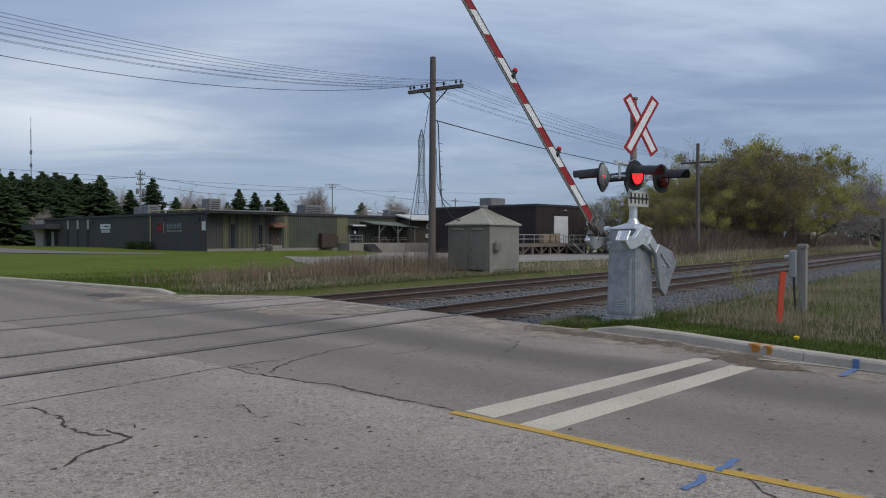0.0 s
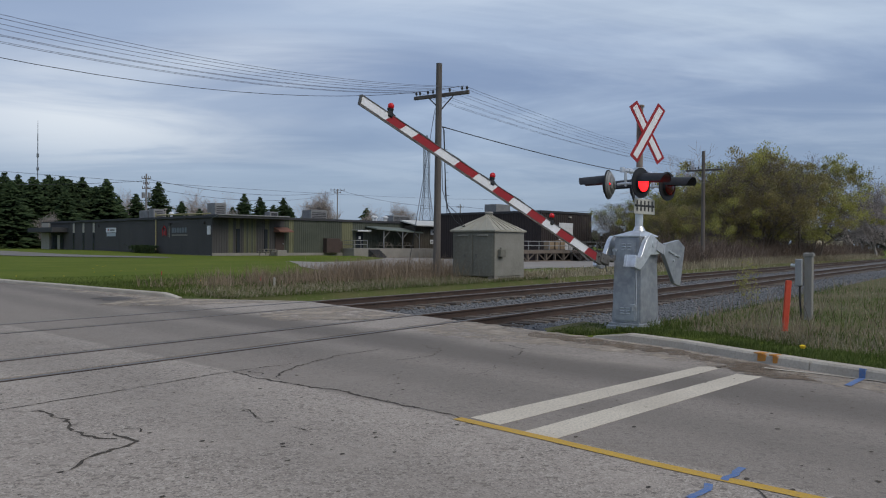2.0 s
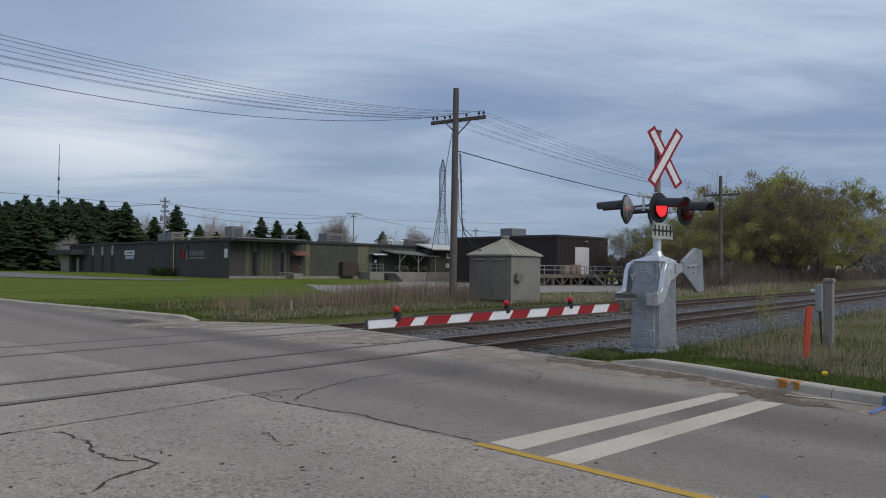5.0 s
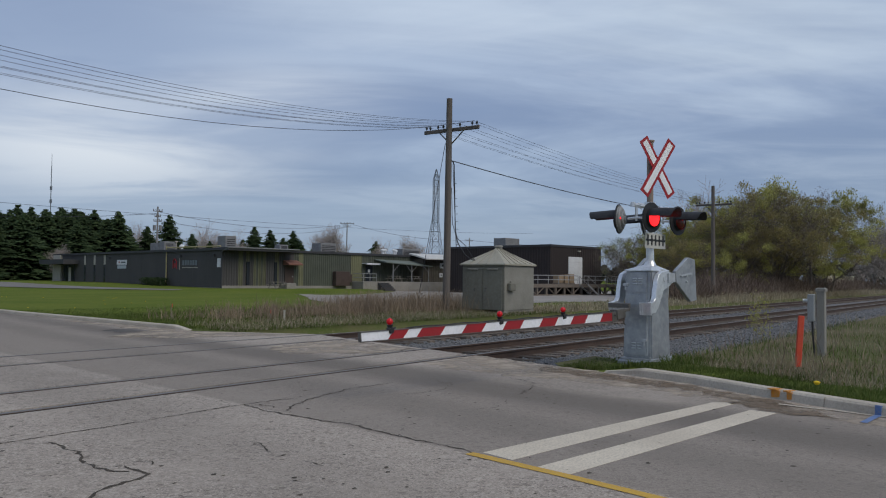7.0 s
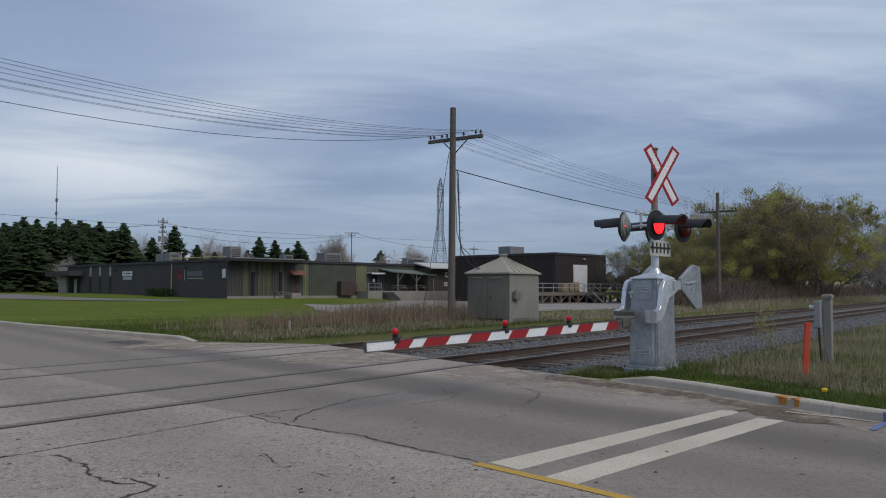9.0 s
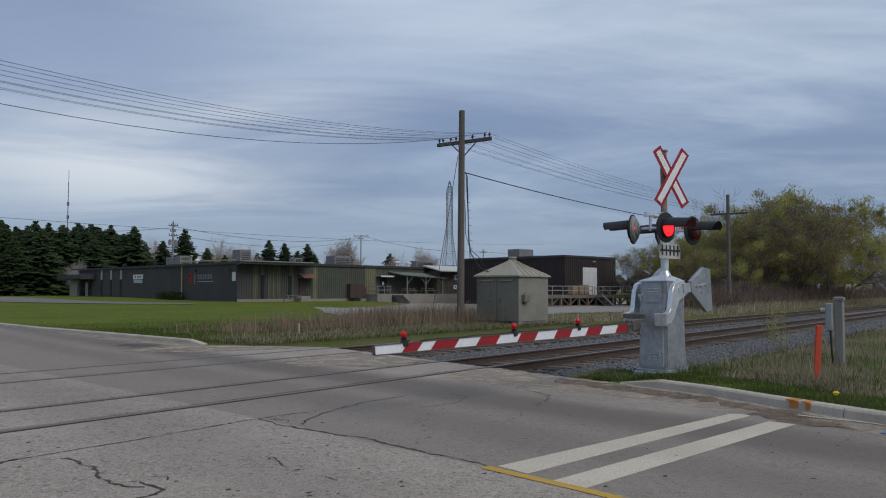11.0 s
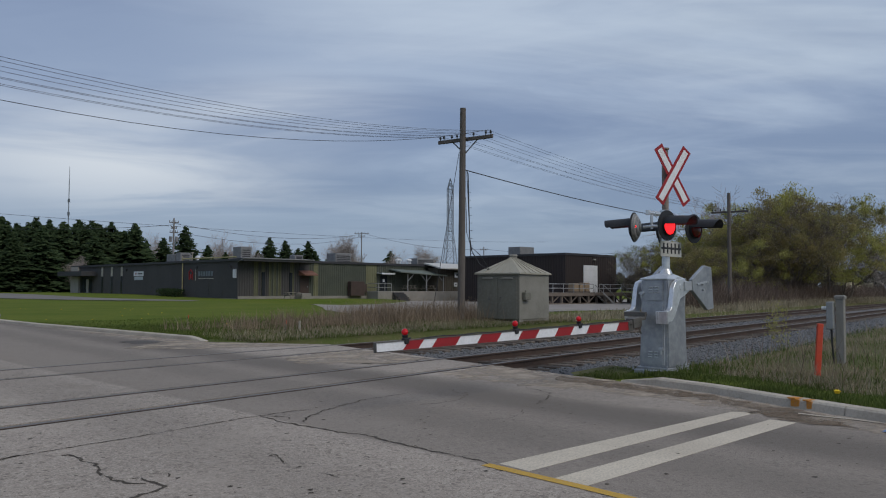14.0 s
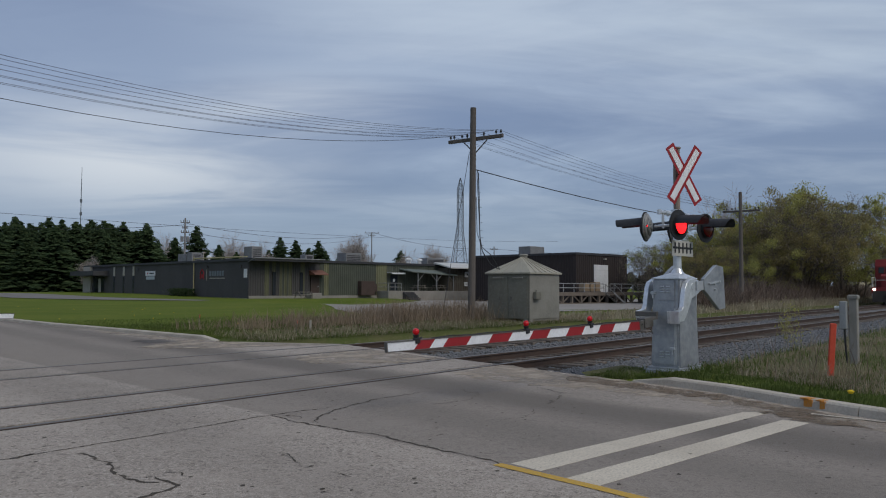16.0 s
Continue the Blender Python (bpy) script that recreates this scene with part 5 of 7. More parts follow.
def build_annex():
    """Lower brown annex with a pale sloping roof and a white door."""
    an = thing("annex", Matrix.Translation(C) @ pose(0, 0, 0, 0, 0, -8), "low olive-brown annex with pale roof and white door", "annex")
    brown = M("annex_siding", (0.120, 0.105, 0.082), (0.10, 0.088, 0.07), rough=0.8)
    P1("wall", an, brown, 29.6, 41.5, -2.0, 0.0, -0.6, 4.2)
    ribbed("siding_sheet", an, brown, 29.6, 41.5, 0.5, 4.2, -2.0, 0.35)
    bm = bmesh.new()
    v = [bm.verts.new(p) for s in (28.8, 36.6) for p in ((s, -3.4, 4.05), (s, -3.4, 4.2), (s, 0.0, 4.95), (s, 0.0, 4.75))]
    for q in ((0, 1, 2, 3), (7, 6, 5, 4), (0, 4, 5, 1), (1, 5, 6, 2), (3, 7, 4, 0), (2, 6, 7, 3)):
        bm.faces.new([v[i] for i in q])
    part("roof", solid(bm), M("pale_roof", (0.55, 0.54, 0.50), (0.48, 0.47, 0.44), rough=0.6), an, "pale sheet-metal lean-to roof")
    P1("corner_post", an, cream, 33.75, 33.95, -2.12, -2.0, 0.2, 4.1)
    P1("white_door", an, white_metal, 35.45, 37.0, -2.12, -2.0, 0.62, 3.55, label="white overhead door")
    for s, z, sz in ((33.2, 3.3, 0.75), (35.05, 3.3, 0.6), (32.95, 1.95, 0.55)):
        b_ = P1("notice_board", an, white_metal, s - sz / 2, s + sz / 2, -2.16, -2.0, z - sz / 2, z + sz / 2)
        P1("notice_mark", b_, red_paint if sz > 0.9 else fascia, s - sz / 5, s + sz / 5, -2.175, -2.16, z - sz / 5, z + sz / 5)
    bm = bmesh.new()
    rod(bm, (33.8, -2.5, 0), (33.8, -2.5, 0.9), 0.05, seg=8)
    rod(bm, (33.8, -2.5, 0.9), (33.2, -2.5, 1.4), 0.05, seg=8)
    part("pipe", bm, fascia, an)
    # canopy on posts over the tables
    can = thing("canopy", Matrix.Translation(C) @ pose(0, 0, 0, 0, 0, -8), "flat grey-green canopy on steel posts over picnic tables", "canopy")
    bm = bmesh.new()
    v = [bm.verts.new((s, d, z + t)) for t in (0, 0.14) for s, d, z in ((22.4, -2.5, 3.45), (22.4, 0, 3.85), (30.9, 0, 3.7), (30.9, -2.5, 3.05))]
    for q in ((3, 2, 1, 0), (4, 5, 6, 7), (0, 1, 5, 4), (1, 2, 6, 5), (2, 3, 7, 6), (3, 0, 4, 7)):
        bm.faces.new([v[i] for i in q])
    part("canopy_roof", solid(bm), M("canopy_green", (0.16, 0.18, 0.155), (0.13, 0.15, 0.13), rough=0.7), can)
    for s in (23.8, 27.2, 30.4):
        bm = bmesh.new()
        rod(bm, (s, -2.25, 1.0), (s, -2.25, 3.3), 0.06, seg=8)
        part("post", bm, grey_metal, can)
    for s0, s1 in ((23.8, 24.9), (27.2, 26.1), (27.2, 28.3), (30.4, 29.2)):
        bm = bmesh.new()
        rod(bm, (s0, -2.25, 2.3), (s1, -2.25, 3.3), 0.04, seg=6)
        part("brace", bm, grey_metal, can)


def picnic_table(m, label):
    t = thing("picnic_table", m, label, "picnic table", "picnic tables")
    wood = M("grey_picnic_wood", (0.26, 0.235, 0.20), (0.2, 0.18, 0.155), rough=0.9)
    for i in range(4):
        bm = bmesh.new()
        box(bm, (0, -0.27 + 0.18 * i, 0.74), (1.9, 0.16, 0.05), bevel=0.006)
        part("tabletop_board", bm, wood, t)
    for s in (-1, 1):
        bm = bmesh.new()
        box(bm, (0, s * 0.72, 0.44), (1.9, 0.26, 0.05), bevel=0.006)
        part("bench_board", bm, wood, t)
        bm = bmesh.new()
        beam(bm, (s * 0.7, -0.75, 0.0), (s * 0.7, -0.2, 0.74), 0.06, 0.09)
        beam(bm, (s * 0.7, 0.75, 0.0), (s * 0.7, 0.2, 0.74), 0.06, 0.09)
        beam(bm, (s * 0.7, -0.8, 0.40), (s * 0.7, 0.8, 0.40), 0.06, 0.09)
        part("trestle", bm, wood, t)
    return t


def build_wing():
    """Taller brown-black wing with a loading dock."""
    k = Vector((81.6, 44.7, 0))
    m = Matrix.Translation(k) @ pose(0, 0, 0, 0, 0, -8)
    w = thing("warehouse", m, "tall brown-black warehouse with a white dock door", "warehouse")
    P1("wall", w, brown_black, 0, 10.5, 0, 17.0, -0.6, 5.5)
    P1("roof", w, roof_grey, -0.05, 10.55, -0.05, 17.05, 5.5, 5.56)
    P1("roof_edge", w, fascia, -0.12, 10.6, -0.12, 0.0, 5.36, 5.62)
    P1("roof_edge", w, fascia, -0.12, 0.0, 0.0, 17.0, 5.36, 5.62)
    ribbed("siding_sheet", w, brown_black, 0, 10.5, -0.3, 5.36, -0.004, 0.4)
    ribbed("siding_sheet", w, brown_black, 0, 17.0, -0.3, 5.36, -0.004, 0.4, axis_="v")
    d = P1("dock_door", w, white_metal, 3.45, 6.3, -0.12, -0.05, 1.0, 4.25, label="white overhead dock door")
    for i in range(1, 5):
        P1("door_seam", d, M("seam_grey", (0.5, 0.5, 0.5), (0.46, 0.46, 0.46)), 3.45, 6.3, -0.126, -0.12, 1.0 + 0.65 * i, 1.015 + 0.65 * i)
    P1("wall_lamp", w, cream, 5.4, 5.8, -0.3, -0.05, 4.9, 5.05)
    P1("roof_unit", w, hvac_grey, 2.6, 5.4, 9.0, 11.0, 5.56, 6.75, label="grey sheet-metal roof unit", bevel=0.04)
    # timber dock with railings and steps
    dock = thing("loading_dock", m, "weathered timber loading dock with railings and steps", "loading dock")
    timber = M("dock_timber", (0.175, 0.145, 0.12), (0.13, 0.108, 0.09), (0.22, 0.19, 0.165), s1=1, s2=12, rough=0.9)
    P1("deck", dock, timber, -8.0, 14, -3.0, -0.2, 0.85, 1.0)
    for i in range(14):
        P1("post", dock, timber, -8 + i * 1.67, -7.78 + i * 1.67, -2.95, -2.7, -0.6, 0.85)
        if i < 13:
            bm = bmesh.new()
            beam(bm, (-7.9 + i * 1.67, -2.85, -0.15 if i % 2 else 0.8), (-6.4 + i * 1.67, -2.85, 0.8 if i % 2 else -0.15), 0.08, 0.14, up=(0, 1, 0))
            part("brace", bm, timber, dock)
    P1("beam", dock, timber, -8, 14, -3.02, -2.9, 0.62, 0.85)
    P1("sill_beam", dock, timber, -8, 14, -3.0, -2.9, -0.28, -0.14)
    for a_, b_ in ((-8.0, 1.4), (2.6, 7.2), (8.4, 14.0)):
        bm = bmesh.new()
        n_ = max(2, int((b_ - a_) / 1.7))
        for i in range(n_ + 1):
            s = a_ + (b_ - a_) * i / n_
            rod(bm, (s, -2.9, 1.0), (s, -2.9, 1.95), 0.045, seg=6)
        for z in (1.48, 1.95):
            rod(bm, (a_, -2.9, z), (b_, -2.9, z), 0.045, seg=6)
        part("railing", bm, grey_metal, dock, "grey tube railing")
    for s in (1.5, 7.3):
        for i in range(7):
            P1("step", dock, timber, s + 0.3 * i, s + 0.35 + 0.3 * i, -4.2, -3.05, 0.84 - 0.18 * i, 0.90 - 0.18 * i)
        for d in (-4.2, -3.05):
            bm = bmesh.new()
            beam(bm, (s, d, 0.95), (s + 2.3, d, -0.35), 0.06, 0.22)
            rod(bm, (s, d, 1.9), (s + 2.3, d, 0.6), 0.04, seg=6)
            rod(bm, (s, d, 0.9), (s, d, 1.9), 0.04, seg=6)
            rod(bm, (s + 2.2, d, -0.3), (s + 2.2, d, 0.66), 0.04, seg=6)
            part("stair_rail", bm, grey_metal, dock)
    for s, h in ((-0.6, 0.9), (0.5, 0.75), (1.5, 1.0)):
        cr = thing("pallet_load", m @ pose(s, -1.6, 1.0), "brown pallet load on the dock", "pallet", "pallet loads")
        bm = bmesh.new()
        box(bm, (0, 0, 0.07), (0.95, 0.95, 0.14), bevel=0.01)
        part("pallet", bm, timber, cr)
        bm = bmesh.new()
        box(bm, (0, 0, 0.14 + h / 2), (0.85, 0.85, h), bevel=0.02)
        part("load", bm, M("cardboard", (0.30, 0.22, 0.14), (0.25, 0.185, 0.12)), cr)


build_factory()
build_annex()
FM = Matrix.Translation(C) @ pose(0, 0, 0, 0, 0, -8)
picnic_table(FM @ pose(24.9, -1.3, 1.0), "weathered picnic table under the canopy")
picnic_table(FM @ pose(28.4, -1.3, 1.0), "weathered picnic table under the canopy")
picnic_table(FM @ pose(5.2, -3.2, 0.13), "weathered picnic table on the grass by the factory")
bm = bmesh.new()
B(bm, 6.9, 8.2, -2.6, -1.2, -0.2, 0.75, bevel=0.03)
ob = part("concrete_block", bm, pale_conc)
ob.matrix_basis = FM
tagged(ob, "square pale concrete block by the factory wall", "concrete block")
build_wing()

# ---- signal hut ----
def build_hut():
    m = pose(27.75, 17.35, 0.0)
    h = thing("signal_hut", m, "grey-green steel signal hut with a hipped roof", "signal hut")
    steel = M("hut_steel", (0.185, 0.176, 0.140), (0.145, 0.138, 0.112), (0.24, 0.23, 0.19), s1=1.2, s2=9, rough=0.65, metal=0.1, bump=0.06)
    # paler copy of the hut steel, the south side's sunlight in its colour
    pale = M("hut_steel_lit", (0.265, 0.252, 0.215), (0.20, 0.19, 0.160), (0.32, 0.305, 0.27), s1=1.1, s2=9, rough=0.6, metal=0.1, bump=0.06)
    W, D, Hh = 2.42, 2.10, 2.05
    bm = bmesh.new()
    box(bm, (W / 2, D / 2, 0.14 + (Hh - 0.14) / 2), (W, D, Hh - 0.14), bevel=0.015)
    body = part("body", bm, steel, h)
    for x in (0.15, W - 0.15):
        for y in (0.15, D - 0.15):
            bm = bmesh.new()
            box(bm, (x, y, 0.04), (0.3, 0.3, 0.24), bevel=0.01)
            part("footing", bm, pale_conc, h)
    bm = bmesh.new()
    for y in (0.05, D - 0.05):
        beam(bm, (0, y, 0.12), (W, y, 0.12), 0.08, 0.10)
    part("skid", bm, steel, h)
    # two door leaves on the west face, hoods over them
    for y0, y1 in ((0.10, 1.02), (1.08, 2.0)):
        bm = bmesh.new()
        box(bm, (-0.012, (y0 + y1) / 2, 1.03), (0.03, y1 - y0, 1.72), bevel=0.008)
        d = part("door", bm, steel, h)
        bm = bmesh.new()
        box(bm, (-0.04, (y0 + y1) / 2, 1.86), (0.08, 0.52, 0.07), bevel=0.01)
        part("vent_hood", bm, pale, d, "small pale vent hood")
        bm = bmesh.new()
        rod(bm, (-0.05, y0 + (0.78 if y0 < 0.5 else 0.38), 0.95), (-0.05, y0 + (0.78 if y0 < 0.5 else 0.38), 1.08), 0.02, seg=8)
        box(bm, (-0.035, y0 + (0.78 if y0 < 0.5 else 0.38), 1.0), (0.03, 0.06, 0.14))
        part("handle", bm, dark_steel, d)
    # south face panel in the lighter, sunlit tone; fuse box
    bm = bmesh.new()
    box(bm, (W / 2, -0.006, 1.08), (W - 0.04, 0.012, Hh - 0.22), bevel=0.003)
    part("side_panel", bm, pale, h, "weathered side panel, paler with sunlight put into its colour")
    bm = bmesh.new()
    box(bm, (0.42, -0.10, 1.12), (0.40, 0.18, 0.32), bevel=0.02)
    box(bm, (0.68, -0.06, 1.16), (0.10, 0.10, 0.14), bevel=0.01)
    rod(bm, (0.42, -0.06, 1.28), (0.42, -0.06, 1.36), 0.03, seg=8)
    part("fuse_box", bm, steel, h, "grey fuse box on the side")
    # hipped roof with raised seams
    ov = 0.09
    e0 = [(-ov, -ov), (W + ov, -ov), (W + ov, D + ov), (-ov, D + ov)]
    r0, r1 = (W * 0.42, D / 2), (W * 0.58, D / 2)
    bm = bmesh.new()
    lo = [bm.verts.new((*p, Hh - 0.03)) for p in e0]
    md = [bm.verts.new((*p, Hh + 0.03)) for p in e0]
    a_, b_ = bm.verts.new((*r0, 2.76)), bm.verts.new((*r1, 2.76))
    for i in range(4):
        j = (i + 1) % 4
        bm.faces.new((lo[i], lo[j], md[j], md[i]))
    bm.faces.new((md[0], md[1], b_, a_))
    bm.faces.new((md[1], md[2], b_))
    bm.faces.new((md[2], md[3], a_, b_))
    bm.faces.new((md[3], md[0], a_))
    bm.faces.new(lo[::-1])
    tan = M("hut_roof", (0.36, 0.335, 0.265), (0.30, 0.28, 0.225), (0.42, 0.40, 0.33), s1=1.5, s2=20, rough=0.6, metal=0.1, bump=0.05)
    rf = part("roof", solid(bm), tan, h, "pale tan hipped metal roof")
    n_ = 6
    for i in range(1, n_):
        f = i / n_
        top = Vector((r0[0] + (r1[0] - r0[0]) * f, D / 2, 2.77))
        bot = Vector((-ov + (W + 2 * ov) * f, -ov, Hh + 0.04))
        bm = bmesh.new()
        beam(bm, bot, top, 0.05, 0.05)
        part("seam", bm, tan, rf)
    for i in range(1, 5):
        f = i / 5
        bm = bmesh.new()
        beam(bm, (-ov, -ov + (D + 2 * ov) * f, Hh + 0.035), (r0[0], D / 2, 2.765), 0.03, 0.03)
        part("seam", bm, tan, rf)
    bm = bmesh.new()
    rod(bm, (W / 2, D / 2, 2.72), (W / 2, D / 2, 2.84), 0.16, seg=12)
    rod(bm, (W / 2, D / 2, 2.84), (W / 2, D / 2, 2.90), 0.21, 0.15, seg=12)
    part("roof_vent", bm, pale, h)


build_hut()

# ---- poles, wires, masts ----
pole_wood = M("pole_timber", (0.135, 0.118, 0.105), (0.10, 0.087, 0.078), (0.19, 0.17, 0.155), s1=1.2, s2=18, rough=0.95, bump=0.3, bs=14, stretch=(3, 3, 0.35))
glass_ins = M("insulator_glass", (0.05, 0.055, 0.06), (0.04, 0.04, 0.045), rough=0.2, bump=0)
wire_mat = M("wire_dark", (0.045, 0.045, 0.05), (0.05, 0.05, 0.055), rough=0.6, bump=0)


def line_pole(x, y, h, arm_z, lean=0.0, arms=True):
    p = thing("utility_pole", pose(x, y, 0, lean, 0, 0), "weathered timber pole with one crossarm of insulators", "utility pole", "utility poles")
    bm = bmesh.new()
    rod(bm, (0, 0, -0.4), (0, 0, h), 0.165, 0.125, seg=14)
    part("shaft", bm, pole_wood, p)
    bm = bmesh.new()
    box(bm, (0.16, 0, arm_z), (0.11, 2.85, 0.15), bevel=0.012)
    part("crossarm", bm, pole_wood, p)
    for s in (-1, 1):
        bm = bmesh.new()
        beam(bm, (0.17, s * 0.62, arm_z - 0.08), (0.15, 0, arm_z - 0.62), 0.02, 0.05)
        part("brace", bm, dark_steel, p)
    for yy in (-1.32, -1.08, -0.45, 0.42, 0.70, 1.12, 1.32):
        bm = bmesh.new()
        rod(bm, (0.16, yy, arm_z + 0.07), (0.16, yy, arm_z + 0.16), 0.018, seg=6)
        rod(bm, (0.16, yy, arm_z + 0.14), (0.16, yy, arm_z + 0.20), 0.045, 0.055, seg=10)
        rod(bm, (0.16, yy, arm_z + 0.20), (0.16, yy, arm_z + 0.27), 0.045, 0.028, seg=10)
        part("insulator", bm, glass_ins, p)
    return p


INS = (-1.32, -1.08, -0.45, 0.42, 0.70, 1.12, 1.32)
line_pole(27.0, 19.75, 9.1, 7.78, 0.4)
line_pole(62.3, 19.75, 8.95, 7.48)
line_pole(97.6, 19.9, 8.9, 7.45)
line_pole(-8.3, 19.75, 9.1, 7.7)


def wire(p, q, sag, r, name, label, n_=24):
    p, q = Vector(p), Vector(q)
    bm = bmesh.new()
    pts = []
    for i in range(n_ + 1):
        f = i / n_
        v = p.lerp(q, f)
        v.z -= 4 * sag * f * (1 - f)
        pts.append(v)
    side = (q - p).cross(Vector((0, 0, 1))).normalized()
    upw = side.cross((q - p).normalized())
    rings = [[bm.verts.new(c + side * (r * math.cos(k * math.pi / 2)) + upw * (r * math.sin(k * math.pi / 2))) for k in range(4)] for c in pts]
    for g0, g1 in zip(rings, rings[1:]):
        for k in range(4):
            bm.faces.new((g0[k], g0[(k + 1) % 4], g1[(k + 1) % 4], g1[k]))
    tagged(part(name, bm, wire_mat), label, "wire", "overhead wires")


for i, yy in enumerate(INS + (-0.2,)):
    jig = (0.0, 0.05, -0.04, 0.03, -0.05, 0.02, 0.0, 0.06, -0.02)[i]
    wire((-8.14, 19.75 + yy, 7.93), (27.16, 19.75 + yy, 8.02), 1.44 + jig * 0.5, 0.0055, "line_wire", "thin dark telegraph wire between poles")
    wire((27.16, 19.75 + yy, 8.02), (62.46, 19.75 + yy, 7.72), 0.38 + jig, 0.006, "line_wire", "thin dark telegraph wire between poles")
    wire((62.46, 19.75 + yy, 7.72), (97.76, 19.9 + yy, 7.69), 0.7, 0.007, "line_wire", "thin dark telegraph wire between poles", 12)
wire((-8.3, 18.4, 7.7), (27.0, 18.4, 8.02), 2.30, 0.008, "line_wire", "thicker dark cable below the telegraph wires")
wire((27.0, 19.6, 6.45), (62.3, 19.6, 6.45), 0.38, 0.022, "cable", "thick black cable slung between poles")
# guy wire, riser pipe with pegs
wire((26.95, 19.85, 7.2), (26.25, 20.75, 0.15), 0.0, 0.012, "guy_wire", "steel guy wire beside the pole", 2)
riser = thing("cable_riser", pose(27.14, 19.60, 0), "black cables dropping from the pole to the hut", "cable")
bm = bmesh.new()
pts = [(0.0, 0.0, 6.45), (0.08, -0.03, 6.3), (0.12, -0.04, 5.4), (0.16, -0.06, 3.6), (0.25, -0.12, 3.0), (0.50, -0.35, 2.45), (0.66, -0.55, 2.28), (0.80, -0.72, 2.20)]
for p, q in zip(pts, pts[1:]):
    rod(bm, p, q, 0.022, seg=6)
part("drop_cable", bm, black, riser)
bm = bmesh.new()
pts = [(0.05, 0.06, 5.3), (0.10, 0.05, 3.8), (0.28, -0.05, 3.2), (0.52, -0.35, 2.85), (0.74, -0.55, 2.4), (0.85, -0.7, 2.15)]
for p, q in zip(pts, pts[1:]):
    rod(bm, p, q, 0.014, seg=6)
part("drop_cable", bm, black, riser)


def lattice_tower():
    x, y = polar(37.0, 300)
    t = thing("lattice_tower", pose(x, y, 0, 0, 0, 20), "grey steel lattice transmission tower in the distance", "tower")
    st = M("tower_steel", (0.14, 0.16, 0.185), (0.12, 0.135, 0.16), rough=0.8)
    H_ = 43.2
    w = lambda z: 3.4 - 2.42 * z / 23 if z < 23 else (0.98 if z < 39 else 0.98 - 0.88 * (z - 39) / 4.2)
    corner = lambda i, z: ((1, 1, -1, -1)[i] * w(z), (1, -1, -1, 1)[i] * w(z), z)
    lv = [0, 6, 11, 15.5, 19.5, 23, 25.7, 28.4, 31.1, 33.8, 36.5, 39, 41.2, H_]
    for i in range(4):
        bm = bmesh.new()
        rings = []
        for z in lv:
            a, b, _ = corner(i, z)
            rings.append([bm.verts.new((a + p * 0.10, b + q * 0.10, z)) for p, q in ((1, 0), (0, 1), (-1, 0), (0, -1))])
        for r0, r1 in zip(rings, rings[1:]):
            for k in range(4):
                bm.faces.new((r0[k], r0[(k + 1) % 4], r1[(k + 1) % 4], r1[k]))
        part("leg", bm, st, t)
        bm = bmesh.new()
        j = (i + 1) % 4
        for z0, z1 in zip(lv, lv[1:]):
            rod(bm, corner(i, z0), corner(j, z1), 0.06, seg=4, caps=False)
            rod(bm, corner(j, z0), corner(i, z1), 0.06, seg=4, caps=False)
            rod(bm, corner(i, z1), corner(j, z1), 0.06, seg=4, caps=False)
        part("bracing", bm, st, t)
    for z in (23, 31.1, 39):
        bm = bmesh.new()
        rod(bm, (-1.4, 0, z), (1.4, 0, z), 0.15, seg=4)
        part("crossarm", bm, st, t)


lattice_tower()


def pegged_mast():
    """Tall slim mast with step pegs, leaning a little, far behind the hut."""
    foot, head = Vector((*polar(35.36, 150), 0)), Vector((*polar(35.80, 150), 23.4))
    t = thing("steel_mast", Matrix.Translation(foot), "slim dark steel mast with pegs", "mast")
    bm = bmesh.new()
    rod(bm, (0, 0, 0), head - foot, 0.09, 0.06, seg=6)
    part("shaft", bm, wire_mat, t)
    aside = Vector((math.sin(radians(35.5)), -math.cos(radians(35.5)), 0.04))
    for i in range(10):
        bm = bmesh.new()
        c = (head - foot) * (0.28 + 0.062 * i)
        rod(bm, c, c + aside * 0.55, 0.045, seg=4)
        part("peg", bm, wire_mat, t)


pegged_mast()


def radio_mast():
    x, y = polar(62.93, 400)
    t = thing("radio_mast", pose(x, y, 0), "thin distant radio mast", "mast")
    bm = bmesh.new()
    rod(bm, (0, 0, 0), (0, 0, 51), 0.22, 0.16, seg=6)
    rod(bm, (0, 0, 51), (0, 0, 56.5), 0.10, seg=5)
    for z in (20, 34, 40):
        rod(bm, (0, 0, z), (0, 0, z + 1.6), 0.5, seg=6)
    part("shaft", bm, M("tower_steel", (0.2, 0.21, 0.23)), t)


radio_mast()


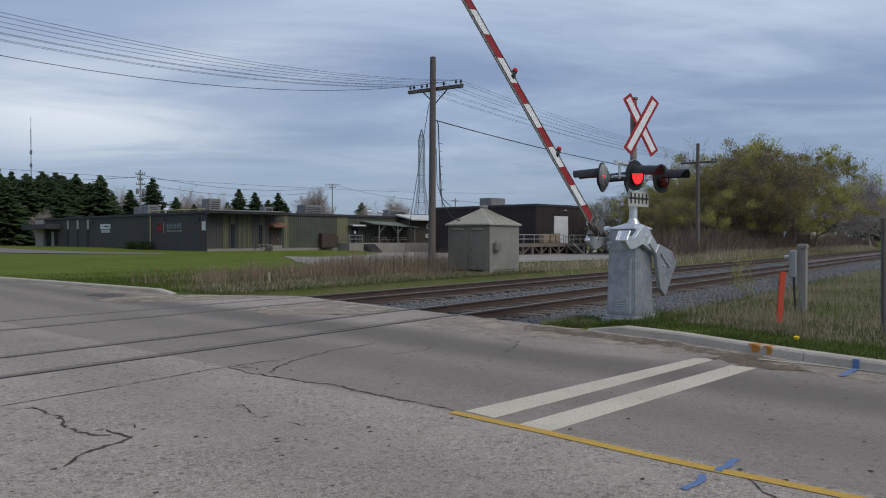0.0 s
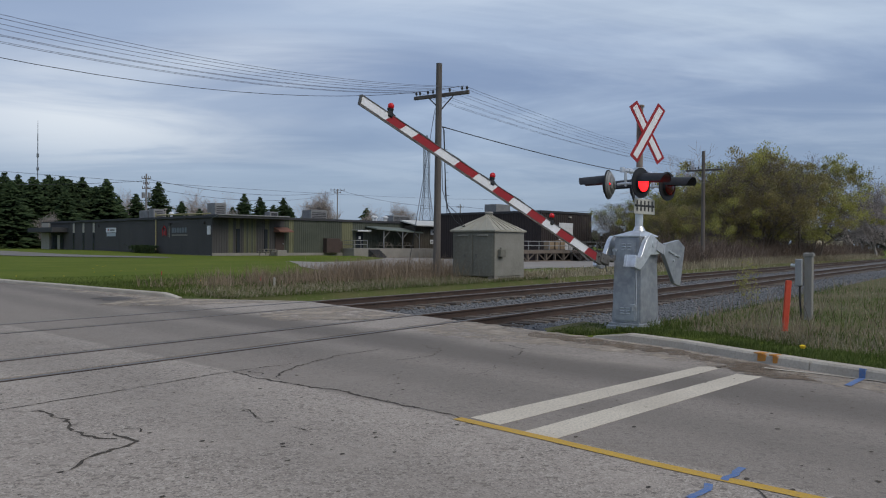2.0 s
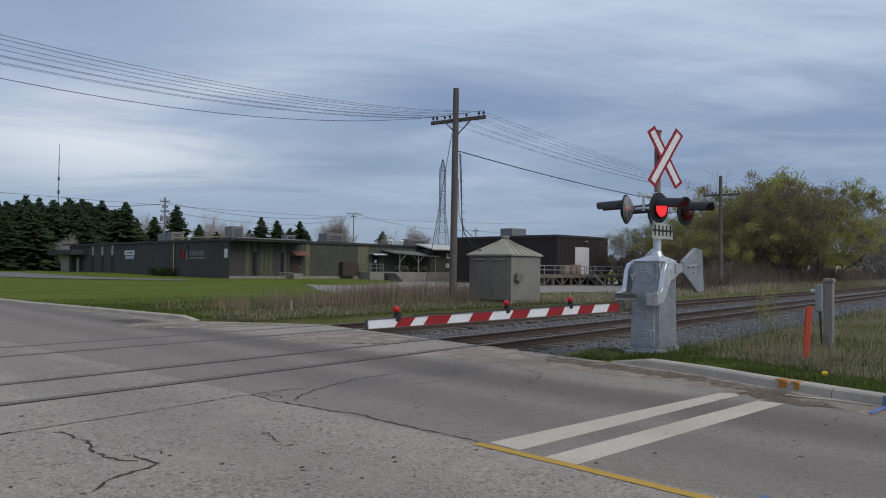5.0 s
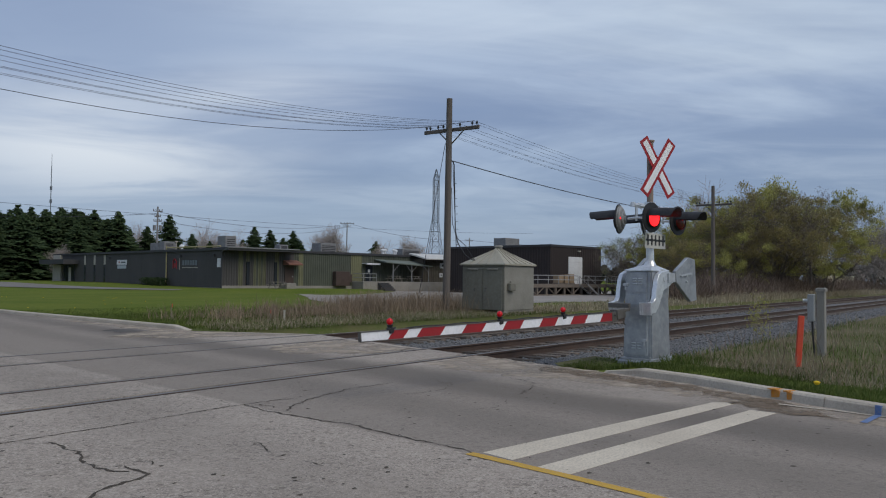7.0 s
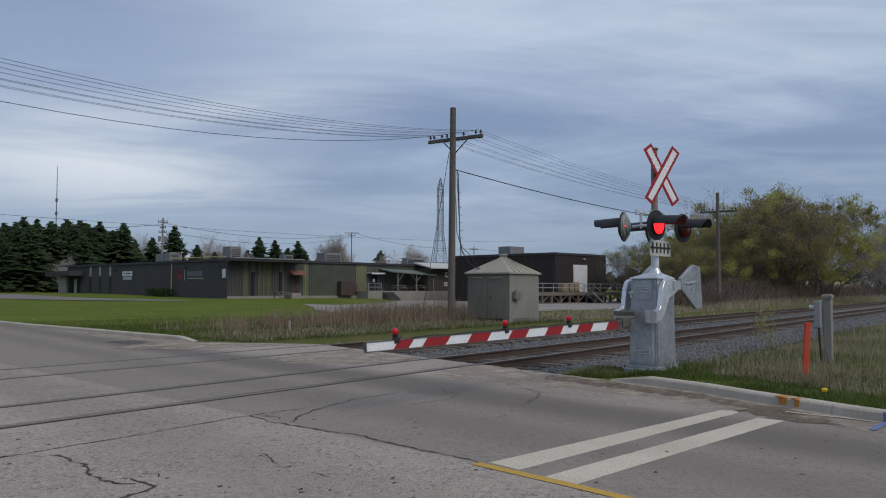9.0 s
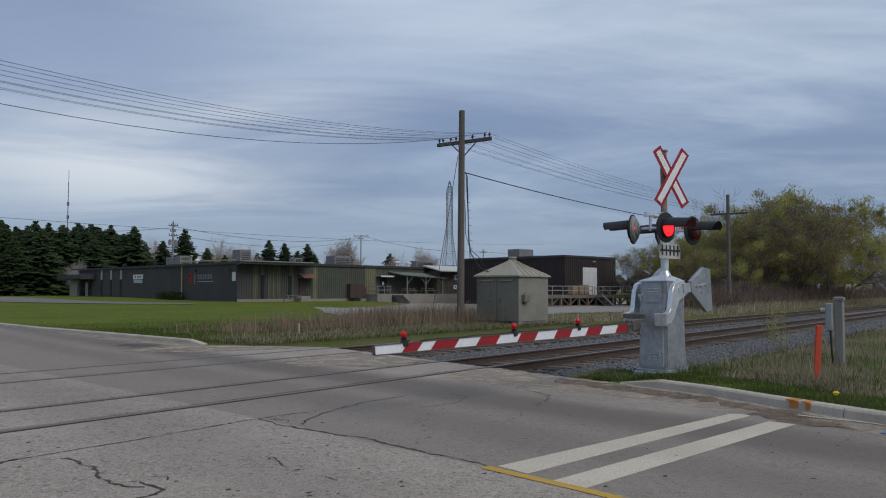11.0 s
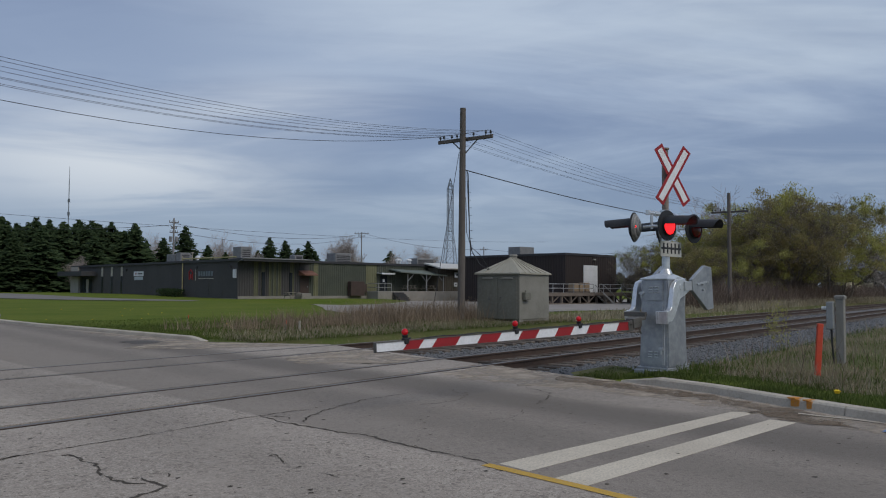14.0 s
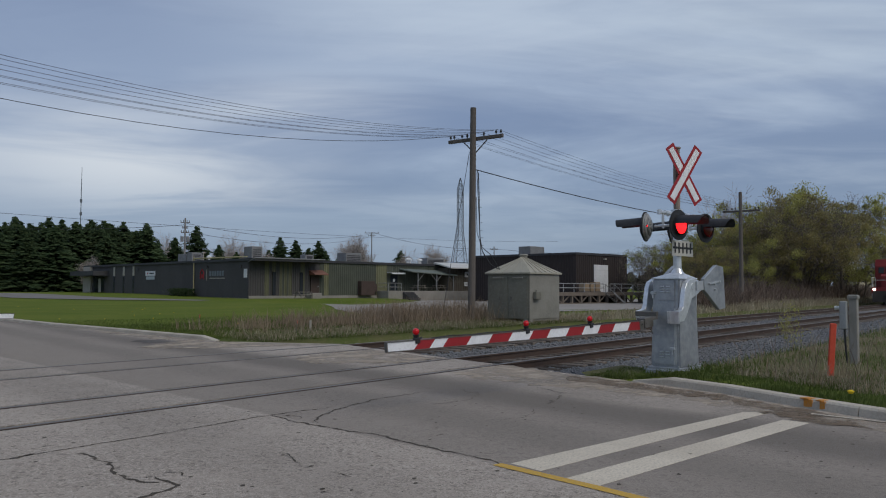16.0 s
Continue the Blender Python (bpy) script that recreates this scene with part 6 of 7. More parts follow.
def street_pole(az, d, h, arms, label, can=True):
    x, y = polar(az, d)
    p = thing("power_pole", pose(x, y, 0, 0, 0, az), label, "power pole", "power poles")
    bm = bmesh.new()
    rod(bm, (0, 0, 0), (0, 0, h), 0.20, 0.14, seg=8)
    part("shaft", bm, M("grey_pole", (0.24, 0.23, 0.225), (0.2, 0.19, 0.185), rough=0.9), p)
    for z, w in arms:
        bm = bmesh.new()
        box(bm, (0, 0, z), (0.14, w, 0.14))
        for s in (-0.45, 0.45, -0.2, 0.2):
            rod(bm, (0, s * w, z), (0, s * w, z + 0.4), 0.06, seg=6)
        part("crossarm", bm, pole_wood, p)
    if can:
        bm = bmesh.new()
        for s in (-0.5, 0.5):
            rod(bm, (-0.1, s, h * 0.69), (-0.1, s, h * 0.76), 0.28, seg=10)
        part("transformer", bm, hvac_grey, p, "grey transformer cans")


street_pole(56.35, 150, 13.8, ((13.0, 1.6), (12.0, 1.0), (11.2, 1.4)), "grey power pole with transformers behind the factory")
street_pole(43.4, 230, 17.5, ((17.2, 4.2), (16.4, 2.0)), "distant power pole with a wide crossarm", False)
street_pole(34.55, 230, 13.5, ((12.6, 2.2),), "distant power pole with a crossarm", False)
for (a0, d0, z0), (a1, d1, z1), sg in (((72, 175, 13.0), (56.35, 150, 12.6), 1.0), ((72, 175, 16.0), (30, 420, 26), 2.0), ((56.35, 150, 12.9), (43.4, 230, 17.0), 2.0), ((56.35, 150, 11.4), (43.4, 230, 16.2), 2.2), ((43.4, 230, 17.4), (34.55, 230, 12.8), 1.5), ((34.55, 230, 12.8), (22, 260, 14), 1.5)):
    wire((*polar(a0, d0), z0), (*polar(a1, d1), z1), sg, 0.035, "power_line", "thin distant power line")

# ---- small things by the tracks ----
def marker_post():
    p = thing("relay_post", pose(17.19, 3.31, -0.05), "grey timber post with a small relay box", "post")
    wd = M("grey_post_wood", (0.27, 0.26, 0.235), (0.21, 0.20, 0.18), (0.33, 0.32, 0.30), s1=2, s2=16, rough=0.95, bump=0.25, stretch=(3, 3, 0.5))
    bm = bmesh.new()
    box(bm, (0, 0, 0.62), (0.17, 0.15, 1.52), bevel=0.012)
    part("timber", bm, wd, p)
    bm = bmesh.new()
    box(bm, (0, 0, 1.33), (0.21, 0.19, 0.07), bevel=0.01)
    part("cap", bm, wd, p)
    bm = bmesh.new()
    box(bm, (-0.10, 0.16, 0.98), (0.16, 0.13, 0.54), bevel=0.015)
    bx = part("relay_box", bm, M("box_grey", (0.33, 0.34, 0.34), (0.28, 0.29, 0.29), rough=0.5, metal=0.2), p, "grey metal relay box")
    bm = bmesh.new()
    rod(bm, (-0.10, 0.22, 1.12), (-0.12, 0.32, 1.12), 0.035, seg=10)
    part("plug", bm, white_metal, bx, "white plug")
    bm = bmesh.new()
    pts = [(-0.10, 0.15, 0.72), (-0.11, 0.14, 0.45), (-0.09, 0.12, 0.1), (-0.08, 0.10, -0.1)]
    for a_, b_ in zip(pts, pts[1:]):
        rod(bm, a_, b_, 0.02, seg=6)
    part("cable", bm, black, p)


def stake(x, y, h, lean, label, mat, w=0.10):
    p = thing("marker_stake", pose(x, y, ground_z(x, y) - 0.05, 0, lean, -60), label, "marker stake", "marker stakes")
    bm = bmesh.new()
    box(bm, (0, 0, h / 2), (w, 0.05, h), bevel=0.01)
    part("board", bm, mat, p)


marker_post()


def timber_post(x, y, h):
    p = thing("timber_post", pose(x, y, ground_z(x, y) - 0.1, 0, 1, 20), "dark weathered timber post in the dry grass", "post")
    bm = bmesh.new()
    box(bm, (0, 0, h / 2), (0.16, 0.16, h), bevel=0.012)
    part("timber", bm, pole_wood, p)


timber_post(13.72, 1.44, 1.85)
orange_red = M("marker_orange", (0.60, 0.075, 0.035), (0.50, 0.06, 0.03), (0.66, 0.12, 0.06), s1=4, s2=30, rough=0.6)
stake(14.45, 3.16, 0.92, 4, "tall orange-red marker stake in the grass", orange_red)
stake(17.0, 18.7, 0.38, 0, "short white marker stake in the verge", cream, 0.06)



def survey_flag(x, y):
    z = ground_z(x, y)
    f = thing("survey_flag", pose(x, y, z, 0, 4, 40), "small orange survey flag on a wire in the dry weeds", "survey flag", "survey flags")
    bm = bmesh.new()
    rod(bm, (0, 0, -0.05), (0, 0, 0.42), 0.005, seg=6)
    part("wire_stem", bm, dark_steel, f)
    bm = bmesh.new()
    v = [[bm.verts.new((0.13 * i / 4, 0.012 * math.sin(2.2 * i), z_)) for z_ in (0.31, 0.42)] for i in range(5)]
    for p_, q_ in zip(v, v[1:]):
        bm.faces.new((p_[0], q_[0], q_[1], p_[1]))
    bmesh.ops.solidify(bm, geom=bm.faces[:], thickness=0.003)
    part("pennant", bm, orange_red, f, "orange-red plastic pennant")


survey_flag(15.48, 22.38)
survey_flag(15.89, 18.09)

# ---- plants ----
def sheet(name, verts, faces, mats, label, cat, kind="stuff", idx=None, parent=None):
    me = bpy.data.meshes.new(name)
    me.from_pydata(np.asarray(verts).tolist(), [], [list(map(int, f)) for f in faces])
    for m_ in mats if isinstance(mats, (list, tuple)) else (mats,):
        me.materials.append(m_)
    if idx is not None:
        me.polygons.foreach_set("material_index", np.asarray(idx, np.int32))
    ob = new(name, me)
    if parent:
        ob.parent = parent
        return ob
    return tagged(ob, label, cat, kind=kind)


def leafy(name, c1, c2, c3, rough=0.8, glow_through=0.0):
    """Foliage colour that differs from leaf to leaf."""
    m = bpy.data.materials.new(name)
    m.use_nodes = True
    n, l = m.node_tree.nodes, m.node_tree.links
    b = n["Principled BSDF"]
    g = n.new("ShaderNodeNewGeometry")
    r = n.new("ShaderNodeValToRGB")
    r.color_ramp.elements[0].color, r.color_ramp.elements[1].color = (*c1, 1), (*c3, 1)
    e_ = r.color_ramp.elements.new(0.5)
    e_.color = (*c2, 1)
    l.new(g.outputs["Random Per Island"], r.inputs[0])
    oi = n.new("ShaderNodeObjectInfo")
    mr = n.new("ShaderNodeMapRange")
    mr.inputs["To Min"].default_value, mr.inputs["To Max"].default_value = 0.84, 1.16
    l.new(oi.outputs["Random"], mr.inputs["Value"])
    tc = n.new("ShaderNodeTexCoord")
    nz = n.new("ShaderNodeTexNoise")
    nz.inputs["Scale"].default_value, nz.inputs["Detail"].default_value = 0.9, 3
    l.new(tc.outputs["Object"], nz.inputs["Vector"])
    mr2 = n.new("ShaderNodeMapRange")
    for nm, v in (("From Min", 0.35), ("From Max", 0.65), ("To Min", 0.84), ("To Max", 1.20)):
        mr2.inputs[nm].default_value = v
    l.new(nz.outputs["Fac"], mr2.inputs["Value"])
    mul = n.new("ShaderNodeMath")
    mul.operation = "MULTIPLY"
    l.new(mr.outputs[0], mul.inputs[0])
    l.new(mr2.outputs[0], mul.inputs[1])
    hs = n.new("ShaderNodeHueSaturation")
    l.new(r.outputs[0], hs.inputs["Color"])
    l.new(mul.outputs[0], hs.inputs["Value"])
    l.new(hs.outputs[0], b.inputs["Base Color"])
    b.inputs["Roughness"].default_value = rough
    b.inputs["Specular IOR Level"].default_value = 0.08
    if glow_through:
        tr = n.new("ShaderNodeBsdfTranslucent")
        l.new(hs.outputs[0], tr.inputs["Color"])
        mx = n.new("ShaderNodeMixShader")
        mx.inputs[0].default_value = glow_through
        l.new(b.outputs[0], mx.inputs[1])
        l.new(tr.outputs[0], mx.inputs[2])
        l.new(mx.outputs[0], n["Material Output"].inputs["Surface"])
    return m


green_blade = leafy("green_blade", (0.055, 0.082, 0.020), (0.082, 0.112, 0.028), (0.13, 0.150, 0.052), glow_through=0.35)
straw_blade = leafy("straw_blade", (0.19, 0.155, 0.10), (0.29, 0.245, 0.165), (0.44, 0.39, 0.29), glow_through=0.3)
reed_blade = leafy("reed_blade", (0.21, 0.155, 0.108), (0.29, 0.22, 0.155), (0.40, 0.315, 0.23), glow_through=0.3)
brush_stem = leafy("brush_stem", (0.12, 0.088, 0.072), (0.185, 0.138, 0.11), (0.27, 0.21, 0.165), glow_through=0.25)
willow_leaf = leafy("willow_leaf", (0.29, 0.285, 0.088), (0.35, 0.34, 0.105), (0.43, 0.41, 0.14), glow_through=0.55)
olive_leaf = leafy("olive_leaf", (0.26, 0.225, 0.10), (0.315, 0.27, 0.118), (0.38, 0.325, 0.148), glow_through=0.55)
spruce_leaf = leafy("spruce_needles", (0.028, 0.048, 0.022), (0.044, 0.068, 0.030), (0.066, 0.092, 0.040), glow_through=0.2)
bark = M("bark_grey", (0.17, 0.14, 0.115), (0.13, 0.108, 0.09), (0.22, 0.185, 0.155), s1=3, s2=20, rough=0.95, bump=0.3)
bark_pale = M("bark_pale", (0.36, 0.315, 0.29), (0.30, 0.26, 0.24), (0.42, 0.37, 0.345), s1=3, s2=20, rough=0.95)


def blades(name, x, y, z, h, w, mat, lean, label, cat, seed):
    """Many bent grass blades, each two triangles and a tip."""
    rng = np.random.default_rng(seed)
    n_ = len(x)
    an, la = rng.uniform(0, 6.283, n_), rng.uniform(0, 6.283, n_)
    ln = lean * rng.random(n_) ** 0.7
    dx, dy = np.cos(an) * w / 2, np.sin(an) * w / 2
    tx, ty = np.cos(la) * ln * h, np.sin(la) * ln * h
    top = h * np.sqrt(np.maximum(0.05, 1 - np.minimum(ln, 0.97) ** 2))
    v = np.stack([np.stack([x - dx, y - dy, z], -1), np.stack([x + dx, y + dy, z], -1),
                  np.stack([x + dx * .7 + tx * .4, y + dy * .7 + ty * .4, z + top * .6], -1), np.stack([x - dx * .7 + tx * .4, y - dy * .7 + ty * .4, z + top * .6], -1),
                  np.stack([x + tx, y + ty, z + top], -1)], 1).reshape(-1, 3)
    k = 5 * np.arange(n_)[:, None]
    faces = [f for q in (k + np.array([[0, 1, 2, 3]])).tolist() for f in (q,)] + (k + np.array([[3, 2, 4]])).tolist()
    me = bpy.data.meshes.new(name)
    me.from_pydata(v.tolist(), [], faces)
    me.materials.append(mat)
    return tagged(new(name, me), label, cat, kind="stuff")


RY, RX = [p[1] for p in ROAD_R], [p[0] for p in ROAD_R]


def gz(x, y):
    return np.array([ground_z(a_, b_) for a_, b_ in zip(x, y)])


def build_grass():
    rng = np.random.default_rng(11)

    def band(n_, y0, y1, o0, o1, pw=1.0):
        y = rng.uniform(y0, y1, n_)
        x = np.interp(y, RY, RX) + o0 + (o1 - o0) * rng.random(n_) ** pw
        return x, y
    # green strip behind the near kerb
    x, y = band(30000, -3.5, 6.3, 0.2, 3.2, 1.3)
    k = (y < 5.4 + 0.35 * rng.standard_normal(len(y))) | (x < 13.3)
    x, y = x[k], y[k]
    nz_ = np.array([noise.noise((a_ * 0.9, b_ * 0.9, 2)) for a_, b_ in zip(x, y)])
    blades("verge_grass", x, y, gz(x, y) - 0.01, rng.uniform(0.03, 0.10, len(x)) * (1.0 + 1.1 * nz_), np.full(len(x), 0.013), green_blade, 0.8, "fresh green grass behind the kerb", "grass", 1)
    # straw and green further back
    x, y = band(20000, -6, 5.5, 1.7, 22, 2.0)
    k = np.array([noise.noise((a_ * 0.45, b_ * 0.45, 5)) for a_, b_ in zip(x, y)]) - 0.06 > rng.uniform(-0.14, 0.14, len(x))
    x2, y2 = x[k], y[k]
    blades("dry_grass", x2, y2, gz(x2, y2) - 0.01, rng.uniform(0.06, 0.27, len(x2)) * (1 + 0.7 * np.array([noise.noise((a_ * 0.8, b_ * 0.8, 6)) for a_, b_ in zip(x2, y2)])), rng.uniform(0.006, 0.012, len(x2)), straw_blade, 1.0, "tangled straw-coloured dry grass", "grass", 2)
    x2, y2 = x[~k], y[~k]
    blades("verge_grass", x2, y2, gz(x2, y2) - 0.01, rng.uniform(0.05, 0.22, len(x2)), rng.uniform(0.010, 0.017, len(x2)), green_blade, 0.9, "patchy green grass beside the tracks", "grass", 3)
    x, y = band(6000, -6, 5.6, 1.8, 30, 1.6)
    blades("dead_leaves", x, y, gz(x, y), rng.uniform(0.06, 0.22, len(x)), rng.uniform(0.006, 0.012, len(x)), reed_blade, 1.0, "dead brown stalks lying in the grass", "grass", 4)
    # tall dead weeds among it
    x, y = band(260, -4, 5.5, 3.5, 18, 1.2)
    blades("dry_weeds", x, y, gz(x, y), rng.uniform(0.4, 0.85, len(x)), rng.uniform(0.008, 0.014, len(x)), straw_blade, 0.6, "tall pale dead weeds", "grass", 5)
    # thin branches fallen among it
    x, y = band(160, -3, 5.4, 1.6, 9, 1.0)
    blades("fallen_twigs", x, y, gz(x, y) + 0.04, rng.uniform(0.35, 0.9, len(x)), rng.uniform(0.008, 0.014, len(x)), brush_stem, 1.0, "thin dead twigs lying in the grass", "twigs", 12)
    # far verge: green by the kerb, brown reeds behind the track
    x, y = rng.uniform(12.9, 31.5, 34000), 16.5 + 9 * rng.random(34000) ** 1.6
    k = x > np.interp(y, RY, RX) + 0.25
    x, y = x[k], y[k]
    blades("verge_grass", x, y, gz(x, y) - 0.01, rng.uniform(0.05, 0.15, len(x)), rng.uniform(0.010, 0.018, len(x)), green_blade, 0.9, "green grass along the far track", "grass", 6)
    x, y = rng.uniform(13.4, 31.5, 9000), 16.5 + 2.4 * rng.random(9000)
    blades("dry_grass", x, y, gz(x, y), rng.uniform(0.06, 0.24, len(x)), rng.uniform(0.008, 0.016, len(x)), straw_blade, 1.0, "thin straw among the grass by the far rail", "grass", 13)
    n_ = 21000
    x = rng.uniform(14.0, 31.5, n_)
    y = 18.6 + (x - 14) * 0.06 + rng.normal(0, 1.1, n_) + 1.6
    dens = np.interp(x, [14, 17, 20, 23, 27, 29.5, 31.5], [0.15, 0.35, 0.55, 1.0, 1.0, 0.7, 0.2]) * np.clip(0.55 + 1.5 * np.array([noise.noise((a_ * 0.9, b_ * 0.9, 8)) for a_, b_ in zip(x, y)]), 0.05, 1)
    k = (rng.random(n_) < dens) & ~((x > 27.5) & (x < 30.3) & (y > 17.1) & (y < 19.7)) & (y > 17.3)
    x, y = x[k], y[k]
    blades("reeds", x, y, gz(x, y), rng.uniform(0.2, 1.0, len(x)) * np.interp(x, [14, 20, 24], [0.55, 0.8, 1.05]) * (1 + 0.5 * np.array([noise.noise((a_ * 0.6, b_ * 0.6, 3)) for a_, b_ in zip(x, y)])), rng.uniform(0.010, 0.022, len(x)), reed_blade, 0.75, "tall dry brown reeds before the yard", "reeds", 7)
    # straw and brush along the far side of the tracks
    x, y = 31 + 110 * rng.random(15000) ** 1.3, rng.uniform(16.4, 19.4, 15000)
    blades("dry_grass", x, y, gz(x, y), rng.uniform(0.2, 0.8, len(x)) * np.interp(x, [31, 48, 62], [0.42, 0.5, 1.0]), rng.uniform(0.02, 0.04, len(x)), straw_blade, 0.6, "pale dry grass on the railway bank", "grass", 8)
    x, y = 52 + 110 * rng.random(24000) ** 1.2, rng.uniform(18.6, 25.0, 24000)
    k = (y < 22.3) | (x > 70)
    x, y = x[k], y[k]
    blades("brush", x, y, gz(x, y), rng.uniform(0.8, 3.1, len(x)) * np.interp(y, [18.6, 21], [0.5, 1.0]), rng.uniform(0.03, 0.06, len(x)), brush_stem, 0.92, "dark leafless brush below the trees", "brush", 9)
    # lawn blades and dandelions
    x, y = 13 + 10 * rng.random(14000) ** 1.6, 18 + 12 * rng.random(14000) ** 1.3
    k = x > np.interp(y, RY, RX) + 0.22
    x, y = x[k], y[k]
    blades("lawn_grass", x, y, gz(x, y) - 0.01, rng.uniform(0.03, 0.08, len(x)), rng.uniform(0.012, 0.02, len(x)), green_blade, 0.8, "mown green lawn grass", "grass", 10)


draped("reed_ground", [(15.5, 17.8), (21, 17.6), (27, 18.3), (27, 23), (21, 22.8), (17, 21.5)], dry_soil, 0.006, "dry earth under the reeds", "ground", 1.5)
draped("bank_ground", [(30, 16.5), (140, 16.5), (140, 26), (66, 22), (31, 20)], dry_soil, 0.008, "dry earth of the railway bank", "ground", 4.0)
draped("track_edge_soil", [(11.75, 5.5), (12.6, 5.75), (14.2, 6.1), (15.4, 6.55), (12.2, 6.6), (11.95, 6.4)], dry_soil, 0.010, "bare earth at the end of the kerb", "ground", 0.5)
build_grass()


def dandelion(x, y, s=1.0):
    d = thing("dandelion", pose(x, y, ground_z(x, y)), "yellow dandelion in the grass", "flower", "dandelions")
    bm = bmesh.new()
    rod(bm, (0, 0, 0), (0.01, 0, 0.11 * s), 0.004, seg=5)
    part("stem", bm, green_blade, d)
    bm = bmesh.new()
    rod(bm, (0.01, 0, 0.105 * s), (0.01, 0, 0.13 * s), 0.02 * s, 0.034 * s, seg=12)
    rod(bm, (0.01, 0, 0.13 * s), (0.01, 0, 0.142 * s), 0.034 * s, 0.012 * s, seg=12)
    part("bloom", bm, M("dandelion_yellow", (0.75, 0.52, 0.02), (0.68, 0.45, 0.02)), d)
    return d


dandelion(10.35, 2.05, 1.2)
rd = random.Random(3)
for i in range(18):
    y = rd.uniform(22, 50)
    x = rd.uniform(14.6, 14.6 + 0.45 * (y - 16))
    dandelion(x, y, 0.65)


# ---- trees ----
def tubes(segs, seg=5):
    """Vertices and faces of tapered tubes (p, q, r0, r1)."""
    P = np.array([s[0] for s in segs]); Q = np.array([s[1] for s in segs])
    r0 = np.array([s[2] for s in segs]); r1 = np.array([s[3] for s in segs])
    d = Q - P
    d /= np.linalg.norm(d, axis=1, keepdims=True) + 1e-9
    a_ = np.cross(d, np.where(np.abs(d[:, 2:]) < 0.9, [[0, 0, 1.0]], [[1.0, 0, 0]]))
    a_ /= np.linalg.norm(a_, axis=1, keepdims=True) + 1e-9
    b_ = np.cross(d, a_)
    t = np.arange(seg) * 6.28318 / seg
    ring = a_[:, None] * np.cos(t)[None, :, None] + b_[:, None] * np.sin(t)[None, :, None]
    v = np.concatenate([P[:, None] + ring * r0[:, None, None], Q[:, None] + ring * r1[:, None, None]], 1)
    i = np.arange(seg); j = (i + 1) % seg
    f = np.stack([i, j, j + seg, i + seg], 1)
    faces = (f[None] + (2 * seg) * np.arange(len(segs))[:, None, None]).reshape(-1, 4)
    return v.reshape(-1, 3), faces


def grow(rng, h, spread, levels, kids, up=0.25, first=0.18, stems=1, fill=100):
    """Branch segments of a tree of height h, and the twig tips. first: share of bare trunk."""
    segs, tips = [], []

    def limb(p, d, ln, r, lev):
        n_ = 4 if lev < 2 else 3
        q = p
        for i in range(n_):
            d = d + rng.normal(0, 0.13, 3) + np.array([0, 0, up * 0.25])
            d = d / np.linalg.norm(d)
            nq = q + d * ln / n_
            ra, rb = r * (1 - 0.5 * i / n_), r * (1 - 0.5 * (i + 1) / n_)
            segs.append((q, nq, ra, rb))
            q = nq
            if lev < levels and (i + 1) / n_ > (first if lev == 0 else 0.2):
                for _ in range(kids if i < n_ - 1 else kids + 1):
                    side = rng.normal(0, 1, 3)
                    side -= d * (side @ d)
                    side /= np.linalg.norm(side) + 1e-9
                    nd = d * (1 - spread) + side * spread + np.array([0, 0, up * 0.4])
                    limb(q, nd / np.linalg.norm(nd), ln * rng.uniform(0.45, 0.72), rb * 0.62, lev + 1)
        if lev >= levels - 1:
            tips.append(q)
    for s in range(stems):
        d0 = np.array([rng.normal(0, 0.25) if stems > 1 else 0, rng.normal(0, 0.25) if stems > 1 else 0, 1.0])
        limb(np.array([rng.normal(0, 0.3) if stems > 1 else 0, rng.normal(0, 0.3) if stems > 1 else 0, -0.2]), d0 / np.linalg.norm(d0), h * 0.52, h * 0.018 / math.sqrt(stems), 0)
    z = np.percentile([t[2] for t in tips], fill)
    k = h / z
    segs = [(p * k, q * k, a_, b_) for p, q, a_, b_ in segs]
    return segs, np.array(tips) * k


def leaf_cards(rng, centres, per, rad, size, droop=0.0, low=0.3):
    c = np.repeat(centres, per, 0)
    n_ = len(c)
    own = np.repeat(rng.uniform(0.6, 1.3, (len(centres), 1)), per, 0)
    c = c + own * np.clip(rng.normal(0, 1, (n_, 3)), -1.7, 1.7) * np.array([rad, rad, rad * (1 + droop)])
    if droop:
        c[:, 2] -= np.abs(rng.normal(0, rad * droop, n_))
    a_ = rng.normal(0, 1, (n_, 3)); a_ /= np.linalg.norm(a_, axis=1, keepdims=True)
    b_ = np.cross(a_, rng.normal(0, 1, (n_, 3))); b_ /= np.linalg.norm(b_, axis=1, keepdims=True) + 1e-9
    s = size * rng.uniform(0.5, 1.3, (n_, 1))
    v = np.stack([c - a_ * s, c + b_ * s * 0.45, c + a_ * s, c - b_ * s * 0.45], 1)
    f = 4 * np.arange(n_)[:, None] + np.arange(4)[None]
    keep = v[:, :, 2].min(1) > low
    return v.reshape(-1, 3), f[keep]


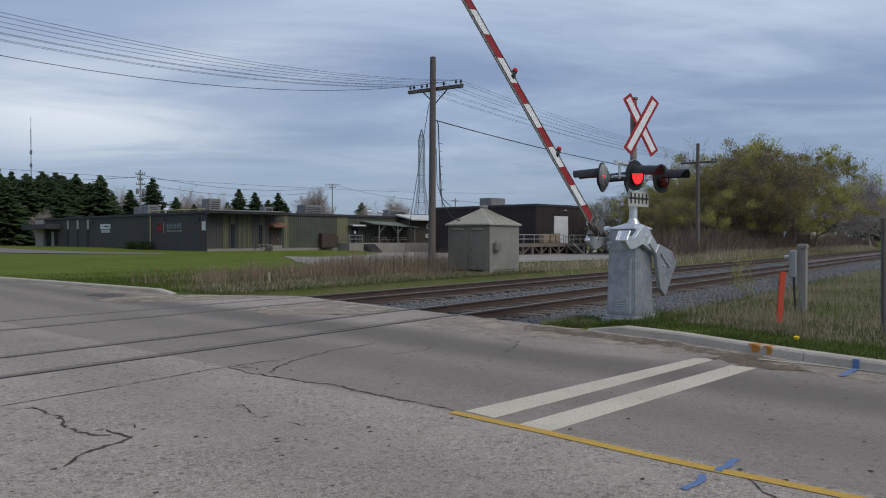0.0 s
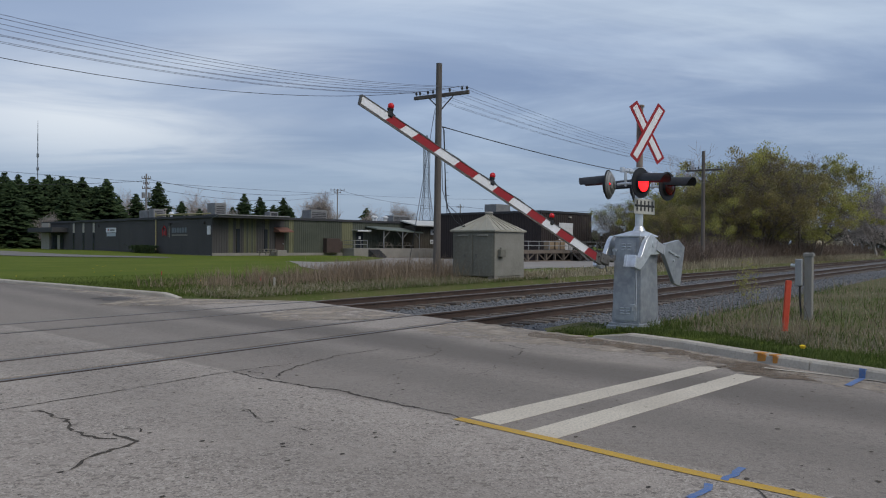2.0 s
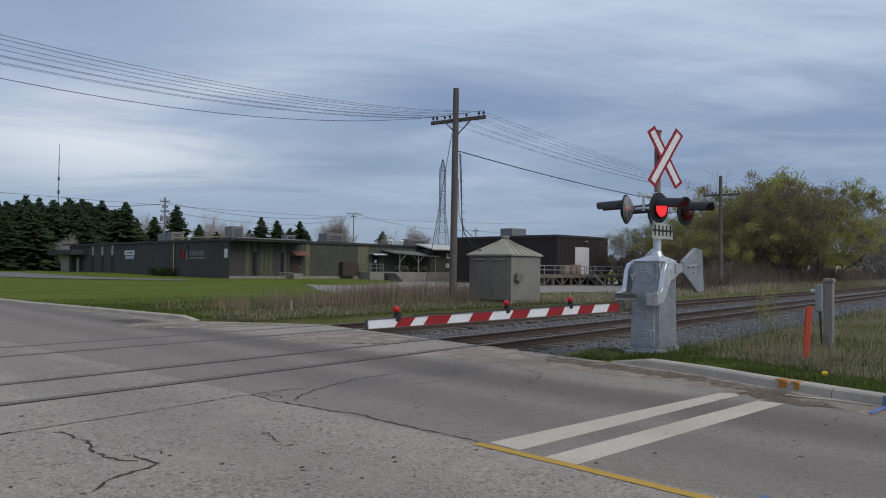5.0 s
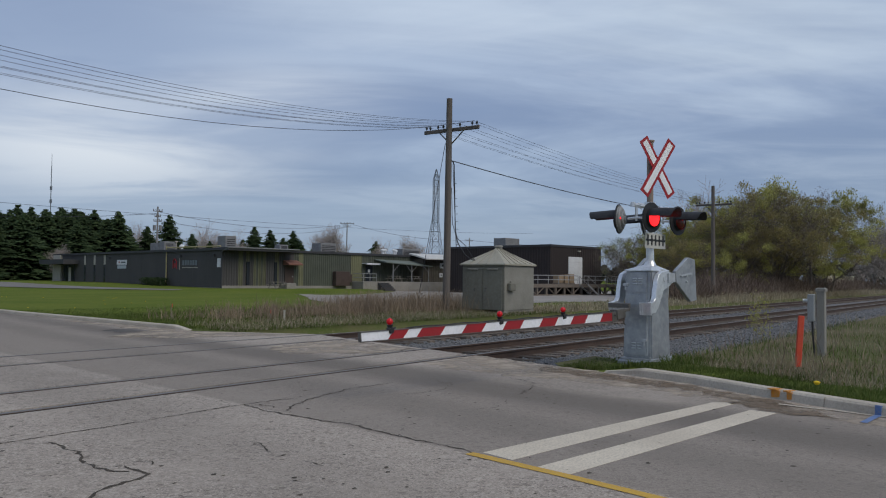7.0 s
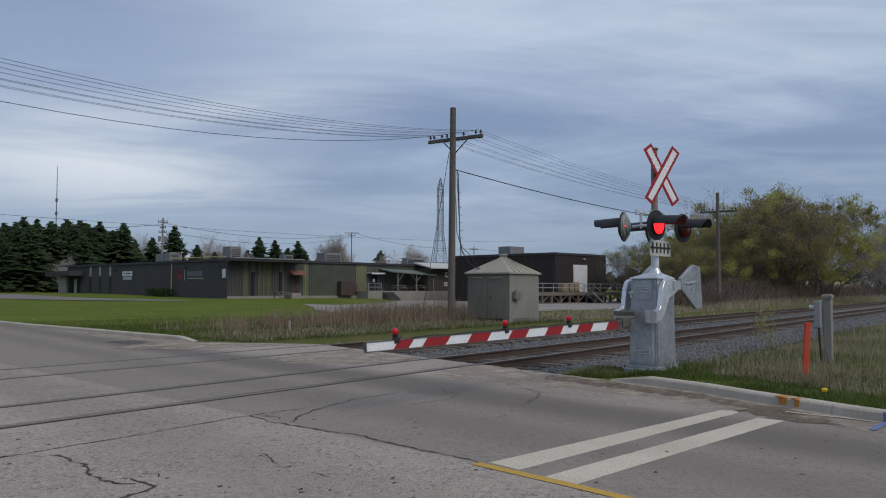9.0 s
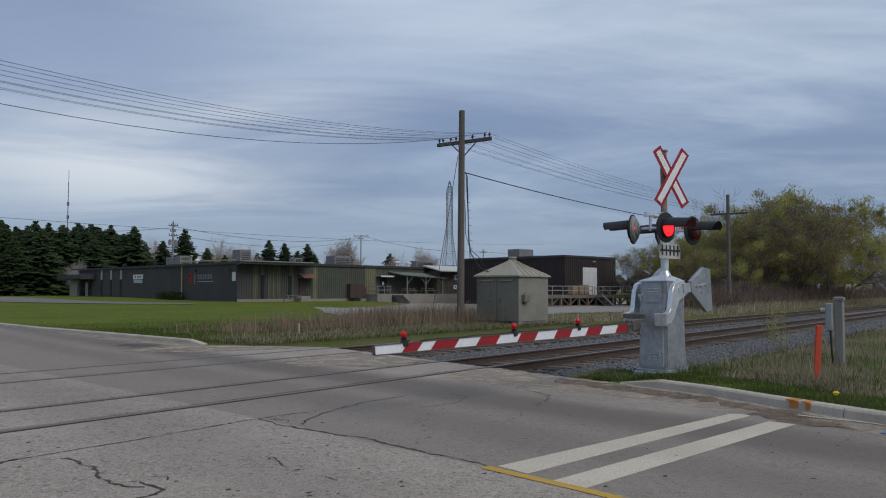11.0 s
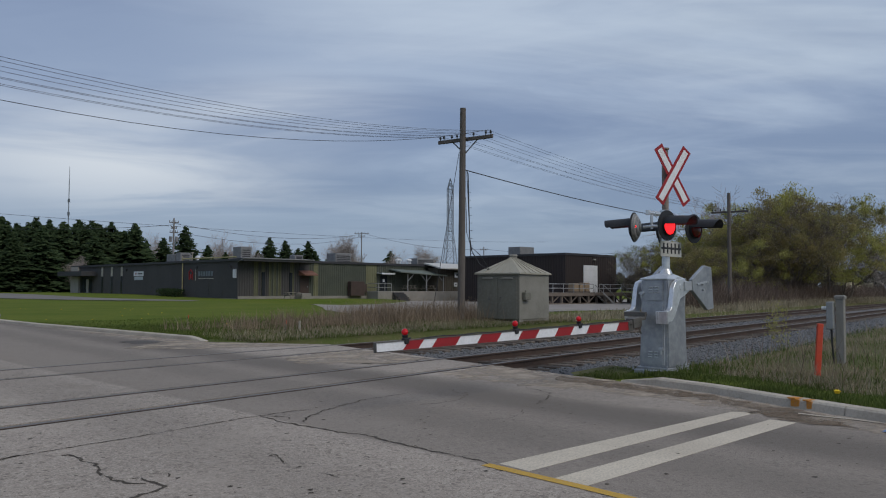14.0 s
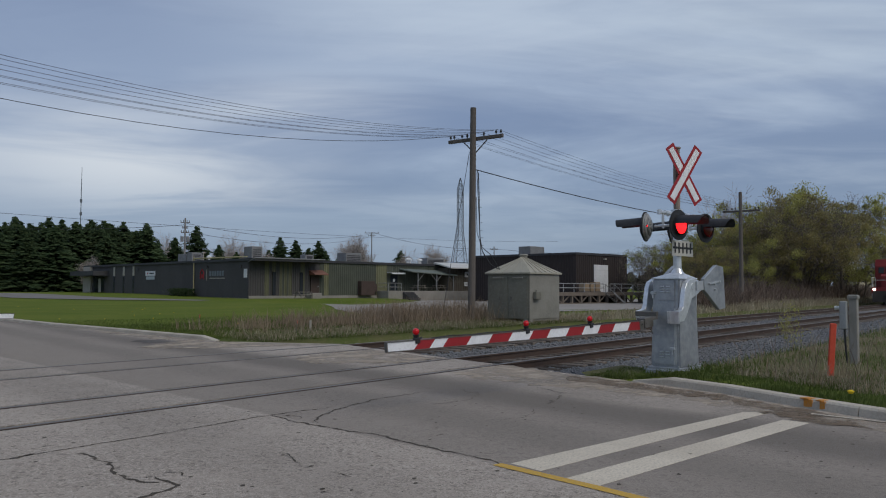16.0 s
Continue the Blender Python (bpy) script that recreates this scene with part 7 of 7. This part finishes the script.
def bough_leaves(rng, tips, lobes, per, size, low, spread=1.0):
    """Leaves gathered in rounded boughs at the ends of the limbs, each drawn out along its rising twig."""
    ok = tips[tips[:, 2] > low]
    cen = ok[rng.permutation(len(ok))[:lobes]]
    c = np.repeat(cen, per, 0)
    n_ = len(c)
    rad = np.repeat(rng.uniform(0.38, 1.05, (len(cen), 1)) * spread, per, 0)
    d = rng.normal(0, 1, (n_, 3))
    d /= np.linalg.norm(d, axis=1, keepdims=True)
    c = c + d * rad * rng.random((n_, 1)) ** 0.55 * np.array([1, 1, 0.95])
    c[:, 2] += 0.25 * rad[:, 0] * rng.random(n_) ** 3
    a_ = np.array([0, 0, 1.1]) + d * 0.7 + rng.normal(0, 0.45, (n_, 3))
    a_ /= np.linalg.norm(a_, axis=1, keepdims=True)
    b_ = np.cross(a_, rng.normal(0, 1, (n_, 3)))
    b_ /= np.linalg.norm(b_, axis=1, keepdims=True) + 1e-9
    s = size * rng.uniform(0.5, 1.35, (n_, 1))
    v = np.stack([c - a_ * s, c + b_ * s * 0.42, c + a_ * s, c - b_ * s * 0.42], 1)
    f = 4 * np.arange(n_)[:, None] + np.arange(4)[None]
    return v.reshape(-1, 3), f


def tree_model(seed, h, leaf, label, cat, group, stems=1, per=300, size=0.10, levels=4, kids=2, spread=0.55, bk=None, lobes=80, first=0.18, low=2.2, wide=1.0, twigs=0.16):
    rng = np.random.default_rng(seed)
    segs, tips = grow(rng, h, spread, levels, kids, first=first, stems=stems, fill=86 if leaf else 100)
    t = thing("tree", Matrix(), label, cat, group)
    thick = [s for s in segs if s[2] > 0.03]
    thin = [(p, q, max(a_, 0.011), max(b_, 0.008)) for p, q, a_, b_ in segs if a_ <= 0.03]
    v, f = tubes(thick, 6)
    sheet("trunk", v, f, bk or bark, "", "", parent=t)
    if leaf:
        top = 0.78 * max(s_[1][2] for s_ in segs)
        thin = [thin[i] for i in rng.permutation(len(thin))[:int(len(thin) * twigs)] if thin[i][1][2] < top]
    if thin:
        v, f = tubes(thin, 3)
        sheet("branchwork", v, f, bk or bark, "", "", parent=t)
    if leaf:
        v, f = bough_leaves(rng, tips, lobes, per, size, low, wide)
        sheet("crown", v, f, leaf, "", "", parent=t)
    return t


def conifer_model(seed, h, label):
    rng = np.random.default_rng(seed)
    t = thing("spruce", Matrix(), label, "conifer", "dark spruces")
    v, f = tubes([(np.array([0, 0, -0.2]), np.array([0, 0, h * 0.97]), h * 0.014, 0.03)], 8)
    sheet("trunk", v, f, bark, "", "", parent=t)
    vs, fs, n_ = [], [], 0
    levels = 40
    for i in range(levels):
        z = h * (0.06 + 0.93 * (i / levels) ** 0.95)
        reach = (h * 0.36) * (1 - z / h) ** 0.8 * rng.uniform(0.75, 1.2) + 0.12
        for k in range(17):
            an = rng.uniform(0, 6.283)
            L = reach * rng.uniform(0.55, 1.2)
            d = np.array([math.cos(an), math.sin(an), 0])
            s = np.array([-d[1], d[0], 0])
            base = np.array([0, 0, z + rng.normal(0, 0.15)])
            for m_ in range(6):
                f0 = rng.uniform(0.15, 0.95)
                c = base + d * L * f0 + np.array([0, 0, -0.22 * L * f0 ** 1.5 + 0.06 * L * (f0 > 0.85)])
                ww = L * 0.26 * (1.15 - f0) + 0.10
                tip = c + d * L * 0.22 + s * rng.normal(0, 0.3) * L * 0.3 + np.array([0, 0, rng.normal(-0.10, 0.10)])
                side = s * ww + np.array([0, 0, -ww * 0.35])
                vs += [c - s * ww + np.array([0, 0, -ww * .4]), c + side, tip, c + np.array([0, 0, 0.10])]
                fs += [(n_, n_ + 2, n_ + 3), (n_ + 3, n_ + 2, n_ + 1)]
                n_ += 4
    sheet("crown", np.array(vs), fs, spruce_leaf, "", "", parent=t)
    return t


def plant(models, spots, scale_h, wide=1.0):
    """Copies of the models at (azimuth, distance, height), turned and sized each its own way; the models themselves become the first ones."""
    used = set()
    for i, (az, d, h) in enumerate(spots):
        mdl = models[i % len(models)]
        x, y = polar(az, d)
        k = h / scale_h
        ob = mdl
        m_ = Matrix.Translation((x, y, ground_z(x, y) if d < 200 else 0.1)) @ pose(0, 0, 0, 0, 0, (i * 137.5) % 360)
        if mdl.name in used:
            ob = copy_thing(mdl, m_)
        else:
            used.add(mdl.name)
            ob.matrix_basis = m_
        k *= 0.95 + 0.07 * math.sin(i * 2.4)
        ob.scale = (wide * k * (0.92 + 0.05 * (i % 4)), wide * k * (0.95 + 0.04 * (i % 3)), k)


willows = [tree_model(s, 9.3, willow_leaf, "leafing yellow-green willow beside the railway", "tree", "trees along the railway", stems=st, lobes=105, per=210, first=0.1) for s, st in ((1, 3), (2, 2), (3, 3))]
olives = [tree_model(s, 9.3, olive_leaf, "budding olive-brown tree beside the railway", "tree", "trees along the railway", stems=st, lobes=90, per=200, first=0.15, twigs=0.3) for s, st in ((5, 2), (6, 3))]
open_willow = [tree_model(12, 9.3, willow_leaf, "yellow-green willow with dark arching limbs and an open crown", "tree", "trees along the railway", stems=2, lobes=60, per=200, first=0.35, low=5.2, spread=0.6, twigs=0.35)]
thin_tree = [tree_model(13, 9.3, leafy("young_leaf", (0.23, 0.26, 0.08), (0.29, 0.31, 0.10), (0.36, 0.37, 0.13), glow_through=0.5), "slender tree in fresh pale green leaf", "tree", "trees along the railway", stems=2, lobes=34, per=90, first=0.1, twigs=0.5)]
bares = [tree_model(s, 10, None, "bare grey tree without leaves", "tree", "bare trees", stems=1, levels=4, kids=2, spread=0.5, bk=bark_pale) for s in (8, 9)]
spruces = [conifer_model(s, 13, "tall dark green spruce behind the factory") for s in (21, 22, 23)]
plant(thin_tree, [(23.2, 98, 6.6), (21.9, 94, 6.9)], 10)
plant(willows, [(20.5, 92, 6.6), (19.2, 89, 7.2), (17.6, 88, 8.3), (15.0, 92, 10.2), (12.4, 99, 10.8), (11.6, 103, 10.6), (18.4, 98, 8.2), (13.4, 104, 11.4)], 10, 1.15)
plant(olives, [(16.3, 88, 9.0), (14.0, 93, 10.4), (18.6, 86, 6.8), (13.1, 97, 10.3), (21.2, 101, 6.2)], 10, 1.15)
plant(open_willow, [(10.9, 104, 11.4)], 10, 1.0)
plant(bares, [(19.6, 112, 16.4), (7.9, 150, 13.5), (7.0, 145, 14), (6.3, 150, 12), (8.3, 165, 13), (57.2, 185, 14.5), (54.5, 190, 15), (53.0, 190, 14), (51.7, 185, 13.5), (44.9, 165, 13.2), (43.5, 168, 14.2), (44.2, 175, 12.5), (40.3, 180, 12.6), (38.6, 182, 12.8), (39.4, 190, 12), (65.6, 190, 15.5), (58.8, 195, 14.5), (62.4, 149, 6.8), (28.0, 190, 10.5)], 10)
plant(spruces, [(67.3, 165, 14), (66.4, 160, 13.2), (65.6, 168, 14.6), (64.8, 162, 14.2), (64.0, 166, 15.2), (63.2, 160, 14.8), (62.5, 168, 13.8), (61.8, 163, 15.4), (61.0, 160, 14.0), (60.3, 168, 15.2), (59.5, 164, 14.4), (58.8, 162, 14.0), (58.1, 168, 12.2), (66.0, 150, 11), (64.4, 152, 12), (61.3, 152, 12.5),
                (55.6, 165, 14.2), (54.1, 172, 11.2), (52.9, 172, 10.2), (57.0, 172, 11.8), (50.7, 185, 11.5), (49.9, 188, 14.2), (48.8, 190, 13.2), (47.9, 188, 12.6), (47.2, 192, 13.0), (46.7, 190, 11.4), (45.7, 190, 10.2), (41.3, 190, 10.6), (30.2, 200, 9.8), (67.9, 158, 13.5), (68.6, 165, 14), (67.0, 172, 14.6), (66.7, 178, 15.2), (64.6, 178, 15.4), (63.0, 180, 15.8), (61.5, 180, 15.8), (60.0, 181, 15.9), (58.6, 180, 13.8), (65.9, 184, 15.9), (64.2, 184, 15.9), (62.3, 186, 16.2), (59.8, 170, 14.6), (61.2, 170, 15.0), (65.2, 175, 14.5), (63.6, 174, 15.0), (62.1, 176, 15.0), (60.7, 176, 15.4), (59.1, 175, 14.6)], 13.5, 1.25)


def far_woods():
    """Low woods along the skyline, too far to tell tree from tree."""
    rng = np.random.default_rng(31)
    n_ = 16000
    az = np.radians(rng.uniform(-15, 105, n_))
    d = rng.uniform(420, 520, n_)
    top = 11 + 5 * np.array([noise.noise((a_ * 22, 0.4, 0)) for a_ in az]) + 3 * np.array([noise.noise((a_ * 90, 1.4, 0)) for a_ in az])
    z = top * rng.random(n_) ** 0.6 + 0.5
    c = np.stack([d * np.cos(az), d * np.sin(az), z], -1)
    a_ = rng.normal(0, 1, (n_, 3)); a_ /= np.linalg.norm(a_, axis=1, keepdims=True)
    b_ = np.cross(a_, rng.normal(0, 1, (n_, 3))); b_ /= np.linalg.norm(b_, axis=1, keepdims=True)
    s = rng.uniform(0.9, 2.2, (n_, 1))
    v = np.stack([c - a_ * s, c + b_ * s, c + a_ * s, c - b_ * s], 1).reshape(-1, 3)
    f = 4 * np.arange(n_)[:, None] + np.arange(4)[None]
    sheet("far_woods", v, f, leafy("far_wood_leaf", (0.035, 0.040, 0.034), (0.055, 0.056, 0.046), (0.075, 0.072, 0.058)), "low dark woods on the skyline", "woods")


far_woods()


def hedge():
    """Clipped dark shrub at the factory wall."""
    rng = np.random.default_rng(41)
    h = thing("shrub", FM @ pose(-0.9, 15.0, 0.15), "low dark clipped shrub against the factory", "shrub")
    n_ = 2600
    c = np.stack([rng.normal(0, 0.42, n_), rng.uniform(-2.6, 2.4, n_), rng.random(n_) ** 0.7 * 1.05], -1)
    v, f = leaf_cards(rng, c, 1, 0.06, 0.11)
    f = 4 * np.arange(len(v) // 4)[:, None] + np.arange(4)[None]
    sheet("foliage", v, f, spruce_leaf, "", "", parent=h)
    segs = [(np.array([0, y, -0.1]), np.array([rng.normal(0, .2), y + rng.normal(0, .2), 0.8]), 0.03, 0.015) for y in np.linspace(-2.2, 2.0, 9)]
    v, f = tubes(segs, 4)
    sheet("stem_cluster", v, f, bark, "", "", parent=h)


hedge()


def sapling(x, y, h):
    rng = np.random.default_rng(51)
    segs, tips = grow(rng, h, 0.45, 2, 2, up=0.5)
    segs = [(p, q, 0.005, 0.003) for p, q, a_, b_ in segs[::2] + segs[:4]]
    t = thing("sapling", pose(x, y, ground_z(x, y)), "thin leafing sapling at the ballast edge", "sapling")
    v, f = tubes(segs, 4)
    sheet("stem_cluster", v, f, M("sapling_bark", (0.30, 0.26, 0.16), (0.24, 0.21, 0.13)), "", "", parent=t)
    v, f = leaf_cards(rng, tips, 5, 0.06, 0.028)
    f = 4 * np.arange(len(v) // 4)[:, None] + np.arange(4)[None]
    tagged(sheet("foliage", v, f, willow_leaf, "", "", parent=t), kind="stuff")


sapling(19.9, 5.2, 1.2)

# ---- behind the trees: parked trailers ----
def trailer(az, d, L, H_, turn, mat, label):
    x, y = polar(az, d)
    t = thing("parked_trailer", pose(x, y, 0.1, 0, 0, turn), label, "trailer", "parked trailers")
    bm = bmesh.new()
    box(bm, (0, 0, 1.1 + H_ / 2), (L, 2.5, H_), bevel=0.05)
    part("body", bm, mat, t)
    for i in range(-3, 4):
        bm = bmesh.new()
        box(bm, (i * L / 7.5, -1.27, 1.1 + H_ / 2), (0.06, 0.04, H_ - 0.1))
        part("rib", bm, mat, t)
    for s in (-0.38, -0.28):
        for yy in (-1.0, 1.0):
            bm = bmesh.new()
            rod(bm, (s * L, yy - 0.14, 0.5), (s * L, yy + 0.14, 0.5), 0.5, seg=16)
            part("wheel", bm, black, t)
    bm = bmesh.new()
    box(bm, (0, 0, 1.0), (L, 1.0, 0.25))
    rod(bm, (L * 0.35, 0.6, 0), (L * 0.35, 0.6, 1.0), 0.08, seg=6)
    rod(bm, (L * 0.35, -0.6, 0), (L * 0.35, -0.6, 1.0), 0.08, seg=6)
    part("chassis", bm, dark_steel, t)


trailer(10.1, 165, 9.0, 1.6, -20, M("trailer_cream", (0.55, 0.50, 0.36), (0.48, 0.44, 0.33)), "pale cream trailer parked behind the trees")
trailer(15.0, 110, 7.0, 2.4, -10, M("trailer_blue", (0.035, 0.045, 0.075), (0.03, 0.04, 0.065)), "dark blue trailer parked behind the trees")


# ---- locomotive ----
def build_locomotive():
    """Dark red hood locomotive that runs towards the crossing; it faces -x, its front coupler at the origin."""
    t = thing("locomotive", pose(409, (F1 + F2) / 2, 0), "dark red diesel locomotive with lit headlights", "locomotive")
    red = M("loco_red", (0.20, 0.018, 0.020), (0.16, 0.016, 0.018), (0.10, 0.02, 0.02), s1=0.8, s2=8, rough=0.45, bump=0.03)
    dirt = M("loco_black", (0.025, 0.023, 0.022), (0.04, 0.036, 0.032), s1=2, s2=10, rough=0.8)
    lit = M("headlight", (1, 1, 1), (1, 1, 1), (1, 1, 1), rough=0.3, bump=0, emit=(1.0, 0.90, 0.82, 5.0))
    bm = bmesh.new()
    box(bm, (9.5, 0, 1.35), (18.0, 3.05, 0.35), bevel=0.03)
    part("frame", bm, dirt, t)
    bm = bmesh.new()
    extrude(bm, [(0.9, 1.5), (0.9, 2.75), (1.25, 2.95), (2.6, 2.95), (2.6, 1.5)], -0.75, 0.75)
    part("nose", solid(bm), red, t, "short red nose")
    bm = bmesh.new()
    extrude(bm, [(2.4, 1.5), (2.4, 3.75), (2.75, 4.45), (4.9, 4.45), (4.9, 1.5)], -1.5, 1.5)
    cab = part("cab", solid(bm), red, t, "dark red cab")
    for y in (-0.95, -0.32, 0.32, 0.95):
        bm = bmesh.new()
        box(bm, (2.385, y, 3.35), (0.05, 0.5, 0.6), bevel=0.015)
        part("windscreen", bm, window_dark, cab)
    for s in (-1, 1):
        bm = bmesh.new()
        box(bm, (3.7, s * 1.5, 3.3), (1.4, 0.05, 0.7), bevel=0.015)
        part("side_window", bm, window_dark, cab)
    bm = bmesh.new()
    extrude(bm, [(4.9, 1.5), (4.9, 4.3), (5.2, 4.5), (17.6, 4.5), (17.9, 4.2), (17.9, 1.5)], -0.9, 0.9)
    hood = part("long_hood", solid(bm), red, t, "long red engine hood")
    for i in range(9):
        bm = bmesh.new()
        box(bm, (5.8 + 1.3 * i, 0, 2.7), (1.1, 1.84, 1.7), bevel=0.02)
        part("hood_door", bm, red, hood)
    for i in range(3):
        bm = bmesh.new()
        rod(bm, (12.5 + 1.8 * i, 0, 4.5), (12.5 + 1.8 * i, 0, 4.68), 0.7, seg=20)
        part("roof_fan", bm, dirt, hood)
    bm = bmesh.new()
    extrude(bm, [(0.0, 0.25), (0.35, 1.5), (0.9, 1.5), (0.9, 0.25)], -1.4, 1.4)
    part("snowplough", solid(bm), dirt, t, "black plough below the pilot")
    bm = bmesh.new()
    box(bm, (0.35, 0, 1.35), (0.12, 3.0, 0.55), bevel=0.02)
    part("pilot_plate", bm, red, t)
    bm = bmesh.new()
    rod(bm, (-0.4, 0, 0.95), (0.5, 0, 0.95), 0.12, seg=10)
    box(bm, (-0.4, 0, 0.95), (0.25, 0.35, 0.3), bevel=0.05)
    part("coupler", bm, dirt, t)
    for y in (-1.25, 1.25):
        bm = bmesh.new()
        rod(bm, (0.26, y, 1.45), (0.20, y, 1.45), 0.13, seg=16)
        part("ditch_light", bm, lit, t, "lit ditch light")
    for y in (-0.16, 0.16):
        bm = bmesh.new()
        rod(bm, (2.40, y, 4.05), (2.33, y, 4.05), 0.12, seg=16)
        part("headlight", bm, lit, t, "lit headlight")
    rail_w = M("white_handrail", (0.62, 0.60, 0.56), (0.55, 0.53, 0.5), rough=0.5)
    for s in (-1, 1):
        bm = bmesh.new()
        for x in (0.4, 0.9, 2.3):
            rod(bm, (x, s * 1.45, 1.5), (x, s * 1.45, 2.6), 0.03, seg=6)
        rod(bm, (0.4, s * 1.45, 2.6), (2.4, s * 1.45, 2.6), 0.03, seg=6)
        rod(bm, (0.35, s * 1.45, 0.6), (0.35, s * 1.45, 2.6), 0.03, seg=6)
        for x in range(6, 18, 2):
            rod(bm, (x, s * 1.45, 1.5), (x, s * 1.45, 2.5), 0.025, seg=6)
        rod(bm, (5, s * 1.45, 2.5), (18, s * 1.45, 2.5), 0.025, seg=6)
        part("handrail", bm, rail_w, t, "pale handrail")
        bm = bmesh.new()
        rod(bm, (0.34, s * 1.3, 2.35), (0.34, s * 0.2, 2.35), 0.025, seg=6)
        part("front_rail", bm, rail_w, t)
    bm = bmesh.new()
    box(bm, (9.5, 0, 0.85), (4.2, 2.6, 0.8), bevel=0.15)
    part("fuel_tank", bm, dirt, t)
    for xb in (4.0, 15.0):
        bm = bmesh.new()
        for s in (-1, 1):
            box(bm, (xb, s * 1.05, 0.72), (4.4, 0.2, 0.45), bevel=0.05)
        box(bm, (xb, 0, 0.8), (0.8, 2.0, 0.4))
        tr = part("bogie", bm, dirt, t)
        for dx in (-1.7, 0, 1.7):
            for s in (-1, 1):
                bm = bmesh.new()
                rod(bm, (xb + dx, s * 0.66, 0.51), (xb + dx, s * 0.80, 0.51), 0.505, seg=24)
                part("wheel", bm, dark_steel, tr)
    KEYED["train"] = t


build_locomotive()
# the second signal, across the tracks on the other side of the road
crossing_gate(pose(1.53, 19.45, 0, 0, 0, -6.2), "far_", "silver crossing signal across the tracks with a striped gate arm")


# ---- what moves ----
def swing(t):
    rows = [(0, 37.0), (0.5, 31.7), (1, 25.7), (1.5, 19.9), (2, 14.4), (2.5, 9.0), (3, 3.8), (3.5, 0.3), (4, -0.9), (4.2, -1.9), (4.6, -4.3), (5.0, -5.7), (5.4, -6.0), (16, -6.0)]
    return rows


def lens_rows(m, lit_spans):
    """Rows that turn the lens half round at the start and end of each lit span."""
    rows, now = [(0.0, m)], 0
    first = lit_spans and lit_spans[0][0] <= 0
    ang = 180 if first else 0
    rows = [(0.0, m @ pose(0, 0, 0, 0, 0, ang))]
    for t0, t1 in lit_spans:
        for t, up in ((t0, 1), (t1, 0)):
            if t <= 0 or t >= 16:
                continue
            for k in range(4):
                rows.append((t - 0.05 + k / 30, m @ pose(0, 0, 0, 0, 0, ang + 60 * k)))
            ang += 180
    rows.append((16.0, m @ pose(0, 0, 0, 0, 0, ang)))
    return rows


def motions():
    for tag in [k for k in KEYED if k.endswith("arm")]:
        walk(KEYED[tag], [(t, pose(0, 0, PIVOT_Z) @ pose(0, 0, 0, 0, -d, 0)) for t, d in swing(0)])
    on_a = [(n_ - 0.15, n_ + (0.24 if n_ < 3 else 0.16)) for n_ in range(0, 17)]
    on_b = [(n_ + (0.24 if n_ < 3 else 0.16), n_ + 0.85) for n_ in range(0, 16)]
    for tag in [k for k in KEYED if not k.endswith("arm") and k != "train"]:
        ob = KEYED[tag]
        spans = on_a if "a" in tag[-2:] else on_b
        walk(ob, lens_rows(ob.matrix_basis.copy(), spans))
    if "train" in KEYED:
        walk(KEYED["train"], [(t, pose(86.5 + 20 * (16 - t), (F1 + F2) / 2, 0.0)) for t in range(0, 17)])


motions()
